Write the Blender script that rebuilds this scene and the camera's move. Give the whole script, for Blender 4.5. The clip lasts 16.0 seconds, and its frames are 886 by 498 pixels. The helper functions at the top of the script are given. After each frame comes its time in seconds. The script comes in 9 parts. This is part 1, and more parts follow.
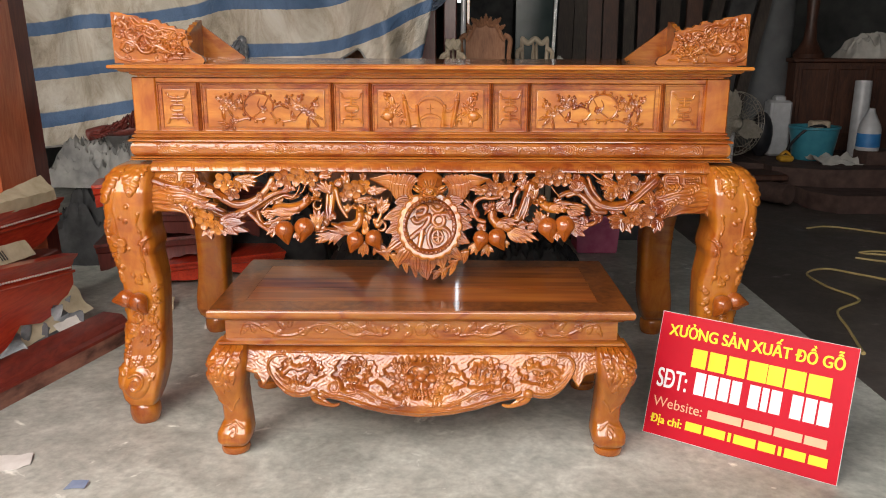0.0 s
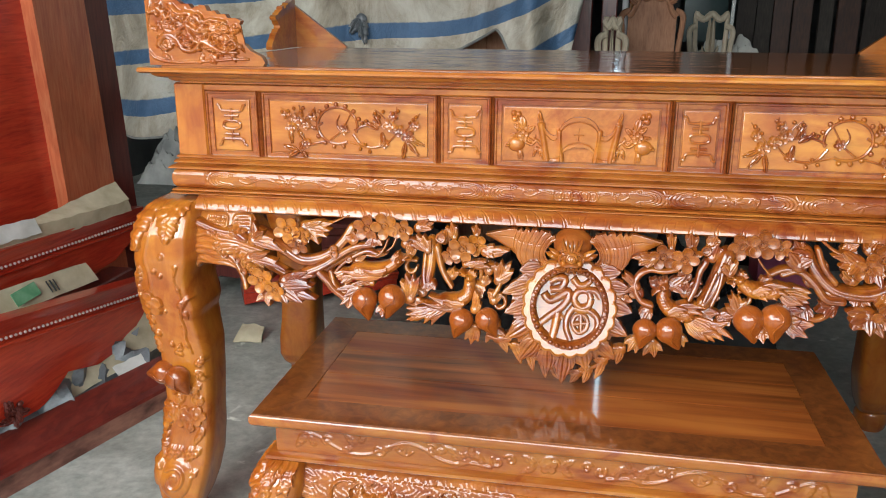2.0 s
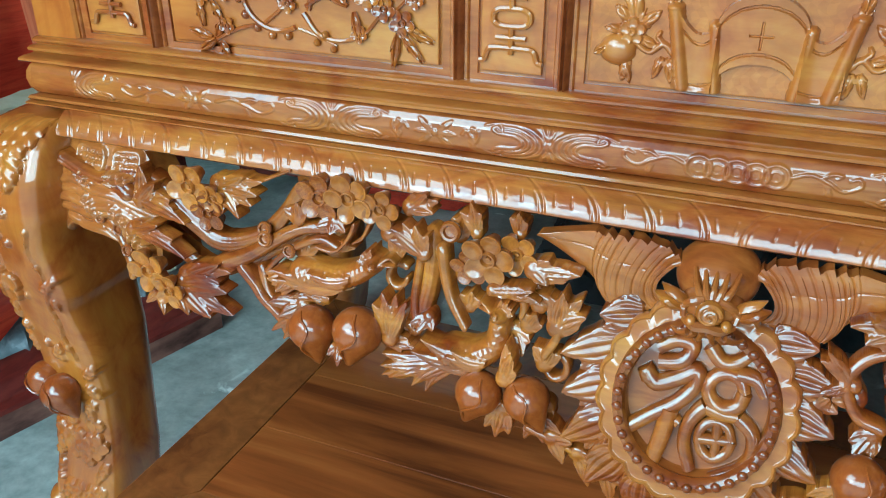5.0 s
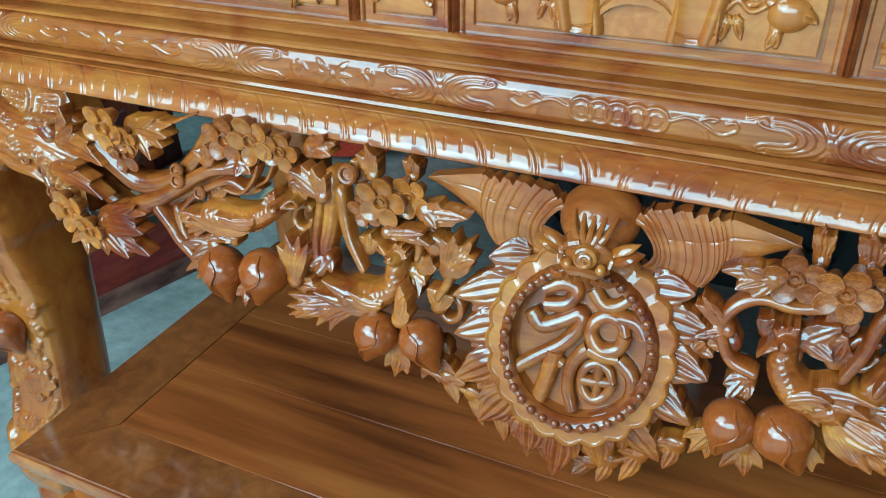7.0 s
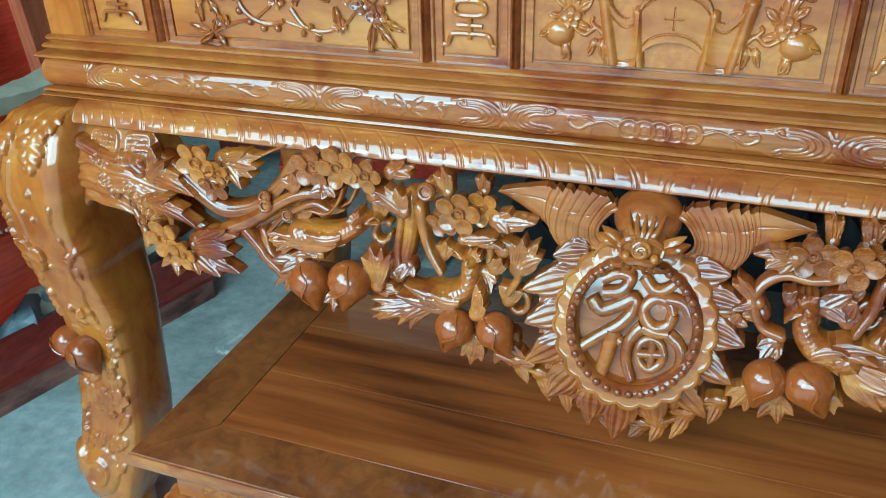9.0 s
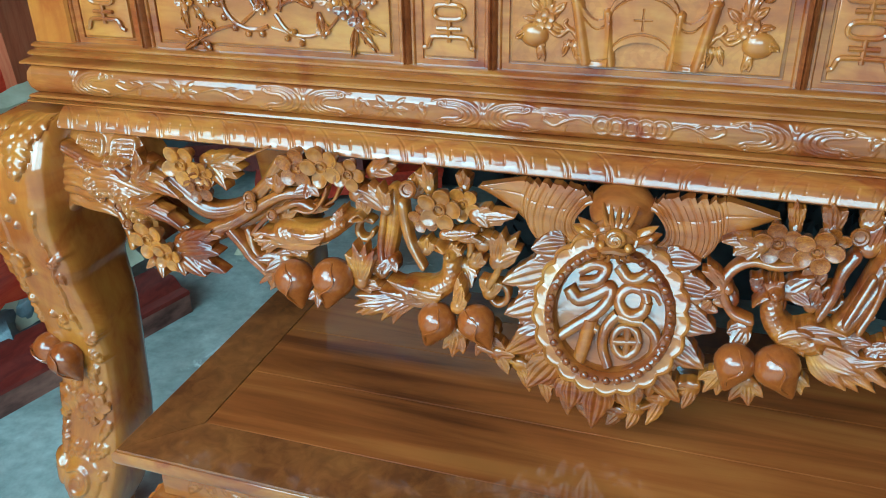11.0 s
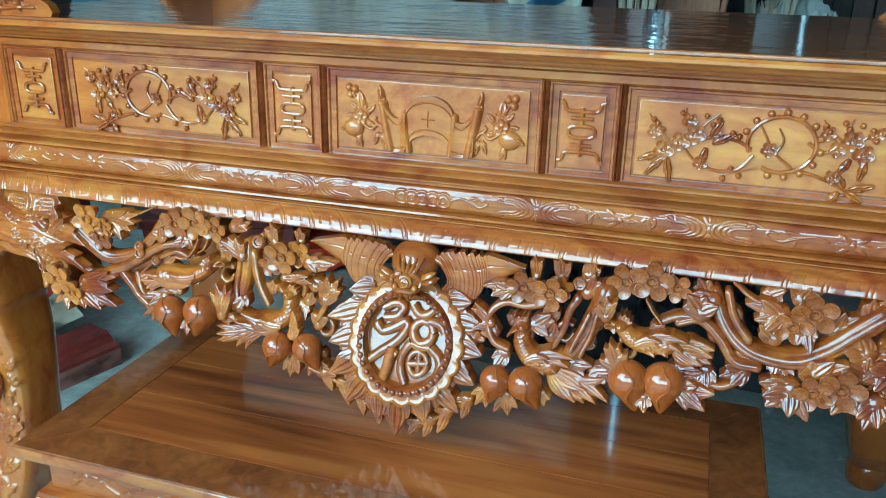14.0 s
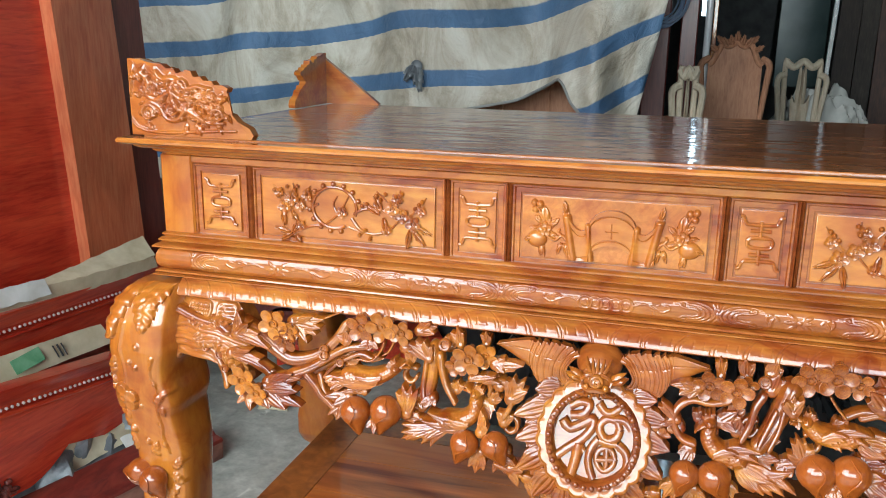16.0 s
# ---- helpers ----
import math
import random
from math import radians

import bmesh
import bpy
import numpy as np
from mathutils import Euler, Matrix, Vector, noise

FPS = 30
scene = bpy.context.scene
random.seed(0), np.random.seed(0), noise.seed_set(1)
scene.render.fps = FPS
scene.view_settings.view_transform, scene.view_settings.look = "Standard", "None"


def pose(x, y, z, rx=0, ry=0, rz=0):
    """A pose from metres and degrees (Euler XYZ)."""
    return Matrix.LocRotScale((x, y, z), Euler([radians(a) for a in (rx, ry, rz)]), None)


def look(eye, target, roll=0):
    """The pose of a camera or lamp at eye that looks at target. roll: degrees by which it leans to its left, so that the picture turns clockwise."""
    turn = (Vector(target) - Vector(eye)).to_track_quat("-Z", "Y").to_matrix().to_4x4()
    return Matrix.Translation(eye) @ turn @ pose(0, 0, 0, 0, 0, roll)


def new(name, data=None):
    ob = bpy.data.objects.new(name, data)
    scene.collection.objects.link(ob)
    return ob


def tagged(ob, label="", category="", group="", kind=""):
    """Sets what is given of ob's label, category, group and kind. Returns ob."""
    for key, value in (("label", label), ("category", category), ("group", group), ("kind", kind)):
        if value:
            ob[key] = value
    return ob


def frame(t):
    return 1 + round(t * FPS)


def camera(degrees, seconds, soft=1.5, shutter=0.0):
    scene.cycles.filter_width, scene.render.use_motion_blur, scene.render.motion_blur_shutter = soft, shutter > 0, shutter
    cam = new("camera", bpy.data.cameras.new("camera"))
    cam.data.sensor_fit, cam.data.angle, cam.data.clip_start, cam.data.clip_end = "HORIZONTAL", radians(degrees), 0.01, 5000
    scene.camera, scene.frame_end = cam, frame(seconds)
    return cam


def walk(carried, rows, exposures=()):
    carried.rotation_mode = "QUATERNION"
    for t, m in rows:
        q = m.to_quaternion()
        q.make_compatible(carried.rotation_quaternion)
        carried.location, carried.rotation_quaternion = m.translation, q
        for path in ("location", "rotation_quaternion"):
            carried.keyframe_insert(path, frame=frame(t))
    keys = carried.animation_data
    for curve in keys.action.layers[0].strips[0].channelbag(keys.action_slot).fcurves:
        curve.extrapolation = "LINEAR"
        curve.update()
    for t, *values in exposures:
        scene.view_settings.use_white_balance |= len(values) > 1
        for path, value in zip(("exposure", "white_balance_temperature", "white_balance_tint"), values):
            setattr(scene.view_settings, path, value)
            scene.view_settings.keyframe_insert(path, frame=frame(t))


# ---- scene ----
cam = camera(57.1, 16.0, 1.0)
PATH = [
    (0, (0.051, -2.615, 1.244), (0.044, -0.676, 0.752), 0.2),
    (0.5, (0.055, -2.54, 1.229), (0.035, -0.61, 0.703), 0.0),
    (1, (0.117, -2.292, 1.23), (-0.025, -0.36, 0.731), -0.1),
    (1.5, (0.128, -2.083, 1.294), (-0.153, -0.172, 0.774), 0.1),
    (2, (0.036, -1.79, 1.304), (-0.317, 0.095, 0.737), 0.2),
    (2.5, (0.005, -1.523, 1.323), (-0.467, 0.34, 0.769), -1.0),
    (3, (0.105, -1.278, 1.299), (-0.558, 0.525, 0.739), 0.1),
    (3.5, (0.102, -1.134, 1.292), (-0.627, 0.595, 0.6), 0.5),
    (3.7, (0.065, -1.073, 1.28), (-0.658, 0.641, 0.545), 0.6),
    (5.8, (0.023, -0.806, 1.191), (-0.643, 0.808, 0.215), -0.4),
    (6, (0.029, -0.802, 1.192), (-0.596, 0.813, 0.192), -0.4),
    (6.5, (0.069, -0.795, 1.199), (-0.542, 0.81, 0.174), -0.8),
    (7, (0.162, -0.792, 1.205), (-0.564, 0.777, 0.197), -0.6),
    (7.5, (0.188, -0.843, 1.213), (-0.597, 0.719, 0.242), -0.6),
    (8, (0.122, -0.956, 1.229), (-0.53, 0.688, 0.296), -1.3),
    (8.5, (0.093, -1.0, 1.242), (-0.52, 0.67, 0.329), -1.4),
    (8.7, (0.083, -0.99, 1.265), (-0.544, 0.652, 0.309), -1.6),
    (10.8, (0.084, -1.037, 1.252), (-0.526, 0.632, 0.333), -1.3),
    (11, (0.086, -1.045, 1.243), (-0.482, 0.649, 0.346), -1.1),
    (11.5, (0.081, -1.045, 1.262), (-0.316, 0.688, 0.347), -0.7),
    (12, (0.087, -1.031, 1.269), (-0.227, 0.717, 0.35), -0.5),
    (12.5, (0.097, -1.032, 1.279), (-0.195, 0.735, 0.389), 0.1),
    (13, (0.22, -1.093, 1.292), (-0.205, 0.69, 0.492), -0.1),
    (13.5, (0.393, -1.201, 1.293), (-0.169, 0.57, 0.553), 0.3),
    (14, (0.426, -1.271, 1.304), (-0.132, 0.522, 0.616), 1.2),
    (14.5, (0.35, -1.319, 1.317), (-0.143, 0.495, 0.635), 1.6),
    (15, (0.208, -1.39, 1.341), (-0.199, 0.45, 0.67), 0.3),
    (15.5, (0.144, -1.442, 1.363), (-0.35, 0.407, 0.785), -0.1),
    (16, (0.121, -1.465, 1.375), (-0.435, 0.39, 0.876), 0.8),
]
LOOKS = [(0.0, 1.22, 7000, 14), (1.0, 1.14, 6750, 11), (1.5, 1.26, 6400, 7), (2.0, 1.3, 6050, 3), (2.5, 1.37, 5750, -2), (3.5, 1.3, 5150, -11), (6.0, 1.05, 4080, -31), (7.5, 1.13, 4060, -32), (8.5, 1.15, 4050, -32), (11.0, 1.15, 4020, -32), (12.5, 1.17, 3830, -33), (13.5, 1.26, 3880, -33), (14.6, 1.33, 4180, -26), (15.5, 1.42, 4700, -14), (16.0, 1.5, 5700, -1)]
walk(cam, [(t, look(eye, target, roll)) for t, eye, target, roll in PATH], LOOKS)

# ---------------- light ----------------
world = bpy.data.worlds.new("sky")
scene.world = world
world.use_nodes = True
wn, wl = world.node_tree.nodes, world.node_tree.links
sky = wn.new("ShaderNodeTexSky")
sky.sky_type, sky.sun_disc = "NISHITA", False
sky.sun_elevation, sky.sun_rotation = radians(66), radians(12)
wn["Background"].inputs["Strength"].default_value = 0.04
wl.new(sky.outputs[0], wn["Background"].inputs["Color"])
sun = new("sun", bpy.data.lights.new("sun", "SUN"))
sun.data.energy, sun.data.angle, sun.data.color = 3.0, radians(0.6), (1.0, 0.95, 0.88)
sun.matrix_world = look((0.8, 4.0, 10), (0, 0, 0))
# the bright yard and sky seen through the open front of the workshop
door_light = new("front_opening_light", bpy.data.lights.new("front_opening_light", "AREA"))
door_light.data.shape, door_light.data.size, door_light.data.size_y = "RECTANGLE", 3.8, 1.4
door_light.data.energy, door_light.data.color = 63, (1.0, 0.98, 0.95)
door_light.matrix_world = look((-0.35, -3.7, 2.2), (-0.25, 0.0, 1.0))
# added key lamp, high on the left just outside the roof's edge
key_light = new("added_key_light", bpy.data.lights.new("added_key_light", "AREA"))
key_light.data.shape, key_light.data.size, key_light.data.size_y = "RECTANGLE", 3.8, 2.2
key_light.data.energy, key_light.data.color = 96, (1.0, 0.98, 0.96)
key_light.matrix_world = look((-2.5, -2.2, 2.9), (-0.3, 0.2, 0.5))

# ---------------- materials ----------------
def material(name, rough=0.5, metal=0.0, coat=0.0, coat_rough=0.05):
    m = bpy.data.materials.new(name)
    m.use_nodes = True
    b = m.node_tree.nodes["Principled BSDF"]
    b.inputs["Roughness"].default_value = rough
    b.inputs["Metallic"].default_value = metal
    b.inputs["Coat Weight"].default_value = coat
    b.inputs["Coat Roughness"].default_value = coat_rough
    b.inputs["Coat IOR"].default_value = 1.62
    if coat > 0.6:
        b.inputs["Specular IOR Level"].default_value = 0.15
    return m, m.node_tree.nodes, m.node_tree.links, b


def noise_node(n, l, scale, detail=6.0, stretch=(1, 1, 1), source="Object", rough=0.55, distort=0.0):
    tc = n.new("ShaderNodeTexCoord")
    mp = n.new("ShaderNodeMapping")
    mp.inputs["Scale"].default_value = stretch
    l.new(tc.outputs[source], mp.inputs["Vector"])
    t = n.new("ShaderNodeTexNoise")
    t.inputs["Scale"].default_value, t.inputs["Detail"].default_value = scale, detail
    t.inputs["Roughness"].default_value, t.inputs["Distortion"].default_value = rough, distort
    l.new(mp.outputs[0], t.inputs["Vector"])
    return t


def ramp_node(n, l, fac, stops):
    r = n.new("ShaderNodeValToRGB")
    els = r.color_ramp.elements
    while len(els) < len(stops):
        els.new(0.5)
    for e, (p, c) in zip(els, stops):
        e.position, e.color = p, (*c, 1)
    l.new(fac, r.inputs[0])
    return r


def mix_node(n, l, fac, a, b, mode="MIX"):
    x = n.new("ShaderNodeMix")
    x.data_type, x.blend_type = "RGBA", mode
    for sock, v in ((x.inputs[0], fac), (x.inputs[6], a), (x.inputs[7], b)):
        if hasattr(v, "is_linked"):
            l.new(v, sock)
        elif isinstance(v, tuple):
            sock.default_value = (*v, 1)
        else:
            sock.default_value = v
    return x.outputs[2]


def bump_node(n, l, b, height, strength=0.2, dist=0.002, coat=False):
    u = n.new("ShaderNodeBump")
    u.inputs["Strength"].default_value, u.inputs["Distance"].default_value = strength, dist
    l.new(height, u.inputs["Height"])
    l.new(u.outputs[0], b.inputs["Normal"])
    if coat:
        l.new(u.outputs[0], b.inputs["Coat Normal"])


def wood(name, dark, mid, light, grain=(1, 12, 12), scale=5.0, rough=0.35, coat=1.0, coat_rough=0.06, bump=0.08, vary=0.25, ripple=0.0, figure=0.62, wave=0.002, stain=0.0):
    """Timber: stretched grain, broad figure, a change of tone from piece to piece, and a coat of varnish."""
    m, n, l, b = material(name, rough, 0, coat, coat_rough)
    g = noise_node(n, l, scale * 3, 8, grain, rough=0.6, distort=0.6)
    broad = noise_node(n, l, scale * 0.5, 3, tuple(1 + (s - 1) * 0.3 for s in grain), distort=1.2)
    col = ramp_node(n, l, g.outputs[0], [(0.36, dark), (0.5, mid), (0.65, light)])
    fig = ramp_node(n, l, broad.outputs[0], [(0.38, tuple(c * figure for c in mid)), (0.51, mid), (0.63, light)])
    both = mix_node(n, l, 0.5, col.outputs[0], fig.outputs[0])
    oi = n.new("ShaderNodeObjectInfo")
    tone = ramp_node(n, l, oi.outputs["Random"], [(0.0, (1 - vary, 1 - vary * 1.3, 1 - vary * 1.4)), (1.0, (1 + vary * 0.4, 1 + vary * 0.5, 1 + vary * 0.5))])
    out = mix_node(n, l, 1.0, both, tone.outputs[0], "MULTIPLY")
    if stain:
        patch = noise_node(n, l, 5.5, 4, (1, 1.6, 1.6), rough=0.6, distort=1.6)
        sprayed = ramp_node(n, l, patch.outputs[0], [(0.34, (1 - stain * 0.55, 1 - stain * 0.95, 1 - stain)), (0.50, (1, 1, 1)), (0.66, (1 + stain * 0.12, 1 + stain * 0.42, 1 + stain * 0.30))])
        out = mix_node(n, l, 1.0, out, sprayed.outputs[0], "MULTIPLY")
    l.new(out, b.inputs["Base Color"])
    bump_node(n, l, b, g.outputs[0], bump, 0.0015)
    if ripple:
        w = noise_node(n, l, 5.5 if wave > 0.003 else (9 if ripple < 0.1 else 45), 2, (0.9, 2.0, 1) if wave > 0.003 else ((0.5, 2.6, 1) if ripple < 0.1 else (1, 1, 1)))
        u = n.new("ShaderNodeBump")
        u.inputs["Strength"].default_value, u.inputs["Distance"].default_value = ripple, wave
        l.new(w.outputs[0], u.inputs["Height"])
        l.new(u.outputs[0], b.inputs["Coat Normal"])
    return m


def plain(name, c1, c2, scale=20, rough=0.6, metal=0.0, coat=0.0, bump=0.1, stretch=(1, 1, 1), detail=6, dist=0.002):
    m, n, l, b = material(name, rough, metal, coat)
    t = noise_node(n, l, scale, detail, stretch)
    r = ramp_node(n, l, t.outputs[0], [(0.32, c1), (0.68, c2)])
    l.new(r.outputs[0], b.inputs["Base Color"])
    bump_node(n, l, b, t.outputs[0], bump, dist)
    return m


VARNISH = wood("golden_varnished_wood", (0.29, 0.075, 0.011), (0.40, 0.121, 0.017), (0.50, 0.18, 0.030), (1, 8, 8), 3, 0.32, 1.0, 0.06, 0.03, 0.16, 0.07, 0.8, stain=0.55)
CARVED = wood("carved_varnished_wood", (0.13, 0.024, 0.003), (0.31, 0.073, 0.008), (0.49, 0.165, 0.017), (1, 3, 3), 7, 0.3, 1.0, 0.09, 0.05, 0.22, 0.16, stain=0.6)
PETAL = wood("yellow_varnished_petals", (0.28, 0.076, 0.009), (0.44, 0.142, 0.017), (0.57, 0.215, 0.028), (1, 2, 2), 0.8, 0.4, 0.9, 0.10, 0.04, 0.3, 0.06)
SMOOTHLEG = wood("leg_varnished_wood", (0.31, 0.078, 0.009), (0.41, 0.116, 0.013), (0.50, 0.172, 0.021), (5, 5, 1), 2.5, 0.3, 1.0, 0.09, 0.04, 0.1, 0.08, 0.75, stain=0.45)
TOPWOOD = wood("dark_glossy_tabletop_wood", (0.13, 0.032, 0.010), (0.28, 0.083, 0.020), (0.42, 0.145, 0.034), (1, 14, 14), 3, 0.3, 1.0, 0.09, 0.03, 0.2, 0.5, wave=0.007)
STOOLTOP = wood("stool_plank_wood", (0.085, 0.016, 0.004), (0.35, 0.088, 0.015), (0.54, 0.175, 0.031), (0.3, 4, 4), 1.5, 0.4, 1.0, 0.055, 0.02, 0.1, 0.06, 0.28)
STOOLEDGE = wood("stool_border_wood", (0.10, 0.026, 0.007), (0.20, 0.057, 0.012), (0.31, 0.10, 0.020), (3, 3, 3), 4, 0.4, 1.0, 0.07, 0.03, 0.1, 0.05)
STOOLCARVE = wood("apron_varnished_wood", (0.20, 0.045, 0.007), (0.36, 0.10, 0.014), (0.50, 0.17, 0.03), (1, 4, 4), 4, 0.34, 1.0, 0.08, 0.04, 0.1, 0.12, stain=0.4)
EDGESTAIN = wood("red_brown_stained_edge_wood", (0.12, 0.022, 0.005), (0.22, 0.05, 0.010), (0.31, 0.085, 0.016), (1, 8, 8), 4, 0.4, 0.8, 0.2, 0.06, 0.1, 0.07)
PANELWOOD = wood("golden_panel_wood", (0.27, 0.063, 0.010), (0.45, 0.138, 0.019), (0.60, 0.238, 0.040), (0.6, 2.2, 2.2), 4, 0.4, 0.95, 0.17, 0.02, 0.12, 0.06, 0.8, stain=0.4)
FRUITWOOD = wood("smooth_varnished_fruit_wood", (0.25, 0.052, 0.008), (0.33, 0.076, 0.010), (0.41, 0.112, 0.015), (1, 2, 2), 0.8, 0.3, 1.0, 0.06, 0.02, 0.15, 0.05, 0.85)
FRIEZEWOOD = wood("red_gold_frieze_wood", (0.19, 0.042, 0.007), (0.35, 0.092, 0.014), (0.50, 0.17, 0.028), (1, 6, 6), 4, 0.34, 1.0, 0.10, 0.04, 0.1, 0.10, 0.8, stain=0.7)
REDWOOD = wood("red_stained_wood", (0.36, 0.022, 0.011), (0.60, 0.046, 0.020), (0.70, 0.085, 0.032), (10, 1, 10), 3, 0.36, 0.7, 0.15, 0.06, 0.2)
REDPALE = wood("pale_red_wood", (0.46, 0.09, 0.035), (0.60, 0.16, 0.065), (0.68, 0.24, 0.11), (9, 9, 1), 3, 0.4, 0.5, 0.2, 0.06, 0.1)
REDDARK = wood("dark_red_wood", (0.07, 0.010, 0.008), (0.13, 0.022, 0.016), (0.20, 0.04, 0.026), (9, 9, 1), 3, 0.45, 0.3, 0.2, 0.06, 0.1)
RAWWOOD = wood("raw_carved_wood", (0.24, 0.10, 0.05), (0.36, 0.165, 0.085), (0.44, 0.22, 0.12), (6, 6, 1), 5, 0.65, 0.0, 0.2, 0.15, 0.1)
PALEWOOD = wood("pale_raw_wood", (0.42, 0.33, 0.22), (0.52, 0.43, 0.31), (0.6, 0.52, 0.4), (6, 6, 1), 5, 0.7, 0.0, 0.2, 0.15, 0.1)
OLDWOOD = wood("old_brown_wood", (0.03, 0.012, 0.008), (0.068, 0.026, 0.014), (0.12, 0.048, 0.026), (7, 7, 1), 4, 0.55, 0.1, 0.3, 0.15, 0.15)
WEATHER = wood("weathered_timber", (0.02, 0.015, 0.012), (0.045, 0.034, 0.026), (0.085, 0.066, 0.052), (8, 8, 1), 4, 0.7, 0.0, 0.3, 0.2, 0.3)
BEAD = plain("pale_bead_paint", (0.62, 0.42, 0.36), (0.75, 0.6, 0.55), 60, 0.4, coat=0.4)
PAPER = plain("creased_paper", (0.50, 0.42, 0.27), (0.68, 0.60, 0.42), 14, 0.8, bump=0.4, dist=0.006)
PAPERWHITE = plain("white_paper", (0.6, 0.58, 0.53), (0.74, 0.72, 0.68), 18, 0.8, bump=0.2)
GREENINK = plain("green_print", (0.10, 0.30, 0.14), (0.22, 0.45, 0.25), 20, 0.7)
BLACKINK = plain("black_print", (0.02, 0.02, 0.02), (0.06, 0.06, 0.06), 20, 0.6)
PLASTICBAG = plain("grey_plastic_sheet", (0.10, 0.11, 0.12), (0.28, 0.29, 0.30), 10, 0.3, bump=0.6, dist=0.02)
WHITECLOTH = plain("white_cloth_sheet", (0.42, 0.41, 0.37), (0.62, 0.60, 0.55), 8, 0.75, bump=0.4, dist=0.02)
GREYCLOTH = plain("grey_woven_sheet", (0.16, 0.16, 0.155), (0.34, 0.335, 0.31), 8, 0.6, bump=0.5, dist=0.02)
DARKJUNK = plain("dark_cloth", (0.012, 0.013, 0.014), (0.05, 0.05, 0.05), 9, 0.7, bump=0.4, dist=0.02)
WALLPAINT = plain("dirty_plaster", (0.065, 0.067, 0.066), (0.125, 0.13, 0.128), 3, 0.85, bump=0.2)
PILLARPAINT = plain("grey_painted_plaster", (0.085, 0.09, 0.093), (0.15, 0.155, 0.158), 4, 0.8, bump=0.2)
CEILMAT = plain("dark_roof_sheet", (0.05, 0.05, 0.05), (0.11, 0.11, 0.11), 5, 0.8, bump=0.1)
STEPMAT = plain("dusty_red_brick_step", (0.05, 0.027, 0.021), (0.105, 0.062, 0.05), 12, 0.85, bump=0.3)
CHROME = plain("polished_steel", (0.75, 0.75, 0.76), (0.85, 0.85, 0.86), 30, 0.12, 1.0, bump=0.01)
POLEWHITE = plain("glossy_white_paint", (0.80, 0.82, 0.84), (0.88, 0.89, 0.90), 12, 0.18, coat=0.6, bump=0.01)
# bluish emission for the bright streak mirrored in the glossy tops
GLOWSTRIP, n, l, b = material("bluish_glow", 0.5)
b.inputs["Emission Color"].default_value = (0.72, 0.88, 1.0, 1)
b.inputs["Emission Strength"].default_value = 2.3
FANGREY = plain("beige_wire", (0.22, 0.20, 0.16), (0.32, 0.29, 0.24), 30, 0.45, bump=0.02)
WHITEPLASTIC = plain("white_plastic", (0.42, 0.43, 0.44), (0.55, 0.56, 0.57), 12, 0.35, bump=0.02)
BLUEPLASTIC = plain("light_blue_plastic", (0.03, 0.20, 0.27), (0.05, 0.27, 0.34), 12, 0.35, bump=0.02)
BLUELABEL = plain("blue_label", (0.02, 0.16, 0.42), (0.04, 0.22, 0.5), 15, 0.4)
BLACKPLASTIC = plain("black_plastic", (0.012, 0.012, 0.014), (0.03, 0.03, 0.035), 15, 0.4)
YELLOWTOOL = plain("orange_tool_plastic", (0.5, 0.25, 0.02), (0.65, 0.36, 0.04), 15, 0.4)
CABLE = plain("yellow_cable_sheath", (0.42, 0.32, 0.12), (0.55, 0.44, 0.2), 15, 0.5)
BLUEHOSE = plain("blue_grey_hose", (0.16, 0.22, 0.34), (0.28, 0.34, 0.46), 15, 0.4)
PINK = plain("pink_plastic", (0.55, 0.10, 0.20), (0.68, 0.18, 0.3), 15, 0.5)
SIGNRED = plain("red_printed_board", (0.50, 0.003, 0.016), (0.56, 0.004, 0.020), 6, 0.45, bump=0.0)
SIGNRED.node_tree.nodes["Principled BSDF"].inputs["Specular IOR Level"].default_value = 0.2
SIGNYELLOW = plain("yellow_print", (0.85, 0.66, 0.02), (0.9, 0.72, 0.04), 6, 0.6, bump=0.0)
SIGNWHITE = plain("white_print", (0.85, 0.82, 0.8), (0.9, 0.88, 0.86), 6, 0.6, bump=0.0)
SIGNPEACH = plain("peach_print", (0.85, 0.42, 0.25), (0.9, 0.5, 0.3), 6, 0.6, bump=0.0)
BEAMSIDE = plain("scuffed_reddish_timber", (0.07, 0.022, 0.016), (0.36, 0.16, 0.11), 9, 0.7, bump=0.3, stretch=(1, 1, 2.5))
BEAMTOP = wood("dull_dark_red_wood", (0.10, 0.012, 0.009), (0.20, 0.026, 0.017), (0.28, 0.045, 0.026), (3, 1, 3), 5, 0.5, 0.4, 0.25, 0.1, 0.1)
MOSS = plain("green_glass_pane", (0.05, 0.09, 0.09), (0.10, 0.15, 0.15), 3, 0.2)


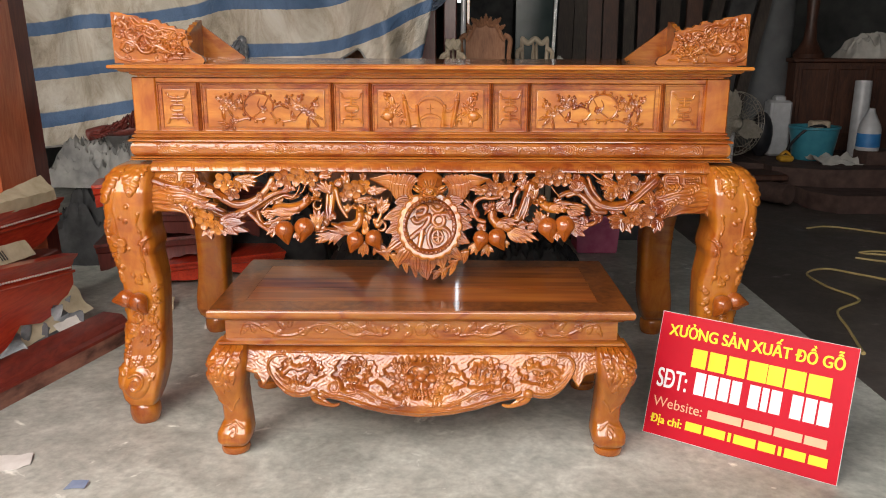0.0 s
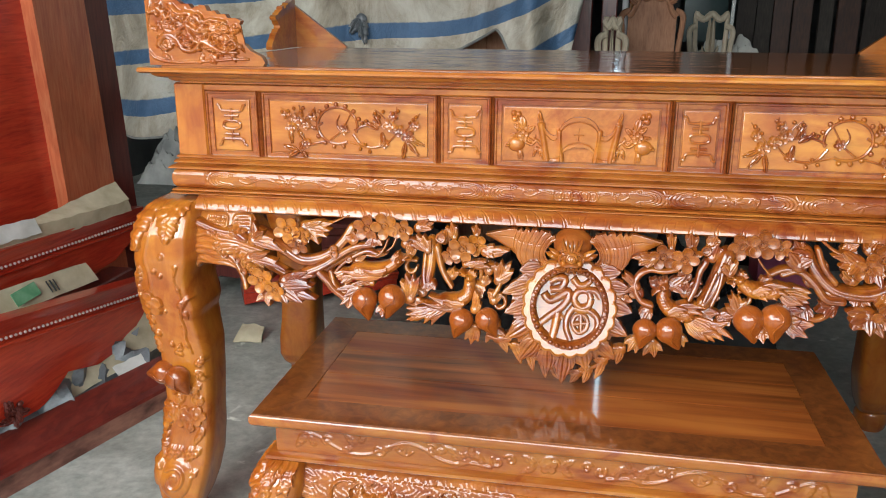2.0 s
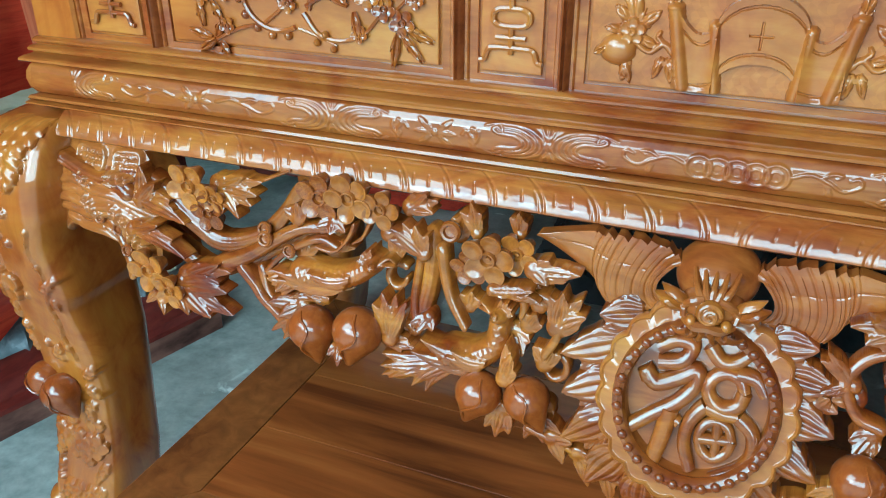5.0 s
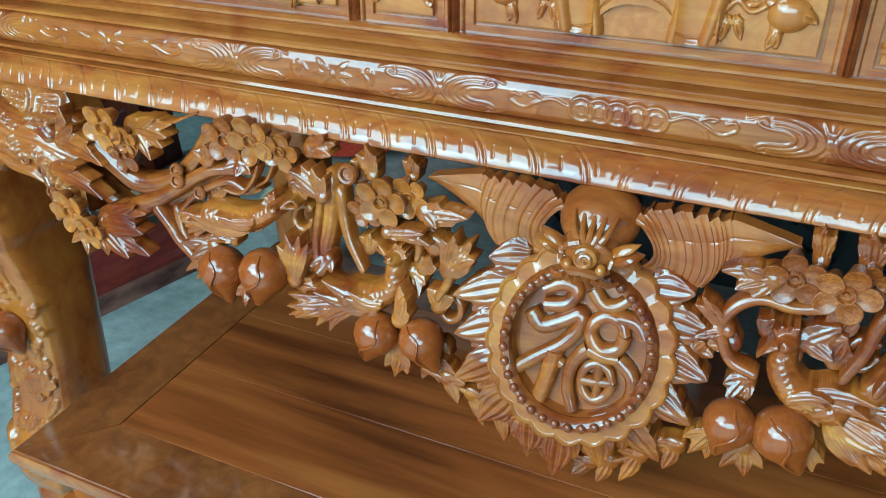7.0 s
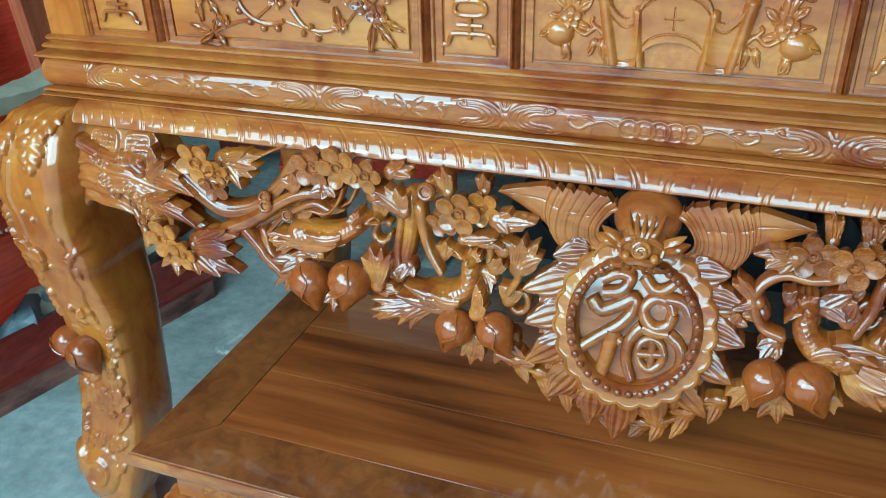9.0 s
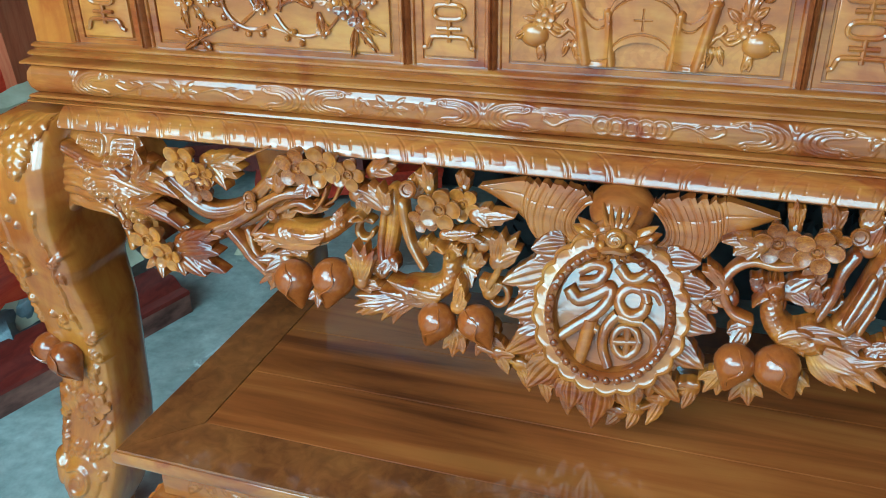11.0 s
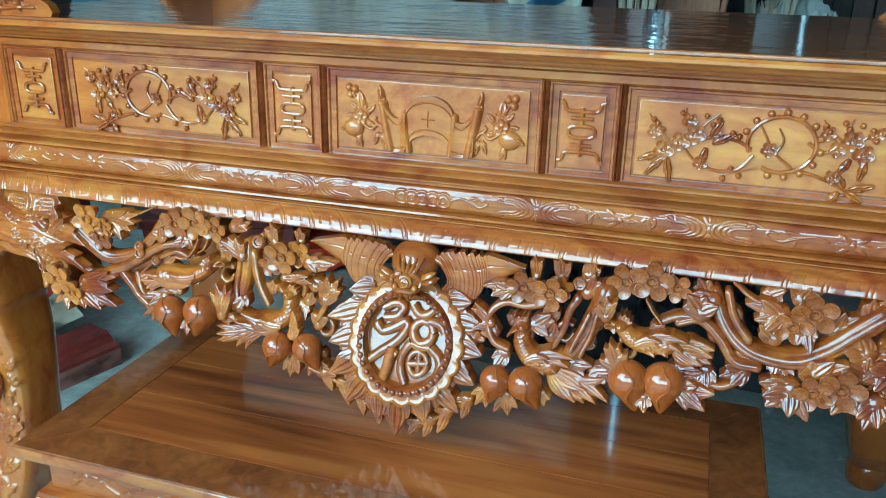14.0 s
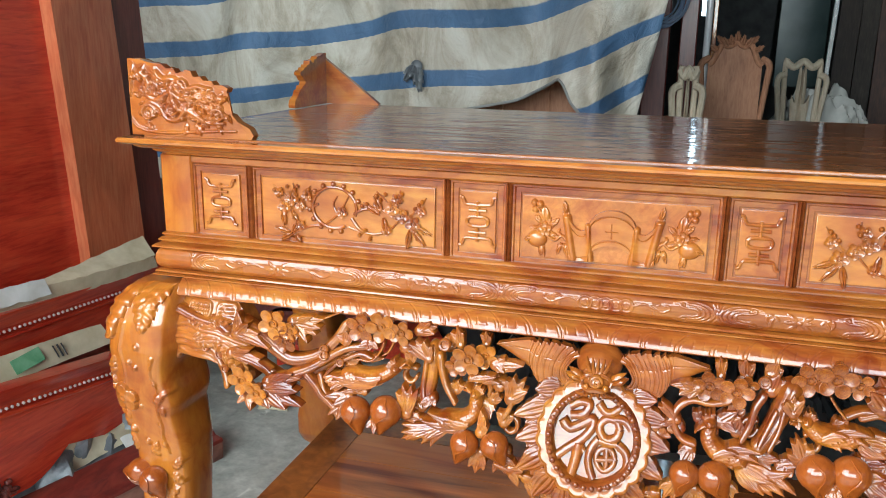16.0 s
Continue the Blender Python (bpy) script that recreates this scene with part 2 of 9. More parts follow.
def concrete(name, c1, c2, c3, rough=0.6):
    m, n, l, b = material(name, rough)
    big = noise_node(n, l, 2.2, 10, rough=0.68, distort=0.6)
    fine = noise_node(n, l, 38, 8)
    spots = noise_node(n, l, 7, 4, distort=0.8)
    blot = noise_node(n, l, 5.5, 7, rough=0.62, distort=1.4)
    base = ramp_node(n, l, big.outputs[0], [(0.3, c1), (0.52, c2), (0.7, c3)])
    grain = ramp_node(n, l, fine.outputs[0], [(0.3, (0.78, 0.78, 0.78)), (0.7, (1.1, 1.1, 1.1))])
    a = mix_node(n, l, 1.0, base.outputs[0], grain.outputs[0], "MULTIPLY")
    worn = ramp_node(n, l, blot.outputs[0], [(0.34, (0.80, 0.81, 0.80)), (0.5, (0.97, 0.97, 0.96)), (0.64, (1.12, 1.13, 1.12))])
    a = mix_node(n, l, 1.0, a, worn.outputs[0], "MULTIPLY")
    white = ramp_node(n, l, spots.outputs[0], [(0.66, (0, 0, 0)), (0.74, (1, 1, 1))])
    a = mix_node(n, l, white.outputs[0], a, tuple(min(1, c * 1.5) for c in c3))
    l.new(a, b.inputs["Base Color"])
    rr = ramp_node(n, l, big.outputs[0], [(0.3, (rough - 0.2,) * 3), (0.7, (rough + 0.15,) * 3)])
    l.new(rr.outputs[0], b.inputs["Roughness"])
    bump_node(n, l, b, fine.outputs[0], 0.12, 0.002)
    return m


CONCRETE = concrete("worn_concrete", (0.31, 0.312, 0.275), (0.48, 0.488, 0.437), (0.62, 0.63, 0.575))
DARKFLOOR = concrete("dusty_dark_floor_tiles", (0.075, 0.062, 0.053), (0.115, 0.098, 0.087), (0.165, 0.147, 0.133), 0.5)
OUTSIDE = concrete("yard_ground", (0.36, 0.35, 0.32), (0.46, 0.45, 0.42), (0.55, 0.54, 0.51), 0.8)


def tarp_material():
    m, n, l, b = material("striped_woven_tarpaulin", 0.55)
    tc = n.new("ShaderNodeTexCoord")
    sep = n.new("ShaderNodeSeparateXYZ")
    l.new(tc.outputs["UV"], sep.inputs[0])
    wob = noise_node(n, l, 30, 3, source="UV")
    add = n.new("ShaderNodeMath")
    add.operation = "MULTIPLY_ADD"
    add.inputs[1].default_value = 0.012
    l.new(wob.outputs[0], add.inputs[0])
    l.new(sep.outputs["Y"], add.inputs[2])
    mod = n.new("ShaderNodeMath")
    mod.operation = "FLOORED_MODULO"
    mod.inputs[1].default_value = 0.262
    l.new(add.outputs[0], mod.inputs[0])
    stripe = ramp_node(n, l, mod.outputs[0], [(0.0, (1, 1, 1)), (0.074, (1, 1, 1)), (0.080, (0, 0, 0))])
    dirt = noise_node(n, l, 2.8, 10, (1.6, 0.7, 1), "UV", 0.7, 0.9)
    cloth = ramp_node(n, l, dirt.outputs[0], [(0.26, (0.17, 0.135, 0.09)), (0.44, (0.45, 0.39, 0.30)), (0.58, (0.61, 0.57, 0.48)), (0.75, (0.68, 0.65, 0.59))])
    blue = ramp_node(n, l, dirt.outputs[0], [(0.3, (0.05, 0.10, 0.19)), (0.7, (0.11, 0.20, 0.34))])
    c = mix_node(n, l, stripe.outputs[0], cloth.outputs[0], blue.outputs[0])
    l.new(c, b.inputs["Base Color"])
    wr = noise_node(n, l, 9, 6, (1, 1, 1), "UV", 0.6, 1.0)
    bump_node(n, l, b, wr.outputs[0], 0.8, 0.03)
    return m


TARP = tarp_material()

# ---------------- shape kit ----------------
def at(x, y, z, turn=0.0, s=1.0, rx=0.0, rz=0.0):
    """A place on the front of something: turn swings a motif in the upright plane, anticlockwise as seen from the front."""
    return Matrix.Translation((x, y, z)) @ Matrix.Rotation(radians(rz), 4, "Z") @ Matrix.Rotation(radians(rx), 4, "X") @ Matrix.Rotation(radians(-turn), 4, "Y") @ Matrix.Scale(s, 4)


def curve_points(pts, steps=6):
    """A smooth line through the points."""
    p = [Vector(q) for q in pts]
    if len(p) < 3:
        return [p[0].lerp(p[-1], i / steps) for i in range(steps + 1)]
    p = [2 * p[0] - p[1]] + p + [2 * p[-1] - p[-2]]
    out = []
    for i in range(1, len(p) - 2):
        a, b, c, d = p[i - 1:i + 3]
        for k in range(steps):
            t = k / steps
            out.append(0.5 * (2 * b + (c - a) * t + (2 * a - 5 * b + 4 * c - d) * t * t + (3 * b - a - 3 * c + d) * t ** 3))
    return out + [p[-2]]


class Geo:
    def __init__(self):
        self.v, self.f = [], []

    def add(self, verts, faces, M=None):
        k = len(self.v)
        self.v += [tuple(M @ Vector(q)) if M else tuple(q) for q in verts]
        self.f += [tuple(k + i for i in q) for q in faces]
        return self

    def loft(self, loops, M=None, cap=(True, True)):
        n = len(loops[0])
        verts = [q for loop in loops for q in loop]
        faces = [(r * n + i, r * n + (i + 1) % n, (r + 1) * n + (i + 1) % n, (r + 1) * n + i) for r in range(len(loops) - 1) for i in range(n)]
        if cap[0]:
            faces.append(tuple(range(n)))
        if cap[1]:
            faces.append(tuple(range((len(loops) - 1) * n, len(loops) * n)))
        return self.add(verts, faces, M)

    def box(self, x0, x1, y0, y1, z0, z1, b=0.003, M=None):
        """A block with narrow bevels."""
        b = min(b, abs(x1 - x0) / 3, abs(y1 - y0) / 3, abs(z1 - z0) / 3)

        def ring(z, i):
            a0, a1, c0, c1 = x0 + i, x1 - i, y0 + i, y1 - i
            return [(a0 + b, c0, z), (a1 - b, c0, z), (a1, c0 + b, z), (a1, c1 - b, z), (a1 - b, c1, z), (a0 + b, c1, z), (a0, c1 - b, z), (a0, c0 + b, z)]
        return self.loft([ring(z0, b), ring(z0 + b, 0), ring(z1 - b, 0), ring(z1, b)], M)

    def steps(self, profile, x0, x1, y0, y1, M=None):
        """A stack of rectangles: the profile gives (how far out, height) from the rectangle, so mouldings run round with mitred corners."""
        return self.loft([[(x0 - o, y0 - o, z), (x1 + o, y0 - o, z), (x1 + o, y1 + o, z), (x0 - o, y1 + o, z)] for o, z in profile], M)

    def tube(self, pts, r0, r1=None, seg=7, steps=5, flat=1.0, M=None, smooth=True, belly=0.0):
        c = curve_points(pts, steps) if smooth else [Vector(q) for q in pts]
        r1 = r0 if r1 is None else r1
        loops, nrm = [], None
        for i, q in enumerate(c):
            t = (c[min(i + 1, len(c) - 1)] - c[max(i - 1, 0)]).normalized()
            if nrm is None:
                nrm = t.orthogonal() if abs(t.y) > 0.9 else (Vector((0, -1, 0)) - t * t.dot(Vector((0, -1, 0)))).normalized()
            else:
                nrm = (nrm - t * t.dot(nrm)).normalized()
            side = t.cross(nrm)
            k = i / (len(c) - 1)
            r = r0 + (r1 - r0) * k + belly * math.sin(math.pi * k)
            loops.append([q + nrm * (r * flat * math.cos(a)) + side * (r * math.sin(a)) for a in (2 * math.pi * j / seg for j in range(seg))])
        return self.loft(loops, M)

    def ball(self, rx, ry, rz, M=None, seg=12, rings=8):
        loops = []
        for i in range(rings + 1):
            a = math.pi * min(max(i / rings, 0.02), 0.98)
            loops.append([(rx * math.sin(a) * math.cos(2 * math.pi * j / seg), ry * math.sin(a) * math.sin(2 * math.pi * j / seg), -rz * math.cos(a)) for j in range(seg)])
        return self.loft(loops, M)

    def lathe(self, profile, seg=20, M=None, cap=(True, True)):
        return self.loft([[(r * math.cos(2 * math.pi * j / seg), r * math.sin(2 * math.pi * j / seg), z) for j in range(seg)] for r, z in profile], M, cap)

    def leaf(self, L, W, teeth=4, thick=0.005, arch=0.25, bend=0.0, cut=0.6, M=None):
        """A carved leaf along +x with its face to -y: swept teeth, a flute to every tooth, sunk midrib, arched back, tip bent."""
        n = 5 * teeth
        front, back = [], []
        cols = (-1, -0.66, -0.3, 0, 0.3, 0.66, 1)
        c = len(cols)
        for i in range(n + 1):
            u = i / n
            w = W * 0.5 * (math.sin(math.pi * min(1, 0.14 + 0.86 * u ** 0.8)) ** 0.8 + 0.015)
            lobe = (0.0, 0.30, 0.58, 0.82, 1.0)[i % 5]
            ww = w * (cut + (1 - cut) * lobe) if i < n else w * 0.1
            for v in cols:
                k = abs(v)
                x = L * u + (L * (0.5 / teeth) * lobe * k ** 1.6 if i < n else 0)
                up = arch * L * math.sin(math.pi * min(u, 0.95)) * 0.5 + bend * L * u * u
                d = thick * (0.5 + 0.5 * lobe if 0.5 < k < 1 else (0.85 if k == 0.3 else (0.05 if k == 0 else 0.2)))
                if i == n:
                    d *= 0.4
                front.append((x, -(up + d), v * ww))
                back.append((x, -up + thick * 0.5, v * ww * 0.94))
        m = len(front)
        faces = []
        for i in range(n):
            for j in range(c - 1):
                a = i * c + j
                faces.append((a, a + 1, a + c + 1, a + c))
                faces.append((m + a, m + a + c, m + a + c + 1, m + a + 1))
        rim = [i * c for i in range(n + 1)] + [n * c + j for j in range(1, c)] + [i * c + c - 1 for i in range(n - 1, -1, -1)] + [j for j in range(c - 2, 0, -1)]
        for a, b in zip(rim, rim[1:] + rim[:1]):
            faces.append((a, m + a, m + b, b))
        return self.add(front + back, faces, M)

    def flower(self, R, petals=5, M=None, deep=0.3):
        """Flat round petals with thin rims, each tilted a little, round a ringed hollow eye; faces -y."""
        for p in range(petals):
            tilt = Matrix.Rotation(radians(10 if p % 2 else -6), 4, "Z") @ Matrix.Rotation(radians(7 * (p % 3 - 1)), 4, "X")
            c = Matrix.Rotation(2 * math.pi * p / petals + 0.3, 4, "Y") @ Matrix.Translation((0.61 * R, -0.04 * R * (p % 2), 0)) @ tilt
            loops = []
            for rr, d in ((0.22, deep * R), (0.36, 0.14 * R), (0.405, 0.05 * R), (0.415, 0.0), (0.405, -0.028 * R), (0.38, -0.034 * R), (0.34, -0.022 * R), (0.2, 0.03 * R), (0.03, 0.05 * R)):
                loops.append([(rr * R * math.cos(a), d - 0.15 * rr * R * math.cos(a), rr * R * math.sin(a) * 0.95) for a in (2 * math.pi * j / 16 for j in range(16))])
            self.loft(loops, (M or Matrix()) @ c)
        e = (M or Matrix()) @ Matrix.Rotation(radians(90), 4, "X")
        self.lathe([(0.31 * R, -0.25 * R), (0.31 * R, 0.04 * R), (0.285 * R, 0.10 * R), (0.24 * R, 0.09 * R), (0.205 * R, -0.08 * R), (0.11 * R, -0.10 * R), (0.09 * R, 0.0), (0.02 * R, 0.02 * R)], 16, e)
        return self

    def peach(self, R, M=None, tip=1.55):
        """A peach with its point along +x and a crease on the front."""
        loops = []
        for i in range(12):
            a = math.pi * (0.015 + 0.97 * i / 11)
            r, x = R * math.sin(a) * (1 - 0.15 * max(0, -math.cos(a))), -R * math.cos(a)
            k = max(0.0, (x / R - 0.55) / 0.45)
            x, r = x + (tip - 1) * R * k ** 1.6, r * (1 - 0.3 * k)
            loop = []
            for j in range(18):
                p = 2 * math.pi * j / 18
                dp = (p - math.pi * 0.5 + math.pi) % (2 * math.pi) - math.pi
                q = r * (1 - 0.13 * math.exp(-(dp / 0.16) ** 2))
                loop.append((x, -q * math.sin(p), q * math.cos(p)))
            loops.append(loop)
        self.loft(loops, M)
        lip = []
        for i in range(9):
            u = i / 8
            x = R * (-0.9 + 2.1 * u)
            r = R * math.sqrt(max(0.03, 1 - min(1, (x / R) ** 2 if x < 0.8 * R else 0.64 + (x / R - 0.8) * 0.75))) * 1.0
            s = 0.42 * math.sin(2 * math.pi * (u - 0.08)) * (1 - 0.5 * u)
            lip.append((x, -r * math.cos(s), r * math.sin(s)))
        self.tube(lip, 0.05 * R, 0.06 * R, 6, 3, M=M)
        return self

    def mesh(self, name, mat, angle=38, mirror=False):
        me = bpy.data.meshes.new(name)
        v = [(-x, y, z) for x, y, z in self.v] if mirror else self.v
        me.from_pydata(v, [], self.f)
        bm = bmesh.new()
        bm.from_mesh(me)
        bmesh.ops.recalc_face_normals(bm, faces=bm.faces)
        bm.edges.index_update()
        rims = [e.index for f in bm.faces if len(f.verts) >= 8 for e in f.edges if e.calc_face_angle(0) > radians(30)]
        bm.to_mesh(me)
        bm.free()
        me.polygons.foreach_set("use_smooth", [True] * len(me.polygons))
        me.set_sharp_from_angle(angle=radians(angle))
        for i in rims:
            me.edges[i].use_edge_sharp = True
        me.materials.append(mat)
        return me


def thing(name, loc, label, category, group="", kind=""):
    ob = new(name)
    ob.location, ob.empty_display_size = loc, 0.05
    return tagged(ob, label, category, group, kind)


def piece(name, me, parent, M=None, label=""):
    """An object on a mesh that may be shared, as a part of its parent; places are in the world of an unturned thing."""
    ob = new(name, me)
    ob.parent = parent
    m = M or Matrix()
    ob.matrix_basis = Matrix.Translation(-parent.location) @ m if parent.type == "EMPTY" else m
    return tagged(ob, label)


def part(name, g, mat, parent, label="", angle=38):
    return piece(name, g.mesh(name, mat, angle), parent, None, label)


def single(name, g, mat, loc, label, category, group="", kind="", angle=38):
    """A thing that is one mesh: its shape is given in the world, its origin set at its base."""
    g.v = [(x - loc[0], y - loc[1], z - loc[2]) for x, y, z in g.v]
    ob = new(name, g.mesh(name, mat, angle))
    ob.location = loc
    return tagged(ob, label, category, group, kind)


class Relief:
    """Carving cut into a solid face: heights over a flat plan (x across, z up), raised motif by motif."""
    def __init__(self, X, Z, seed=1):
        self.X, self.Z, self.H = X.ravel(), Z.ravel(), np.zeros(X.size)
        self.shape, self.rng = X.shape, random.Random(seed)

    def near(self, x0, x1, z0, z1):
        return np.nonzero((self.X > x0) & (self.X < x1) & (self.Z > z0) & (self.Z < z1))[0]

    def lift(self, i, h):
        self.H[i] = np.maximum(self.H[i], h)

    def vine(self, pts, r0, r1, h):
        c = [(q.x, q.z) for q in curve_points([(a, 0, b) for a, b in pts], 6)]
        i = self.near(min(q[0] for q in c) - r0, max(q[0] for q in c) + r0, min(q[1] for q in c) - r0, max(q[1] for q in c) + r0)
        px, pz, best = self.X[i], self.Z[i], np.zeros(len(i))
        for k, ((ax, az), (bx, bz)) in enumerate(zip(c, c[1:])):
            r = r0 + (r1 - r0) * k / len(c)
            dx, dz = bx - ax, bz - az
            t = np.clip(((px - ax) * dx + (pz - az) * dz) / (dx * dx + dz * dz + 1e-12), 0, 1)
            d2 = (px - ax - t * dx) ** 2 + (pz - az - t * dz) ** 2
            best = np.maximum(best, h * (r / r0) ** 0.5 * np.sqrt(np.maximum(0, 1 - d2 / (r * r))))
        self.lift(i, best)
        return self

    def scroll(self, x, z, R, h, turns=1.6, start=0.0, hand=1, r=None):
        n = 18
        pts = [(x + hand * R * (1 - 0.82 * k / n) * math.cos(start + turns * 2 * math.pi * k / n), z + R * (1 - 0.82 * k / n) * math.sin(start + turns * 2 * math.pi * k / n)) for k in range(n + 1)]
        return self.vine(pts, r or R * 0.26, (r or R * 0.26) * 0.7, h)

    def ball(self, x, z, r, h, rz=None):
        i = self.near(x - r, x + r, z - (rz or r), z + (rz or r))
        d2 = ((self.X[i] - x) / r) ** 2 + ((self.Z[i] - z) / (rz or r)) ** 2
        self.lift(i, h * np.sqrt(np.maximum(0, 1 - d2)))
        return self

    def leaf(self, x, z, turn, L, W, h, teeth=4, curl=0.0):
        """A toothed leaf from its stem, turned anticlockwise from +x, with a sunk midrib and a flute to every tooth."""
        i = self.near(x - L * 1.1 - W, x + L * 1.1 + W, z - L * 1.1 - W, z + L * 1.1 + W)
        c, s = math.cos(radians(turn)), math.sin(radians(turn))
        dx, dz = self.X[i] - x, self.Z[i] - z
        u, v = (dx * c + dz * s) / L, -dx * s + dz * c
        v = v - curl * L * np.sin(np.clip(u, 0, 1) * math.pi * 0.5) ** 2
        k = np.clip(u, 0.001, 1)
        w = W * 0.5 * np.sin(math.pi * np.clip(0.10 + 0.90 * k ** 0.8, 0, 1)) ** 0.75 + 1e-4
        q = np.abs(v) / w
        ph = (u * (teeth + 0.5) - 0.55 * q) % 1.0
        w2 = 0.70 + 0.30 * ph ** 0.7
        ins = (u > 0) & (u < 1) & (q < w2)
        top = 0.45 + 0.55 * np.sqrt(np.maximum(0, 1 - (q / w2) ** 2))
        top = top * (0.84 + 0.16 * np.cos(2 * math.pi * (ph - 0.55))) - 0.32 * np.exp(-(v / (0.055 * W)) ** 2) * (1 - 0.5 * k)
        self.lift(i, np.where(ins, h * np.maximum(top, 0.1) * (0.75 + 0.25 * np.sin(k * math.pi)), 0))
        return self

    def flower(self, x, z, R, h, petals=5, turn=20):
        for p in range(petals):
            a = radians(turn + 360 * p / petals)
            px, pz, r = x + 0.58 * R * math.cos(a), z + 0.58 * R * math.sin(a), 0.43 * R
            i = self.near(px - r, px + r, pz - r, pz + r)
            d = np.hypot(self.X[i] - px, self.Z[i] - pz) / r
            self.lift(i, np.where(d < 1, h * (0.62 + 0.06 * (p % 2) + 0.26 * np.minimum(d, 0.85) ** 2) * np.where(d > 0.88, 0.75, 1.0), 0))
        i = self.near(x - 0.3 * R, x + 0.3 * R, z - 0.3 * R, z + 0.3 * R)
        d = np.hypot(self.X[i] - x, self.Z[i] - z) / (0.3 * R)
        self.lift(i, np.where(d < 1, h * (1.05 - 0.25 * np.exp(-(d / 0.4) ** 2)) * np.where(d > 0.85, 0.85, 1.0), 0))
        return self

    def heights(self, rough=0.0001):
        rough = rough * (np.sin(self.X * 410 + 2.0 * np.sin(self.Z * 190)) * np.sin(self.Z * 330 + 1.7 * np.sin(self.X * 150)))
        return (self.H + rough).reshape(self.shape)


def grid_mesh(name, P, mat, closed=False, caps=False, mirror=False, flip=False, angle=60):
    """A sheet of quads over an array of places (rows, columns, 3)."""
    R, C = P.shape[:2]
    v = P.reshape(-1, 3).copy()
    if mirror:
        v[:, 0] *= -1
    i, j = np.meshgrid(np.arange(R - 1), np.arange(C if closed else C - 1), indexing="ij")
    k = (j + 1) % C
    q = np.stack([i * C + j, i * C + k, (i + 1) * C + k, (i + 1) * C + j], -1).reshape(-1, 4)
    if mirror != flip:
        q = q[:, ::-1]
    f = [tuple(r) for r in q.tolist()]
    if caps:
        f += [tuple(range(C)), tuple(range(R * C - 1, (R - 1) * C - 1, -1))]
    me = bpy.data.meshes.new(name)
    me.from_pydata(v.tolist(), [], f)
    me.polygons.foreach_set("use_smooth", [True] * len(f))
    me.set_sharp_from_angle(angle=radians(angle))
    me.materials.append(mat)
    return me


def carved_leg(name, spec, carve, rows, front, side, mat, k=0.38):
    """A shaped post whose front and outer side carry a carving; spec rows are (height, outer, inner, front, back).
    The carving's plan runs from the inner front edge (0) over the front to the outer corner (1), then along the outer side to its back (2)."""
    zs = np.linspace(spec[0][0], spec[-1][0], rows)
    x0, x1, y0, y1 = (np.interp(-zs, [-r[0] for r in spec], [r[c] for r in spec]) for c in range(1, 5))
    for a in (x0, x1, y0, y1):
        a[2:-2] = (a[:-4] + a[1:-3] + a[2:-2] + a[3:-1] + a[4:]) / 5
    c = 0.7071 ** k
    xr, yr, plan = [], [], []
    for f in np.linspace(1, -1, front, endpoint=False):
        xr.append(f * c), yr.append(-(1 - abs(f * c) ** (2 / k)) ** (k / 2)), plan.append((1 - f) / 2)
    for f in np.linspace(-1, 1, side, endpoint=False):
        yr.append(f * c), xr.append(-(1 - abs(f * c) ** (2 / k)) ** (k / 2)), plan.append(1.5 + f / 2)
    for f in np.linspace(-1, 1, 9, endpoint=False):
        xr.append(f * c), yr.append((1 - abs(f * c) ** (2 / k)) ** (k / 2)), plan.append(3)
    for f in np.linspace(1, -1, 9, endpoint=False):
        yr.append(f * c), xr.append((1 - abs(f * c) ** (2 / k)) ** (k / 2)), plan.append(3)
    xr, yr, plan = np.array(xr), np.array(yr), np.array(plan)
    cx, cy, hx, hy = (x0 + x1) / 2, (y0 + y1) / 2, (x1 - x0) / 2, (y1 - y0) / 2
    P = np.zeros((rows, len(xr), 3))
    P[..., 0], P[..., 1], P[..., 2] = cx[:, None] + hx[:, None] * xr, cy[:, None] + hy[:, None] * yr, zs[:, None]
    nx, ny = np.sign(xr) * np.abs(xr) ** (2 / k - 1) / 0.06, np.sign(yr) * np.abs(yr) ** (2 / k - 1) / 0.07
    n = np.hypot(nx, ny)
    X = np.where(plan <= 1, plan * 0.13, np.where(plan < 2.01, 0.13 + (plan - 1) * 0.15, 9.0))
    rel = Relief(np.broadcast_to(X, P.shape[:2]), P[..., 2])
    carve(rel)
    H = rel.heights() * np.where(plan < 2.01, 1, 0)
    P[..., 0] += H * (nx / n)
    P[..., 1] += H * (ny / n)
    return grid_mesh(name, P, mat, True, True)

# ---------------- the workshop ----------------
def slab(name, x0, x1, y0, y1, z0, z1, mat, label, category):
    return single(name, Geo().box(x0, x1, y0, y1, z0, z1, 0.004), mat, ((x0 + x1) / 2, (y0 + y1) / 2, z0), label, category, kind="structure")


# unseen yard, pale so that its sunlit reflection brightens the panels
single("ground", Geo().add([(-60, -80, -0.06), (60, -80, -0.06), (60, 60, -0.06), (-60, 60, -0.06)], [(0, 1, 2, 3)]), OUTSIDE, (0, -30, -0.06), "unseen sunlit yard ground, kept pale to brighten the panels", "ground", kind="structure")
slab("floor", -3.6, 1.64, -4.2, 9.2, -0.12, 0.0, CONCRETE, "worn grey concrete workshop floor with pale stains", "floor")
slab("floor_2", 1.64, 7.0, -4.2, 9.2, -0.12, -0.004, DARKFLOOR, "dusty dark brown tiled floor of the workshop", "floor")
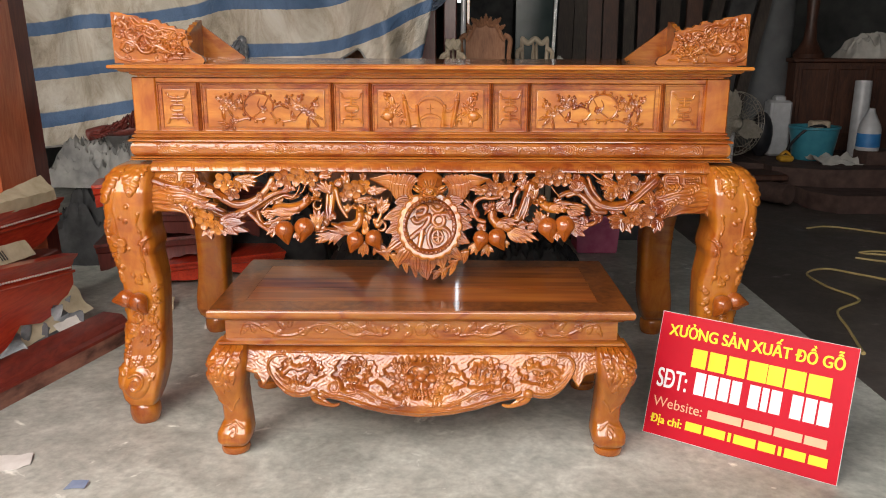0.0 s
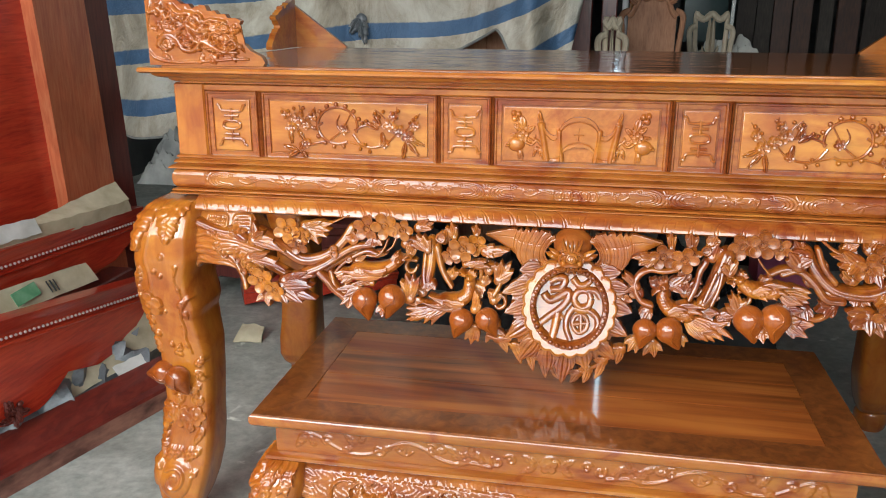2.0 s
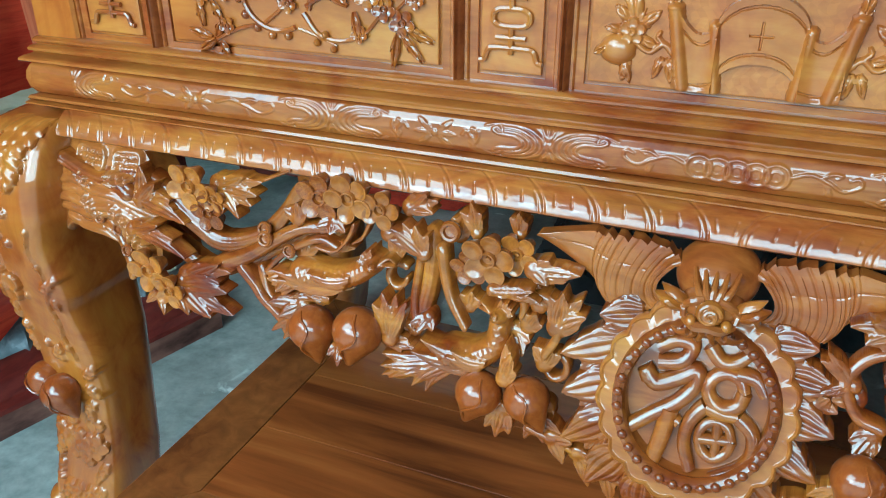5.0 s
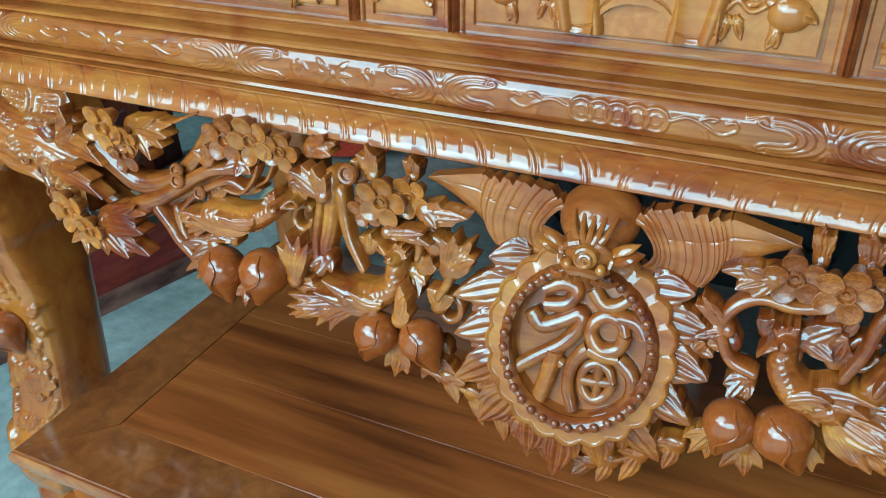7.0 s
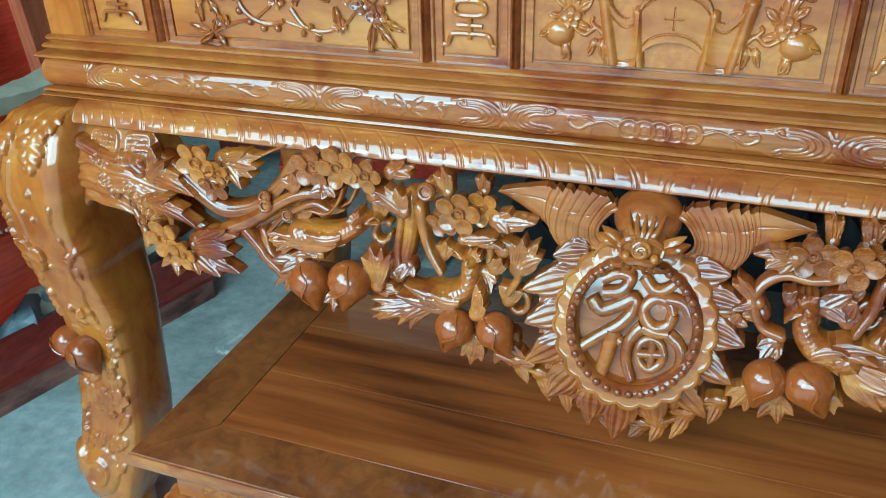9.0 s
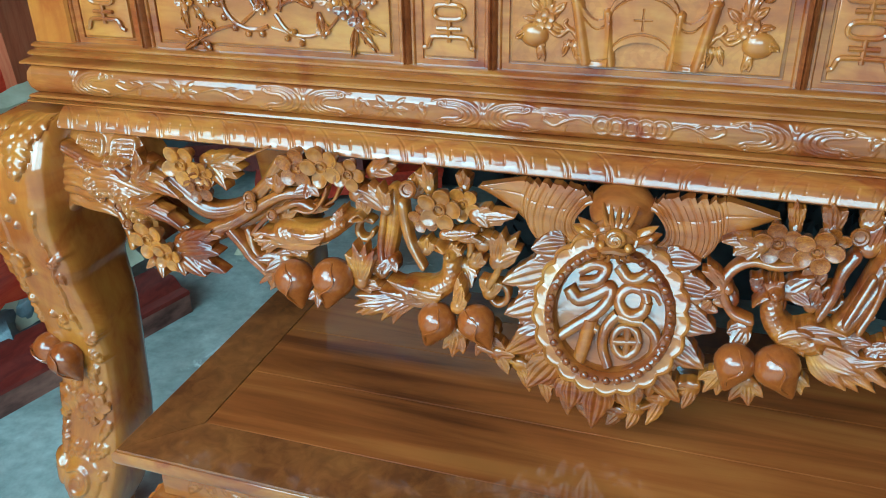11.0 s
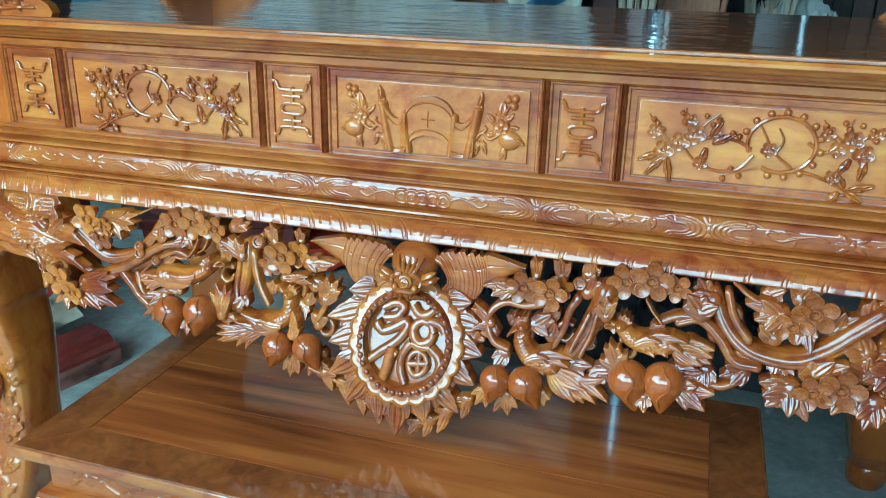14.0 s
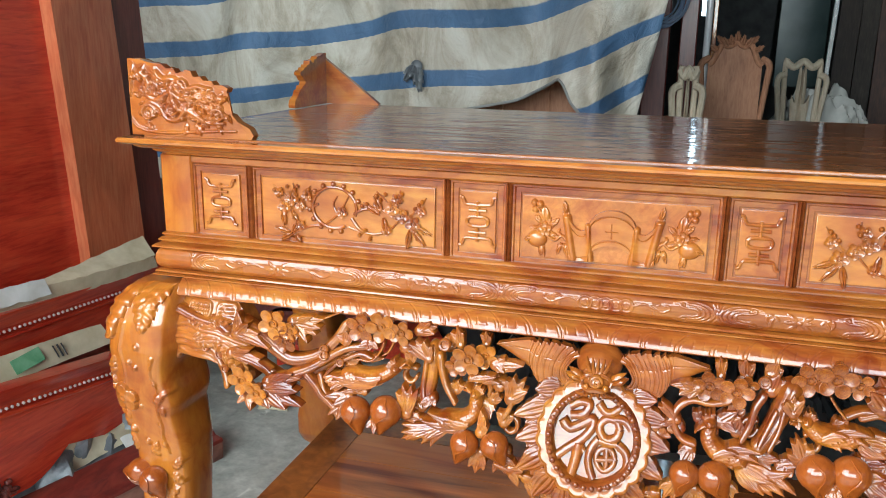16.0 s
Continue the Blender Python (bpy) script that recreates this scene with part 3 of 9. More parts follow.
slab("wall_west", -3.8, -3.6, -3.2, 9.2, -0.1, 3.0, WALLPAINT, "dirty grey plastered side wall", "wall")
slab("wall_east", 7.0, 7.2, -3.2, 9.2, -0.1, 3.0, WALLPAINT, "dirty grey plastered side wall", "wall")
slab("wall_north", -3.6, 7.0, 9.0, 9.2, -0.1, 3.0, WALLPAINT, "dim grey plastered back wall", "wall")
# unseen wall behind the camera; its edge limits light reaching the right
slab("wall_south", 2.0, 7.0, -3.2, -3.0, -0.1, 3.0, WALLPAINT, "unseen grey front wall added to cut light to the right side", "wall")
# unseen roof, low and dark to hold back sky light and bounce
slab("ceiling", -3.8, 7.2, -1.6, 9.2, 3.0, 3.1, CEILMAT, "unseen dark roof sheeting that limits sky light in the workshop", "ceiling")

# ---------------- altar table ----------------
altar = thing("altar_table", (0, 0.42, 0), "tall golden varnished wooden altar table with a pierced carved apron", "altar table")
BACK = 0.84
# tabletop with a moulded rim
g = Geo().steps([(-0.012, 1.134), (0.010, 1.1350), (0.0165, 1.1370), (0.0175, 1.1400), (0.0205, 1.1405), (0.029, 1.1425), (0.0345, 1.1465), (0.0355, 1.1490), (0.0405, 1.1495), (0.053, 1.1525), (0.0605, 1.1570), (0.0625, 1.1600), (0.0680, 1.1605), (0.0790, 1.1620), (0.0845, 1.1655), (0.0850, 1.1700), (0.0820, 1.1745), (0.04, 1.1746)], -0.90, 0.90, 0.0, BACK)
part("tabletop_rim", g, VARNISH, altar, "golden moulded rim")
part("tabletop", Geo().steps([(0.02, 1.150), (0.045, 1.152), (0.045, 1.1765), (0.043, 1.178)], -0.90, 0.90, 0.0, BACK), TOPWOOD, altar, "dark mirror-glossy wooden top", 15)
# box of drawers-like panels
body = part("front_board", Geo().box(-0.925, 0.925, 0.012, 0.034, 0.872, 1.136, 0.003), VARNISH, altar)
for s in (-1, 1):
    part("corner_post", Geo().box(*sorted((s * 0.868, s * 0.944)), -0.002, 0.06, 0.958, 1.136, 0.004), SMOOTHLEG, body)
    part("side_board", Geo().box(*sorted((s * 0.925, s * 0.938)), 0.06, BACK, 0.958, 1.136, 0.003), VARNISH, body)
part("frame_rail", Geo().box(-0.868, 0.868, -0.004, 0.02, 1.117, 1.136, 0.004), VARNISH, body)
part("frame_rail", Geo().box(-0.868, 0.868, -0.004, 0.02, 0.946, 0.960, 0.004), VARNISH, body)
SPANS = [(-0.868, -0.743), (-0.728, -0.319), (-0.305, -0.198), (-0.184, 0.186), (0.200, 0.306), (0.320, 0.728), (0.743, 0.868)]
for a, b in zip(SPANS, SPANS[1:]):
    x0, x1 = a[1], b[0]
    xm = (x0 + x1) / 2
    stile = Geo().loft([[(x0, 0.018, z), (x0, 0.004, z), (x0 + 0.003, -0.003, z), (xm - 0.002, -0.005, z), (xm, 0.0, z), (xm + 0.002, -0.005, z), (x1 - 0.003, -0.003, z), (x1, 0.004, z), (x1, 0.018, z)] for z in (0.958, 1.119)])
    part("stile", stile, EDGESTAIN, body)


def stepped(x0, x1, z0, z1, prof, cap):
    return Geo().loft([[(x0 + i, y, z0 + i), (x1 - i, y, z0 + i), (x1 - i, y, z1 - i), (x0 + i, y, z1 - i)] for i, y in prof], None, cap)


# each panel: a stained border that steps in from the stiles, a cut line all round, and a flat golden field
panels = []
for a, b in SPANS:
    panels.append(part("panel", stepped(a, b, 0.961, 1.116, [(0.0120, 0.0150), (0.0184, 0.0150), (0.0188, 0.0072), (0.0194, 0.0067), (0.0205, 0.0066)], (False, True)), PANELWOOD, altar))
    part("panel_border", stepped(a, b, 0.961, 1.116, [(0.0, 0.016), (0.0, 0.0040), (0.0030, 0.0040), (0.0042, 0.0050), (0.0050, 0.0075), (0.0140, 0.0082), (0.0146, 0.0088), (0.0148, 0.0160)], (False, False)), FRIEZEWOOD, panels[-1], "reddish stepped border")
FIELD = 0.0045


def longevity_sign(cx):
    """A seal-script sign of bars, hooks and a ring."""
    g, y, r = Geo(), FIELD - 0.001, 0.0033
    k = 0.0475
    for s in (1, -1):
        g.tube([(cx - 0.036, y, 1.0395 + s * k), (cx - 0.030, y, 1.0395 + s * (k - 0.002)), (cx - 0.026, y, 1.0395 + s * (k - 0.012)), (cx - 0.018, y, 1.0395 + s * (k - 0.015)), (cx + 0.018, y, 1.0395 + s * (k - 0.015)), (cx + 0.026, y, 1.0395 + s * (k - 0.012)), (cx + 0.030, y, 1.0395 + s * (k - 0.002)), (cx + 0.036, y, 1.0395 + s * k)], r, steps=4)
        g.tube([(cx - 0.017, y, 1.0395 + s * 0.0215), (cx + 0.017, y, 1.0395 + s * 0.0215)], r, steps=2)
        g.tube([(cx, y, 1.0395 + s * 0.009), (cx, y, 1.0395 + s * 0.039)], r, steps=2)
    ring = [(cx + 0.021 * math.copysign(abs(math.cos(a)) ** 0.6, math.cos(a)), y, 1.0395 + 0.0095 * math.copysign(abs(math.sin(a)) ** 0.8, math.sin(a))) for a in (2 * math.pi * i / 20 for i in range(21))]
    g.tube(ring, r, steps=2)
    return g


for i in (0, 2, 4, 6):
    part("longevity_sign", longevity_sign(sum(SPANS[i]) / 2), VARNISH, panels[i])


def arc(cx, cz, r, a0, a1, y, n=10, squash=1.0):
    return [(cx + r * math.cos(radians(a0 + (a1 - a0) * i / n)), y, cz + r * squash * math.sin(radians(a0 + (a1 - a0) * i / n))) for i in range(n + 1)]


def blossom_relief():
    """A hooped plum branch with blossoms, berries and leaves, in low relief round the origin."""
    g, y = Geo(), FIELD
    g.tube(arc(-0.028, 0.006, 0.046, 300, -20, y, 22, 0.88), 0.0034, 0.0030, steps=2)
    for i in range(12):
        a = radians(20 + i * 24)
        g.ball(0.0055, 0.005, 0.0055, Matrix.Translation((-0.028 + 0.053 * math.cos(a), y, 0.006 + 0.047 * math.sin(a))), 8, 5)
    g.tube([(0.008, y, -0.012), (0.026, y, -0.034), (0.055, y, -0.040), (0.085, y, -0.030), (0.105, y, -0.010)], 0.0034, 0.002)
    g.tube([(0.012, y, -0.004), (0.03, y, 0.006), (0.058, y, 0.010), (0.09, y, 0.004)], 0.003, 0.002)
    g.tube([(-0.055, y, -0.03), (-0.08, y, -0.035), (-0.105, y, -0.045), (-0.118, y, -0.052)], 0.003, 0.002)
    g.tube([(-0.062, y, 0.012), (-0.085, y, 0.0), (-0.1, y, 0.012), (-0.09, y, 0.024)], 0.003, 0.002)
    g.tube([(-0.045, y, -0.026), (-0.02, y, -0.006), (-0.004, y, 0.02), (0.004, y, 0.034)], 0.0026, 0.0015)
    g.tube([(-0.022, y, -0.006), (-0.03, y, 0.012), (-0.022, y, 0.03)], 0.0024, 0.0014)
    for x, z, r in ((-0.118, 0.020, 0.016), (-0.135, 0.002, 0.015), (-0.10, 0.006, 0.012), (0.092, 0.012, 0.016), (0.112, 0.0, 0.015), (0.134, -0.014, 0.016), (-0.012, -0.002, 0.012), (-0.146, 0.030, 0.011), (-0.086, 0.028, 0.011), (-0.100, -0.034, 0.011), (0.062, 0.014, 0.011), (0.102, 0.032, 0.012), (0.150, 0.012, 0.011), (0.080, -0.030, 0.011)):
        g.flower(r, 5, at(x, y - 0.002, z), deep=0.4)
    for x, z, t, L in ((0.132, -0.024, -50, 0.036), (0.128, -0.026, -100, 0.034), (0.14, -0.02, -22, 0.03), (0.066, 0.0, 150, 0.034), (0.074, -0.006, -80, 0.03), (0.07, 0.01, 120, 0.026), (-0.14, -0.008, -80, 0.026), (-0.12, -0.006, -60, 0.024), (-0.125, -0.05, 165, 0.03), (-0.12, -0.052, -150, 0.026), (-0.118, -0.048, 60, 0.02), (-0.112, -0.054, -60, 0.018)):
        g.leaf(L, 0.013, 2, 0.003, 0.1, 0, 0.8, at(x, y, z, t))
    for x, z in ((-0.148, 0.022), (-0.156, 0.034), (-0.142, 0.036), (-0.128, 0.042), (-0.112, 0.036), (-0.106, 0.044), (-0.088, 0.03), (-0.082, 0.038), (0.06, 0.036), (0.068, 0.028), (0.078, 0.040), (0.1, 0.036), (0.108, 0.028), (0.112, 0.042), (0.138, 0.016), (0.146, 0.024), (0.152, 0.03), (0.024, -0.044), (0.036, -0.034), (0.046, -0.05), (0.04, 0.018), (0.03, 0.014)):
        g.ball(0.0046, 0.005, 0.0046, Matrix.Translation((x, y - 0.001, z)), 8, 5)
    for a, b in (((-0.13, 0.02), (-0.16, 0.044)), ((-0.118, 0.03), (-0.116, 0.05)), ((-0.104, 0.02), (-0.078, 0.046)), ((0.084, 0.02), (0.06, 0.044)), ((0.1, 0.02), (0.108, 0.05)), ((0.128, 0.0), (0.16, 0.038)), ((0.0, -0.03), (0.05, -0.046))):
        g.tube([(a[0], y, a[1]), ((a[0] + b[0]) / 2 + 0.003, y, (a[1] + b[1]) / 2), (b[0], y, b[1])], 0.002, 0.0012, 6)
    return g


blossoms = blossom_relief()
left_relief, right_relief = blossoms.mesh("blossom_relief", CARVED), blossoms.mesh("blossom_relief", CARVED, mirror=True)
piece("blossom_relief", left_relief, panels[1], at(-0.519, 0, 1.0385, 0, 1.03))
piece("blossom_relief", right_relief, panels[5], at(0.519, 0, 1.0385, 0, 1.03))


def scroll_relief(r):
    """An arched sheet between two rolls and two candle-like rods, with orchid and fruit sprays at either side."""
    arch_top = 1.044 + 0.032 * np.sqrt(np.maximum(0, 1 - (r.X / 0.040) ** 2))
    arch_low = 0.990 + 0.026 * np.sqrt(np.maximum(0, 1 - (r.X / 0.036) ** 2))
    sheet = (np.abs(r.X) < 0.040) & (r.Z < arch_top) & (r.Z > arch_low)
    r.H = np.maximum(r.H, np.where(sheet, 0.0058 + 0.0012 * np.cos(r.X * 80), 0))
    band = sheet & (np.abs(arch_top - 0.010 - r.Z) < 0.0012) | sheet & (np.abs(arch_low + 0.009 - r.Z) < 0.0012)
    r.H = np.where(band, r.H - 0.0018, r.H)
    star = (np.abs(r.X) < 0.0010) & (np.abs(r.Z - 1.041) < 0.012) | (np.abs(r.Z - 1.041) < 0.0010) & (np.abs(r.X) < 0.010)
    r.H = np.where(star, r.H - 0.002, r.H)
    for s in (-1, 1):
        u = (s * r.X - 0.038) / 0.036
        top = 1.046 + 0.012 * u - 0.013 * np.sin(math.pi * np.clip(u, 0, 1))
        low = 0.986 + 0.003 * u - 0.005 * np.sin(math.pi * np.clip(u, 0, 1))
        wing = (u > 0) & (u < 1) & (r.Z < top) & (r.Z > low)
        fold = 0.0052 + 0.0036 * np.abs(2 * u - 1) ** 2 + 0.0016 * np.exp(-((r.Z - low - 0.004) / 0.003) ** 2)
        line = (np.abs(top - 0.009 - r.Z) < 0.0011) | (np.abs(low + 0.010 - r.Z) < 0.0011)
        r.H = np.maximum(r.H, np.where(wing, fold - np.where(line, 0.0018, 0), 0))
        V = lambda pts, a, b, h: r.vine([(s * x, z) for x, z in pts], a, b, h)
        L = lambda x, z, t, n, w, h=0.0048, k=1: r.leaf(s * x, z, t if s > 0 else 180 - t, n, w, h, k, 0)
        V([(0.0345, 0.988), (0.038, 1.012), (0.0415, 1.046)], 0.0058, 0.0058, 0.0082)
        V([(0.0645, 0.990), (0.071, 1.022), (0.078, 1.058)], 0.0076, 0.0076, 0.0098)
        r.ball(s * 0.0785, 1.060, 0.0082, 0.0105, 0.005)
        L(0.0785, 1.060, 78, 0.027, 0.013, 0.008)
        V([(0.075, 1.016), (0.086, 1.026), (0.098, 1.018), (0.110, 1.024), (0.117, 1.034)], 0.0030, 0.0024, 0.0045)
        V([(0.086, 1.026), (0.092, 1.032), (0.09, 1.036)], 0.0026, 0.0018, 0.004)
        for x, z, t, n, w in ((0.080, 1.014, -100, 0.024, 0.011), (0.086, 1.014, -70, 0.022, 0.010), (0.076, 1.012, -125, 0.020, 0.009), (0.114, 1.044, 82, 0.032, 0.020), (0.110, 1.040, 140, 0.024, 0.013), (0.118, 1.044, 40, 0.022, 0.013), (0.124, 1.036, 5, 0.020, 0.010), (0.110, 1.030, 200, 0.020, 0.011), (0.119, 1.012, -80, 0.024, 0.012), (0.124, 1.012, -110, 0.026, 0.012)):
            L(x, z, t, n, w)
        r.flower(s * 0.116, 1.036, 0.013, 0.0065)
        r.ball(s * 0.129, 1.018, 0.0175, 0.0085, 0.0145)
        L(0.136, 1.024, -35, 0.020, 0.012, 0.008)
        V([(0.120, 1.056), (0.126, 1.066), (0.130, 1.074)], 0.0022, 0.0016, 0.004)
        for x, z in ((0.126, 1.078), (0.136, 1.080), (0.134, 1.069)):
            r.ball(s * x, z, 0.0062, 0.0062)


px, pz = np.meshgrid(np.linspace(-0.163, 0.165, 330), np.linspace(0.9815, 1.0945, 116))
rel = Relief((px - 0.001) / 1.06, 1.0385 + (pz - 1.0385) / 1.10)
scroll_relief(rel)
piece("scroll_relief", grid_mesh("scroll_relief", np.stack([px, 0.0066 - 1.3 * rel.heights(0.00002), pz], -1), PANELWOOD, angle=45), panels[3])

# ledge, carved frieze and lower moulding
def ring_moulding(profile, x0, x1, y0, y1):
    """A moulding with mitred corners along the front and both sides; the back of the table is open."""
    section = profile + [(-0.03, profile[-1][1]), (-0.03, profile[0][1])]
    return Geo().loft([[(x0 - o, y1, z) for o, z in section], [(x0 - o, y0 - o, z) for o, z in section], [(x1 + o, y0 - o, z) for o, z in section], [(x1 + o, y1, z) for o, z in section]])


part("ledge", ring_moulding([(0.0, 0.9685), (0.007, 0.9675), (0.0105, 0.9645), (0.0105, 0.9615), (0.007, 0.9590), (0.0065, 0.9575), (0.0125, 0.9560), (0.0165, 0.9525), (0.0155, 0.9490), (0.0105, 0.9470), (0.0125, 0.9455), (0.0205, 0.9430), (0.0265, 0.9395), (0.0270, 0.9365), (0.0235, 0.9345), (0.0, 0.934)], -0.935, 0.935, 0.0, BACK), VARNISH, altar)
frieze = part("frieze", ring_moulding([(0.005, 0.9355), (0.014, 0.9350), (0.020, 0.930), (0.024, 0.922), (0.0255, 0.911), (0.0235, 0.899), (0.018, 0.891), (0.006, 0.8875)], -0.93, 0.93, 0.0, BACK), VARNISH, altar)
part("lower_moulding", ring_moulding([(0.006, 0.8895), (0.0235, 0.8890), (0.0285, 0.8875), (0.0305, 0.8845), (0.0285, 0.8822), (0.0255, 0.8816), (0.0300, 0.8808), (0.0335, 0.8790), (0.0335, 0.8770), (0.0300, 0.8755), (0.0, 0.875)], -0.925, 0.925, 0.0, BACK), VARNISH, altar)


def carve_frieze(r):
    """Long cartouches whose ends are nested curves, with tendrils inside and a chain of coins in the middle one."""
    z0 = 0.9115
    ends = (-0.865, -0.463, -0.195, 0.195, 0.463, 0.865)
    for x in ends:
        for s in (-1, 1):
            if abs(x + s * 0.05) > 0.91:
                continue
            for a, b in ((0.016, 0.0075), (0.024, 0.0118), (0.032, 0.0160), (0.041, 0.0202)):
                r.vine([(x + s * (0.046 - a * math.cos(radians(w))), z0 + b * math.sin(radians(w))) for w in range(-100, 101, 20)], 0.0023, 0.0023, 0.0030)
            for e in (-1, 1):
                r.vine([(x + s * 0.049, z0 + e * 0.0075), (x + s * 0.058, z0 + e * 0.0085), (x + s * 0.064, z0 + e * 0.0125), (x + s * 0.060, z0 + e * 0.0155), (x + s * 0.056, z0 + e * 0.013)], 0.0022, 0.0018, 0.0030)
                r.vine([(x + s * 0.049, z0 + e * 0.0200), (x + s * 0.060, z0 + e * 0.0190), (x + s * 0.074, z0 + e * 0.0150)], 0.0022, 0.0012, 0.0028)
        for e in (-1, 1):
            for d in (-0.005, 0.0, 0.005):
                r.vine([(x + d * 0.3, z0 + e * 0.008), (x + d, z0 + e * 0.014), (x + d * 1.8, z0 + e * 0.020)], 0.0021, 0.0012, 0.0028)
        r.ball(x, z0, 0.0035, 0.003, 0.007)
    for a, b in zip(ends, ends[1:]):
        m, w = (a + b) / 2, (b - a) / 2 - 0.080
        if abs(m) < 0.01:
            for j in range(5):
                c = m + (j - 2) * 0.0185
                r.vine([(c + 0.0125 * math.cos(radians(q)), z0 + 0.0125 * math.sin(radians(q))) for q in range(0, 361, 24)], 0.0020, 0.0020, 0.0032)
                r.vine([(c + 0.0055 * math.cos(radians(q)), z0 + 0.0055 * math.sin(radians(q))) for q in range(0, 361, 40)], 0.0014, 0.0014, 0.0018)
        else:
            r.ball(m, z0, 0.0045, 0.0036)
            for s in (-1, 1):
                for t in (-38, 0, 38):
                    r.leaf(m + s * 0.005, z0 + 0.003 * t / 38, 90 - s * 90 + s * t, 0.021, 0.0085, 0.0034, 1)
        for s in (-1, 1):
            x = m + s * (0.052 if abs(m) < 0.01 else 0.034)
            n = (w - abs(x - m)) / 0.032
            r.vine([(x, z0 + 0.002), (x + s * 0.008 * n, z0 + 0.007), (x + s * 0.017 * n, z0 + 0.001), (x + s * 0.024 * n, z0 - 0.006), (x + s * 0.031 * n, z0 + 0.001), (x + s * 0.030 * n, z0 + 0.008), (x + s * 0.026 * n, z0 + 0.006)], 0.0021, 0.0017, 0.0030)
            r.vine([(x + s * 0.012 * n, z0 + 0.004), (x + s * 0.018 * n, z0 + 0.010), (x + s * 0.022 * n, z0 + 0.009), (x + s * 0.020 * n, z0 + 0.006)], 0.0018, 0.0014, 0.0026)
            r.leaf(x + s * 0.016 * n, z0 - 0.002, -70 if s > 0 else 250, 0.015, 0.007, 0.0030, 1)


fx, fz = np.meshgrid(np.linspace(-0.945, 0.945, 1500), np.linspace(0.8890, 0.9345, 56))
rel = Relief(fx, fz)
carve_frieze(rel)
out = np.interp(fz, (0.8875, 0.891, 0.899, 0.911, 0.922, 0.930, 0.9345, 0.936), (0.010, 0.0185, 0.0238, 0.0258, 0.0243, 0.0203, 0.0150, 0.005))
for _ in range(3):
    out[1:-1] = (out[:-2] + 2 * out[1:-1] + out[2:]) / 4
piece("frieze_carving", grid_mesh("frieze_carving", np.stack([fx, -out - 0.0008 - 0.50 * rel.heights(0.00002), fz], -1), FRIEZEWOOD), frieze)

# ---------------- pierced apron ----------------
AY = -0.028                       # face that the carving grows from, at the rail


def lean(z):
    """How far the belly of the apron swells forward at this height."""
    return -0.30 * min(max(0.0, 0.838 - z), 0.20) + 0.12 * max(0.0, 0.60 - z)


def tip_back(g, z0=0.683, k=0.40):
    """The medallion is one flat disc, set into the belly and leaning back."""
    g.v = [(x, y + lean(z0) + k * (z - z0), z) for x, y, z in g.v]
    return g


def swell(g):
    g.v = [(x, y + lean(z), z) for x, y, z in g.v]
    return g


apron = part("apron", Geo().box(-0.885, 0.885, -0.022, 0.004, 0.836, 0.868, 0.004), VARNISH, altar, "pierced apron carved with birds, peaches and blossoms")
# scalloped rail under the moulding
def rail_face(a, rise=0.0):
    """The rail's rounded section: its top slopes out to a full round edge."""
    return -0.016 - (0.041 + rise) * np.sin(a), 0.8385 + (0.0375 + rise) * np.cos(a)


rail = Geo()
rail.loft([[(x, *rail_face(a)) for a in (0.25 + 1.11 * j / 14 for j in range(15))] + [(x, -0.052, 0.8425), (x, -0.044, 0.8405), (x, 0.0, 0.8405), (x, 0.0, 0.875)] for x in (-0.885, 0.885)])
part("rail", rail, VARNISH, apron)
rx, ra = np.meshgrid(np.linspace(-0.885, 0.885, 1700), np.linspace(0.28, 1.36, 30))
ph = (np.abs(rx) / 0.056 + 0.42 * (ra - 1.1) + 0.20 * np.cos(2.4 * (ra - 0.9)) + 0.05 * np.sin(np.abs(rx) * 23)) % 1.0
curl = np.exp(-((ph - 0.5) / 0.026) ** 2) + 0.7 * np.exp(-((ph - 0.62) / 0.022) ** 2) * (ra > 0.8) * (ra < 1.45)
tick = np.clip(6 * np.cos(2 * math.pi * (np.abs(rx) / 0.0186 + 0.5 * ra)) - 5, 0, 1) * (ra < 1.12) * (ra > 0.78) * (np.abs(ph - 0.57) > 0.16)
rise = 0.0024 + 0.0009 * np.sin(math.pi * ph) * np.sin(ra) - 0.0015 * curl - 0.0010 * tick
ry, rz = rail_face(ra, rise)
piece("rail_scallop", grid_mesh("rail_scallop", np.stack([rx, ry, rz], -1), FRIEZEWOOD, flip=True), apron, None, "scale pattern cut into the rail")


# solid ends with cartouches, and the arch beside the leg
ex = np.linspace(-0.885, -0.710, 96)
elow = 0.716 - 0.038 * np.clip((ex + 0.80) / 0.09, 0, 9) ** 1.5 - 0.012 * np.clip((-0.872 - ex) / 0.013, 0, 9) ** 2
etop = np.where(ex < -0.755, 0.846, 0.846 - 0.075 * np.clip((ex + 0.755) / 0.045, 0, 9) ** 1.3)
ev = np.linspace(0, 1, 72)[:, None]
EX, EZ = np.broadcast_to(ex, (72, 96)), elow + (etop - elow) * ev
rel = Relief(EX, EZ, 4)
for cx, w in ((-0.832, 0.027), (-0.768, 0.020)):
    rel.vine([(cx + w * math.copysign(abs(math.cos(a)) ** 0.4, math.cos(a)), 0.822 + 0.014 * math.copysign(abs(math.sin(a)) ** 0.5, math.sin(a))) for a in (2 * math.pi * i / 24 for i in range(25))], 0.0036, 0.0036, 0.005)
    for j in range(-3, 4):
        for i in (-1, 0, 1):
            rel.ball(cx + j * w * 0.24, 0.822 + i * 0.0075, 0.0036, 0.004)
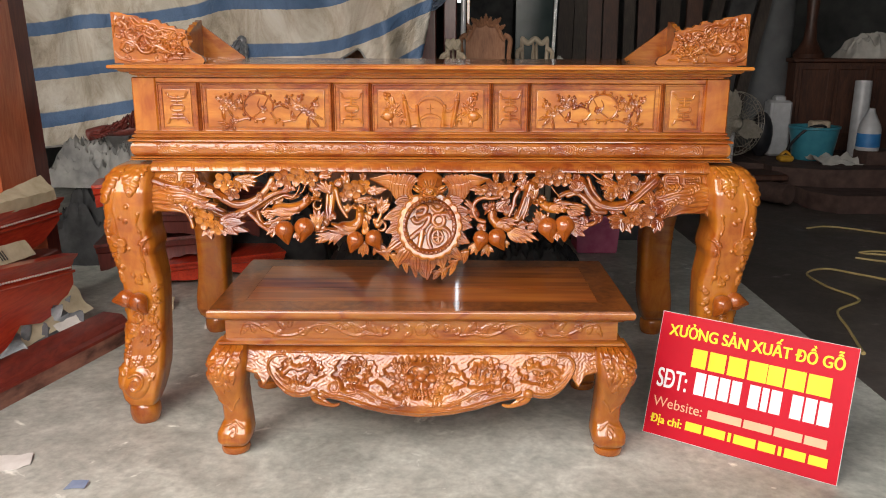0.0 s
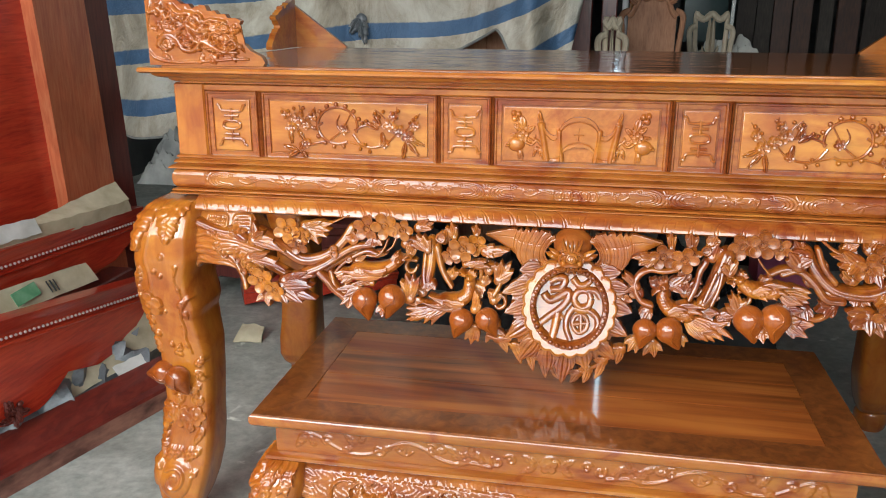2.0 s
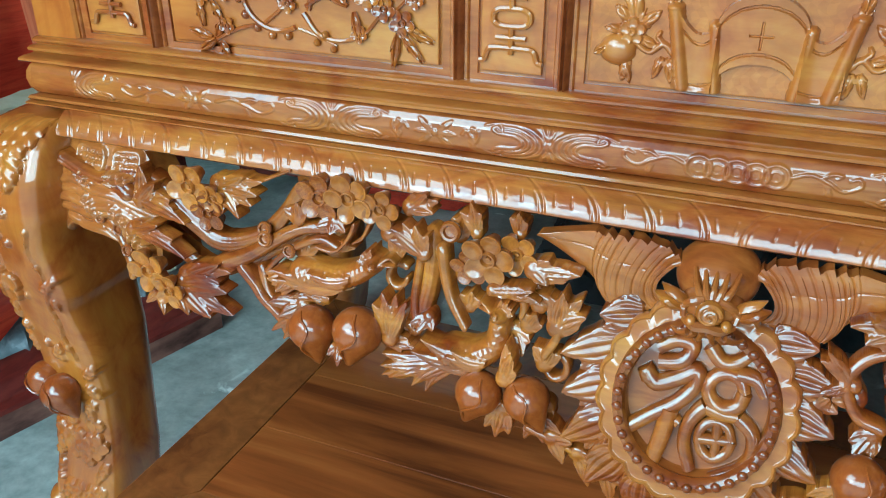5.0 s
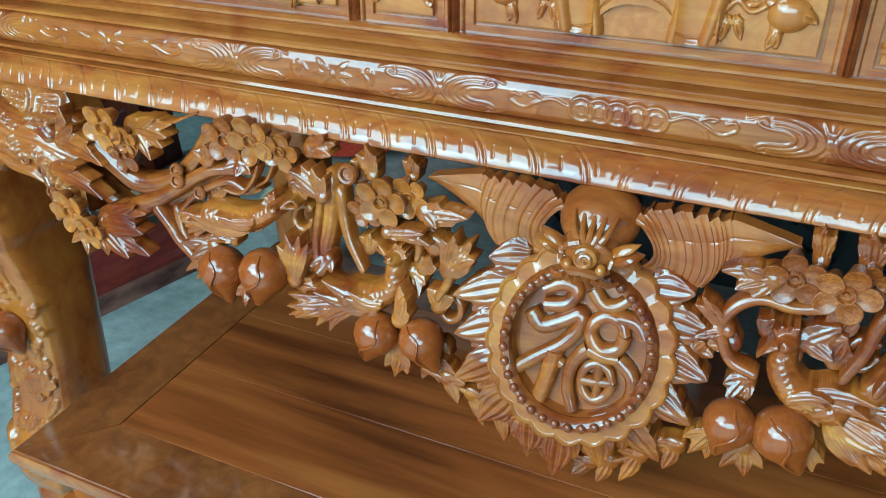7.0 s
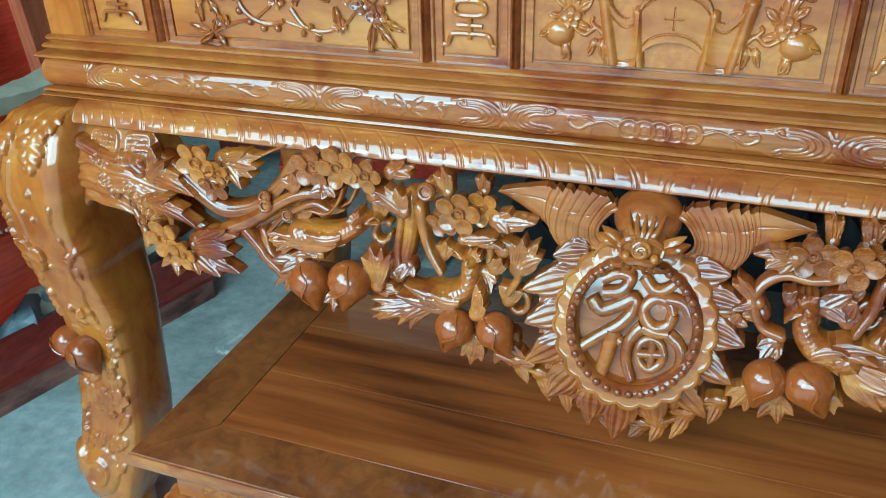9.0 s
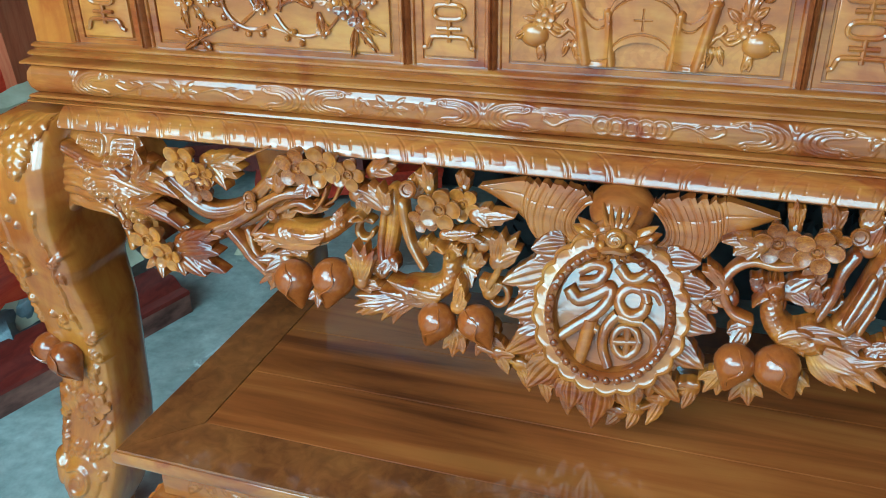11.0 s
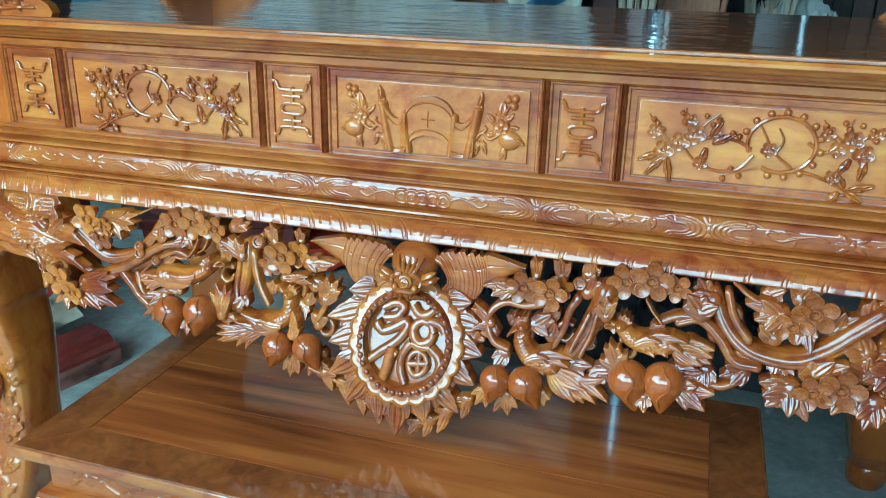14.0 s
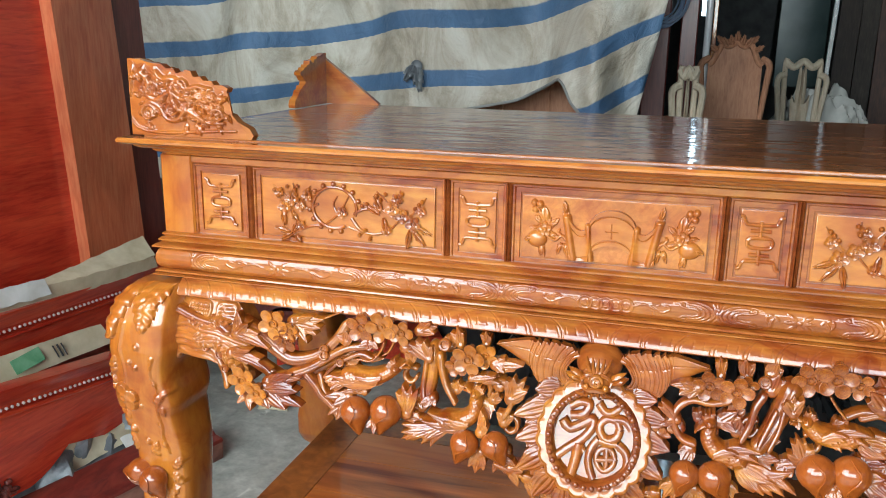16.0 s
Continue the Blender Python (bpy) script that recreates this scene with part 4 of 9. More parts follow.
for k, (z, d) in enumerate(((0.800, 0.0), (0.788, 0.006), (0.776, 0.0), (0.764, 0.008), (0.752, 0.0))):
    rel.vine([(-0.882, z - 0.002), (-0.855, z + 0.006 - 0.002 * k), (-0.82, z - 0.004), (-0.78, z - 0.012 + 0.004 * k), (-0.745, z - 0.022 + 0.003 * k), (-0.712, z - 0.03)], 0.0085, 0.006, 0.009 + 0.003 * (k % 2))
for x, z, t, L in ((-0.80, 0.798, 20, 0.05), (-0.86, 0.806, -10, 0.05), (-0.79, 0.765, -20, 0.055), (-0.75, 0.785, 10, 0.045), (-0.84, 0.772, -15, 0.05), (-0.765, 0.745, -35, 0.05), (-0.74, 0.725, -50, 0.045), (-0.735, 0.80, 60, 0.03)):
    rel.leaf(x, z, t, L, 0.026, 0.016, 4, -0.2)
rel.vine([(-0.872, 0.735), (-0.84, 0.728), (-0.80, 0.725), (-0.775, 0.712), (-0.755, 0.695), (-0.72, 0.69)], 0.007, 0.007, 0.006)
face = AY - 0.006 - 0.014 * np.sin(math.pi * np.arange(96) / 95) - 0.008 * np.sin(math.pi * ev) + 0.012 * np.clip(1 - ev / 0.06, 0, 1) ** 2
sway = -0.30 * np.clip(0.838 - EZ, 0, 0.20) + 0.12 * np.maximum(0, 0.60 - EZ)
P = np.stack([EX, face + sway - rel.heights(), EZ], -1)
edge0, edge1 = P[0].copy(), P[-1].copy()
edge0[:, 1], edge1[:, 1] = 0.0, 0.0
P = np.concatenate([edge0[None], P, edge1[None]])
rear = P[:, -1:].copy()
rear[..., 1] = 0.0
P = np.concatenate([P, rear], 1)
for m in (False, True):
    piece("end_block", grid_mesh("end_block", P, STOOLCARVE, mirror=m, angle=50), apron)

class Carve(Relief):
    """One carved motif of the pierced apron: a relief over its own stretch of the plan, cut out along its outline and given sides."""
    def limb(self, pts, r0, r1, h=None, grooves=0.0, twist=0.0):
        """A round limb; grooves run along it and turn with it like the grain of an old branch."""
        c = [(q.x, q.z) for q in curve_points([(a, 0, b) for a, b in pts], 7)]
        best, done = np.zeros(self.X.size), 0.0
        for k, ((ax, az), (bx, bz)) in enumerate(zip(c, c[1:])):
            r = r0 + (r1 - r0) * k / len(c)
            i = self.near(min(ax, bx) - r, max(ax, bx) + r, min(az, bz) - r, max(az, bz) + r)
            dx, dz = bx - ax, bz - az
            n = math.hypot(dx, dz) + 1e-9
            t = np.clip(((self.X[i] - ax) * dx + (self.Z[i] - az) * dz) / (n * n), 0, 1)
            ex, ez = self.X[i] - ax - t * dx, self.Z[i] - az - t * dz
            d = (ex * -dz + ez * dx) / (n * r)
            e2 = (ex * ex + ez * ez) / (r * r)
            cut = grooves * (0.5 + 0.5 * np.cos(7.5 * np.arcsin(np.clip(d, -1, 1)) + twist * (done + t * n))) ** 3
            best[i] = np.maximum(best[i], (h or r) * (r / r0) ** 0.5 * np.sqrt(np.maximum(0, 1 - e2)) * (1 - cut))
            done += n
        self.H = np.maximum(self.H, best)
        return self

    def lobe(self, base, tip, w, h, bow=0.0, teeth=3, groove=0.30, lift=0.0):
        """A pointed lobe of a leaf or a feather, bowed, with a sunk midrib, swept teeth and a tip that curls forward."""
        dx, dz = tip[0] - base[0], tip[1] - base[1]
        L = math.hypot(dx, dz) + 1e-6
        i = self.near(min(base[0], tip[0]) - w, max(base[0], tip[0]) + w, min(base[1], tip[1]) - w, max(base[1], tip[1]) + w)
        X, Z = self.X[i] - base[0], self.Z[i] - base[1]
        u, v = (X * dx + Z * dz) / (L * L), (-X * dz + Z * dx) / L
        k = np.clip(u, 0, 1)
        v = v - bow * L * np.sin(math.pi * k)
        half = w * 0.5 * (0.50 + 0.50 * np.minimum(k / 0.42, 1) ** 0.8) * (1 - k ** 2.2)
        q = np.abs(v) / (half + 1e-5)
        ph = (k * (teeth + 0.35) - 0.30 * np.minimum(q, 1.2)) % 1.0 if teeth else np.ones_like(k)
        edge = 0.74 + 0.26 * ph ** 0.8
        ins = (u > -0.02) & (u < 1) & (q < edge)
        top = 0.50 + 0.50 * np.sqrt(np.maximum(0, 1.04 - q * q)) - groove * np.exp(-(v / (0.055 * w)) ** 2) * (1 - 0.7 * k)
        top = top - 0.55 * groove * np.exp(-((q - 0.52) / 0.10) ** 2) * np.clip(1.25 - k, 0, 1)
        self.lift(i, np.where(ins, h * np.maximum(top, 0.08) * (0.55 + 0.45 * k) + lift, 0))
        return self

    def mesh(self, name, mat, proud, deep=0.013):
        """The motif's front, standing proud of the belly's face, with sides that run back into the apron."""
        R, C = self.shape
        H = self.H.reshape(self.shape)
        ins = H > 2e-5
        cell = ins[:-1, :-1] & ins[:-1, 1:] & ins[1:, 1:] & ins[1:, :-1]
        i, j = np.nonzero(cell)
        quad = np.stack([i * C + j, i * C + j + 1, (i + 1) * C + j + 1, (i + 1) * C + j], -1)
        used, flat = np.unique(quad, return_inverse=True)
        quad = flat.reshape(-1, 4)
        x, z, h = self.X[used].copy(), self.Z[used].copy(), self.H[used].copy()
        e = np.concatenate([quad[:, [k, (k + 1) % 4]] for k in range(4)])
        key = np.sort(e, 1) @ np.array([len(used), 1])
        _, first, count = np.unique(key, return_index=True, return_counts=True)
        rim = e[first[count == 1]]
        for _ in range(9):
            sx, sz, sn = (np.zeros(len(used)) for _ in range(3))
            for a, b in ((0, 1), (1, 0)):
                np.add.at(sx, rim[:, a], x[rim[:, b]]), np.add.at(sz, rim[:, a], z[rim[:, b]]), np.add.at(sn, rim[:, a], 1)
            on = sn > 0
            x[on], z[on] = 0.5 * x[on] + 0.5 * sx[on] / sn[on], 0.5 * z[on] + 0.5 * sz[on] / sn[on]
        face = AY - 0.30 * np.clip(0.838 - z, 0, 0.20) + 0.12 * np.maximum(0, 0.60 - z)
        ids = np.unique(rim)
        to = np.zeros(len(used), int)
        to[ids] = len(used) + np.arange(len(ids))
        v = np.concatenate([np.stack([x, face - proud - h, z], -1), np.stack([x[ids], face[ids] - proud + deep, z[ids]], -1)])
        f = quad.tolist() + np.stack([rim[:, 1], rim[:, 0], to[rim[:, 0]], to[rim[:, 1]]], -1).tolist()
        me = bpy.data.meshes.new(name)
        me.from_pydata(v.tolist(), [], f)
        me.polygons.foreach_set("use_smooth", [True] * len(f))
        me.set_sharp_from_angle(angle=radians(62))
        me.materials.append(mat)
        return me


def plan_of(pts, pad, step=0.0014):
    """An empty motif over the stretch of the plan that holds these points."""
    xs, zs = [q[0] for q in pts], [q[1] for q in pts]
    x0, x1, z0, z1 = min(xs) - pad, max(xs) + pad, min(zs) - pad, max(zs) + pad
    return Carve(*np.meshgrid(np.linspace(x0, x1, int((x1 - x0) / step) + 3), np.linspace(z0, z1, int((z1 - z0) / step) + 3)))


def branch(name, pts, r0, r1, proud):
    r = plan_of(pts, max(r0, r1) + 0.004)
    thick = max(r0, r1) > 0.009
    r.limb(pts, r0, r1, None, 0.10 if thick else 0.0, 14)
    piece(name, r.mesh(name, CARVED, proud), apron)


def spray(base, tips, w, proud):
    """A carved leaf of several pointed lobes that fan out from its stem."""
    r = plan_of([base] + tips, w)
    r.ball(base[0], base[1], w * 0.6, 0.008)
    mid = (len(tips) - 1) / 2
    for k in sorted(range(len(tips)), key=lambda k: -abs(k - mid)):
        r.lobe(base, tips[k], w * 1.25, 0.0105 + 0.003 * (k % 2), 0.06 * (k - mid) / (mid + 0.5), 3)
    piece("leaf", r.mesh("leaf", CARVED, proud + 0.006), apron)


def ray(base, tips):
    """A leaf of the sunburst round the medallion, standing as far forward as the disc does there."""
    ahead = 0.9 * (lean(base[1]) - lean(0.683) - 0.40 * (base[1] - 0.683))
    r = plan_of([base] + tips, 0.03)
    for k, w in ((0, 0.044), (2, 0.044), (1, 0.048)):
        r.lobe(base, tips[k], w, 0.009 + 0.004 * (k == 1), 0.05 * (k - 1), 3, 0.35)
    piece("leaf", r.mesh("leaf", CARVED, 0.020 + max(-0.004, ahead), 0.013 + max(0, ahead)), apron)


def blossom(c, R, kind, proud):
    piece("flower", FLOWER[kind], apron, at(c[0], AY - proud + lean(c[1]), c[1], 1000 * abs(c[0]) % 72, R * 1.04, rx=4))


def fruit(c, R, tip):
    turn = math.degrees(math.atan2(tip[1] - c[1], tip[0] - c[0]))
    piece("peach", PEACH, apron, at(c[0], AY - 0.034 + lean(c[1]), c[1], turn, R * 1.02, rx=-8))


def knot(c, R, proud):
    piece("knot", KNOT, apron, at(c[0], AY - proud + lean(c[1]), c[1], 0, R, rx=-12))


def bird(body, head, beak, wing, tail):
    """A carved bird: full body with scales, crested head, hooked open beak, folded wing and a fan of long tail feathers."""
    r = plan_of(body + [head, beak] + wing + tail, 0.018, 0.0012)
    ends = []
    for a, b in zip(tail[1:], tail[2:]):
        ends += [a, ((a[0] + b[0]) / 2, (a[1] + b[1]) / 2)]
    for k, tip in enumerate(ends + tail[-1:]):
        r.lobe(tail[0], tip, 0.026, 0.009 + 0.003 * (k % 2), 0.07 * (1 - 0.5 * k), 0, 0.35)
    before = r.H.copy()
    r.limb(body + [head], 0.019, 0.012, 0.020)
    scale = 0.0014 * np.abs(np.sin(r.X * 420 + r.Z * 260)) * np.abs(np.sin(r.Z * 420 - r.X * 260))
    r.H = np.where(r.H > before + 0.002, r.H - 0.6 * scale, r.H)
    for k, tip in enumerate(wing[1:]):
        r.lobe(wing[0], tip, 0.022, 0.009, 0.10, 4, 0.25, 0.012 - 0.001 * k)
    for k, tip in enumerate(wing[1:]):
        near = (wing[0][0] + 0.5 * (tip[0] - wing[0][0]), wing[0][1] + 0.5 * (tip[1] - wing[0][1]) + 0.003)
        r.lobe(wing[0], near, 0.018, 0.008, 0.12, 2, 0.25, 0.0165 - 0.001 * k)
    r.ball(head[0], head[1], 0.0125, 0.024, 0.0115)
    dx, dz = beak[0] - head[0], beak[1] - head[1]
    for s, w in ((0.30, 0.0052), (-0.16, 0.0038)):
        r.limb([(head[0] + 0.3 * dx, head[1] + 0.3 * dz), (head[0] + 0.75 * dx - s * dz * 0.6, head[1] + 0.75 * dz + s * abs(dx) * 0.6), (beak[0], beak[1] - 0.004 + 0.2 * s * abs(dx))], w, 0.0018, 0.019)
    for k in range(4):
        a = math.atan2(dz, dx) + math.copysign(1, dx) * (1.35 + 0.42 * k)
        r.lobe((head[0] - 0.1 * dx, head[1]), (head[0] + 0.023 * math.cos(a), head[1] + 0.023 * math.sin(a)), 0.010, 0.010, 0.1, 0, 0.4, 0.008)
    ex, ez = head[0] + 0.12 * dx, head[1] + 0.12 * dz + 0.002
    r.vine([(ex + 0.0045 * math.cos(q), ez + 0.0045 * math.sin(q)) for q in (2 * math.pi * k / 12 for k in range(13))], 0.0013, 0.0013, 0.0255)
    r.ball(ex, ez, 0.0024, 0.0262)
    piece("carved_bird", r.mesh("carved_bird", CARVED, 0.022), apron)


def bat_wing(s):
    """A broad wing on one side: fine cuts sweep from the ragged top edge down to its foot, and a plain arm runs out to the point."""
    low = curve_points([(0.046, 0, 0.768), (0.064, 0, 0.756), (0.088, 0, 0.753), (0.110, 0, 0.760), (0.128, 0, 0.786), (0.186, 0, 0.820)], 30)
    top = curve_points([(0.034, 0, 0.824), (0.052, 0, 0.838), (0.080, 0, 0.842), (0.106, 0, 0.842), (0.132, 0, 0.840), (0.190, 0, 0.826)], 30)
    lo, up = np.array([(q.x, q.z) for q in low]), np.array([(q.x, q.z) for q in top])
    wv, wu = np.linspace(0, 1, 48)[:, None], np.linspace(0, 1, len(lo))[None, :]
    WX = lo[:, 0] * (1 - wv) + up[:, 0] * wv + 0.017 * np.sin(math.pi * wv ** 0.8) * np.clip(1.25 - wu, 0, 1)
    WZ = lo[:, 1] * (1 - wv) + up[:, 1] * wv
    rib = (wu / 0.78 + 0.035 * np.sin(9 * wu)) * 7
    fan = np.clip((0.78 - wu) / 0.03, 0, 1)
    saw = rib % 1.0
    WZ = WZ - (0.007 + 0.003 * np.sin(5 * rib)) * (1 - saw) * np.clip((wv - 0.84) / 0.16, 0, 1) * fan + 0.004 * saw * np.clip((0.12 - wv) / 0.12, 0, 1) * fan
    cut = np.exp(-((saw - 0.5) / 0.085) ** 2) * fan * np.clip(wv / 0.1, 0, 1)
    step = 0.0011 * (saw - 0.5) * fan
    fold = np.exp(-((wv - 0.60 - 0.10 * wu) / 0.018) ** 2) * np.clip((wu - 0.12) / 0.1, 0, 1)
    deep = 0.025 + 0.003 * np.sin(math.pi * wv) ** 0.8 + 0.004 * np.sin(math.pi * wu) + 0.010 * wv - 0.0012 * cut + step - 0.0012 * fold
    front = np.stack([s * WX, AY - deep - 0.13 * (0.838 - WZ), WZ], -1)
    back = front.copy()
    back[..., 1] += 0.018
    piece("bat_wing", grid_mesh("bat_wing", np.concatenate([back[:1], front, back[-1:]]), STOOLCARVE, flip=s < 0, angle=40), apron)


# shared blossoms, fruit and knots
FLOWER = [Geo().flower(1.0, 5, deep=0.5).mesh("flower", PETAL), Geo().flower(1.0, 5, deep=0.6).mesh("flower", CARVED)]
PEACH = Geo().peach(1.0).mesh("peach", FRUITWOOD)
KNOT = Geo().lathe([(0.7, -0.6), (1.0, -0.2), (1.0, 0.15), (0.8, 0.35), (0.6, 0.3), (0.5, 0.0), (0.1, -0.05)], 14, Matrix.Rotation(radians(90), 4, "X")).mesh("knot", CARVED)

# the half beside the west leg
branch("branch", [(-0.796, 0.804), (-0.753, 0.804), (-0.702, 0.786), (-0.651, 0.757), (-0.611, 0.741), (-0.559, 0.755), (-0.523, 0.788), (-0.504, 0.820)], 0.0174, 0.0095, 0.012)
branch("branch", [(-0.872, 0.779), (-0.817, 0.773), (-0.764, 0.755), (-0.727, 0.739), (-0.681, 0.717), (-0.630, 0.700), (-0.581, 0.715), (-0.535, 0.741), (-0.490, 0.766), (-0.455, 0.781)], 0.0158, 0.0063, 0.006)
branch("bud", [(-0.877, 0.816), (-0.828, 0.801), (-0.780, 0.795), (-0.759, 0.786)], 0.0110, 0.0134, 0.024)
branch("branch", [(-0.856, 0.760), (-0.834, 0.742), (-0.796, 0.743), (-0.773, 0.719), (-0.758, 0.694), (-0.752, 0.674)], 0.0079, 0.0071, 0.018)
spray((-0.738, 0.782), [(-0.738, 0.830), (-0.707, 0.809), (-0.680, 0.789), (-0.651, 0.761)], 0.024, 0.02)
spray((-0.743, 0.745), [(-0.722, 0.760), (-0.691, 0.760), (-0.666, 0.743), (-0.641, 0.722)], 0.019, 0.028)
spray((-0.655, 0.696), [(-0.631, 0.720), (-0.596, 0.724), (-0.577, 0.715)], 0.024, 0.022)
spray((-0.660, 0.683), [(-0.639, 0.649), (-0.600, 0.654), (-0.566, 0.663), (-0.576, 0.692), (-0.591, 0.701)], 0.027, 0.026)
spray((-0.701, 0.665), [(-0.722, 0.645), (-0.686, 0.635), (-0.655, 0.647)], 0.019, 0.014)
spray((-0.613, 0.820), [(-0.599, 0.832), (-0.566, 0.838), (-0.538, 0.834), (-0.542, 0.816), (-0.551, 0.800), (-0.569, 0.782), (-0.598, 0.783)], 0.022, 0.024)
branch("twig", [(-0.594, 0.806), (-0.561, 0.825), (-0.529, 0.840), (-0.505, 0.851)], 0.0032, 0.0024, 0.032)
blossom((-0.649, 0.815), 0.032, 0, 0.046)
blossom((-0.624, 0.781), 0.025, 1, 0.034)
blossom((-0.613, 0.803), 0.019, 0, 0.042)
blossom((-0.703, 0.701), 0.031, 0, 0.05)
blossom((-0.672, 0.677), 0.024, 0, 0.044)
knot((-0.805, 0.747), 0.0087, 0.03)
knot((-0.772, 0.737), 0.0095, 0.03)
knot((-0.755, 0.711), 0.0095, 0.03)
knot((-0.538, 0.762), 0.0110, 0.03)
branch("branch", [(-0.609, 0.715), (-0.565, 0.735), (-0.525, 0.761), (-0.491, 0.779), (-0.453, 0.785)], 0.0124, 0.0062, 0.02)
branch("twig", [(-0.548, 0.720), (-0.536, 0.689), (-0.510, 0.676), (-0.480, 0.686)], 0.0070, 0.0046, 0.014)
branch("twig", [(-0.412, 0.803), (-0.419, 0.784), (-0.436, 0.766), (-0.461, 0.767)], 0.0031, 0.0023, 0.036)
branch("twig", [(-0.394, 0.805), (-0.403, 0.785), (-0.415, 0.777)], 0.0031, 0.0023, 0.03)
branch("twig", [(-0.436, 0.767), (-0.461, 0.773), (-0.491, 0.760), (-0.517, 0.742), (-0.535, 0.721)], 0.0054, 0.0039, 0.026)
knot((-0.540, 0.774), 0.0100, 0.03)
knot((-0.502, 0.753), 0.0093, 0.03)
knot((-0.291, 0.812), 0.0131, 0.034)
blossom((-0.419, 0.833), 0.031, 0, 0.046)
blossom((-0.462, 0.825), 0.031, 1, 0.038)
blossom((-0.378, 0.826), 0.025, 0, 0.044)
spray((-0.495, 0.794), [(-0.516, 0.804), (-0.494, 0.817), (-0.478, 0.803)], 0.020, 0.018)
spray((-0.444, 0.797), [(-0.469, 0.788), (-0.444, 0.782), (-0.423, 0.787)], 0.017, 0.018)
spray((-0.317, 0.787), [(-0.363, 0.799), (-0.361, 0.814), (-0.347, 0.823), (-0.329, 0.824), (-0.311, 0.814)], 0.017, 0.036)
spray((-0.345, 0.830), [(-0.340, 0.851), (-0.319, 0.854), (-0.304, 0.845), (-0.309, 0.830)], 0.019, 0.022)
branch("branch", [(-0.314, 0.803), (-0.311, 0.777), (-0.312, 0.746), (-0.318, 0.707)], 0.0124, 0.0108, 0.026)
branch("branch", [(-0.298, 0.792), (-0.291, 0.763), (-0.281, 0.737), (-0.261, 0.708)], 0.0085, 0.0046, 0.032)
branch("twig", [(-0.322, 0.791), (-0.324, 0.761), (-0.325, 0.730), (-0.320, 0.703)], 0.0054, 0.0062, 0.034)
spray((-0.304, 0.716), [(-0.328, 0.703), (-0.316, 0.696), (-0.295, 0.700)], 0.014, 0.03)
blossom((-0.240, 0.794), 0.031, 0, 0.046)
blossom((-0.209, 0.802), 0.025, 0, 0.04)
blossom((-0.264, 0.776), 0.022, 1, 0.034)
spray((-0.261, 0.814), [(-0.285, 0.838), (-0.270, 0.854), (-0.256, 0.840)], 0.015, 0.02)
spray((-0.211, 0.821), [(-0.226, 0.841), (-0.213, 0.850), (-0.201, 0.838)], 0.014, 0.02)
spray((-0.189, 0.789), [(-0.170, 0.805), (-0.131, 0.796), (-0.148, 0.783), (-0.169, 0.778)], 0.020, 0.028)
spray((-0.232, 0.760), [(-0.200, 0.764), (-0.177, 0.772), (-0.168, 0.757)], 0.014, 0.03)
branch("twig", [(-0.232, 0.761), (-0.204, 0.753), (-0.176, 0.758), (-0.156, 0.745), (-0.155, 0.717), (-0.166, 0.694)], 0.0070, 0.0054, 0.026)
branch("twig", [(-0.201, 0.755), (-0.197, 0.740), (-0.199, 0.729)], 0.0062, 0.0039, 0.022)
spray((-0.156, 0.728), [(-0.169, 0.765), (-0.153, 0.773), (-0.130, 0.768), (-0.122, 0.750), (-0.129, 0.734)], 0.023, 0.018)
spray((-0.166, 0.682), [(-0.182, 0.704), (-0.159, 0.709), (-0.144, 0.699)], 0.019, 0.012)
bird([(-0.483, 0.729), (-0.445, 0.730), (-0.411, 0.740)], (-0.384, 0.758), (-0.355, 0.767), [(-0.411, 0.739), (-0.526, 0.734), (-0.517, 0.722), (-0.496, 0.715), (-0.471, 0.712)], [(-0.488, 0.725), (-0.539, 0.722), (-0.527, 0.706), (-0.510, 0.693)])
fruit((-0.458, 0.668), 0.0301, (-0.445, 0.611))
fruit((-0.396, 0.676), 0.0317, (-0.410, 0.619))
spray((-0.478, 0.690), [(-0.531, 0.686), (-0.510, 0.672), (-0.519, 0.651), (-0.498, 0.645)], 0.020, 0.02)
spray((-0.445, 0.705), [(-0.497, 0.699), (-0.475, 0.710), (-0.437, 0.707)], 0.015, 0.02)
spray((-0.416, 0.660), [(-0.430, 0.644), (-0.412, 0.634), (-0.399, 0.650)], 0.015, 0.03)
spray((-0.354, 0.677), [(-0.382, 0.718), (-0.368, 0.736), (-0.349, 0.736), (-0.332, 0.731), (-0.340, 0.706)], 0.020, 0.022)
spray((-0.361, 0.669), [(-0.328, 0.680), (-0.315, 0.670), (-0.336, 0.659)], 0.015, 0.012)
bird([(-0.278, 0.672), (-0.246, 0.677), (-0.224, 0.696)], (-0.222, 0.731), (-0.247, 0.740), [(-0.230, 0.677), (-0.316, 0.692), (-0.328, 0.674), (-0.299, 0.663), (-0.278, 0.658)], [(-0.262, 0.666), (-0.368, 0.656), (-0.367, 0.626), (-0.342, 0.625), (-0.305, 0.615)])
spray((-0.205, 0.667), [(-0.207, 0.713), (-0.197, 0.702), (-0.188, 0.680)], 0.019, 0.032)
fruit((-0.235, 0.639), 0.0278, (-0.253, 0.590))
fruit((-0.177, 0.645), 0.0270, (-0.154, 0.605))
spray((-0.206, 0.621), [(-0.228, 0.591), (-0.213, 0.580), (-0.196, 0.588)], 0.020, 0.02)
spray((-0.165, 0.619), [(-0.180, 0.585), (-0.155, 0.588), (-0.130, 0.602)], 0.019, 0.016)
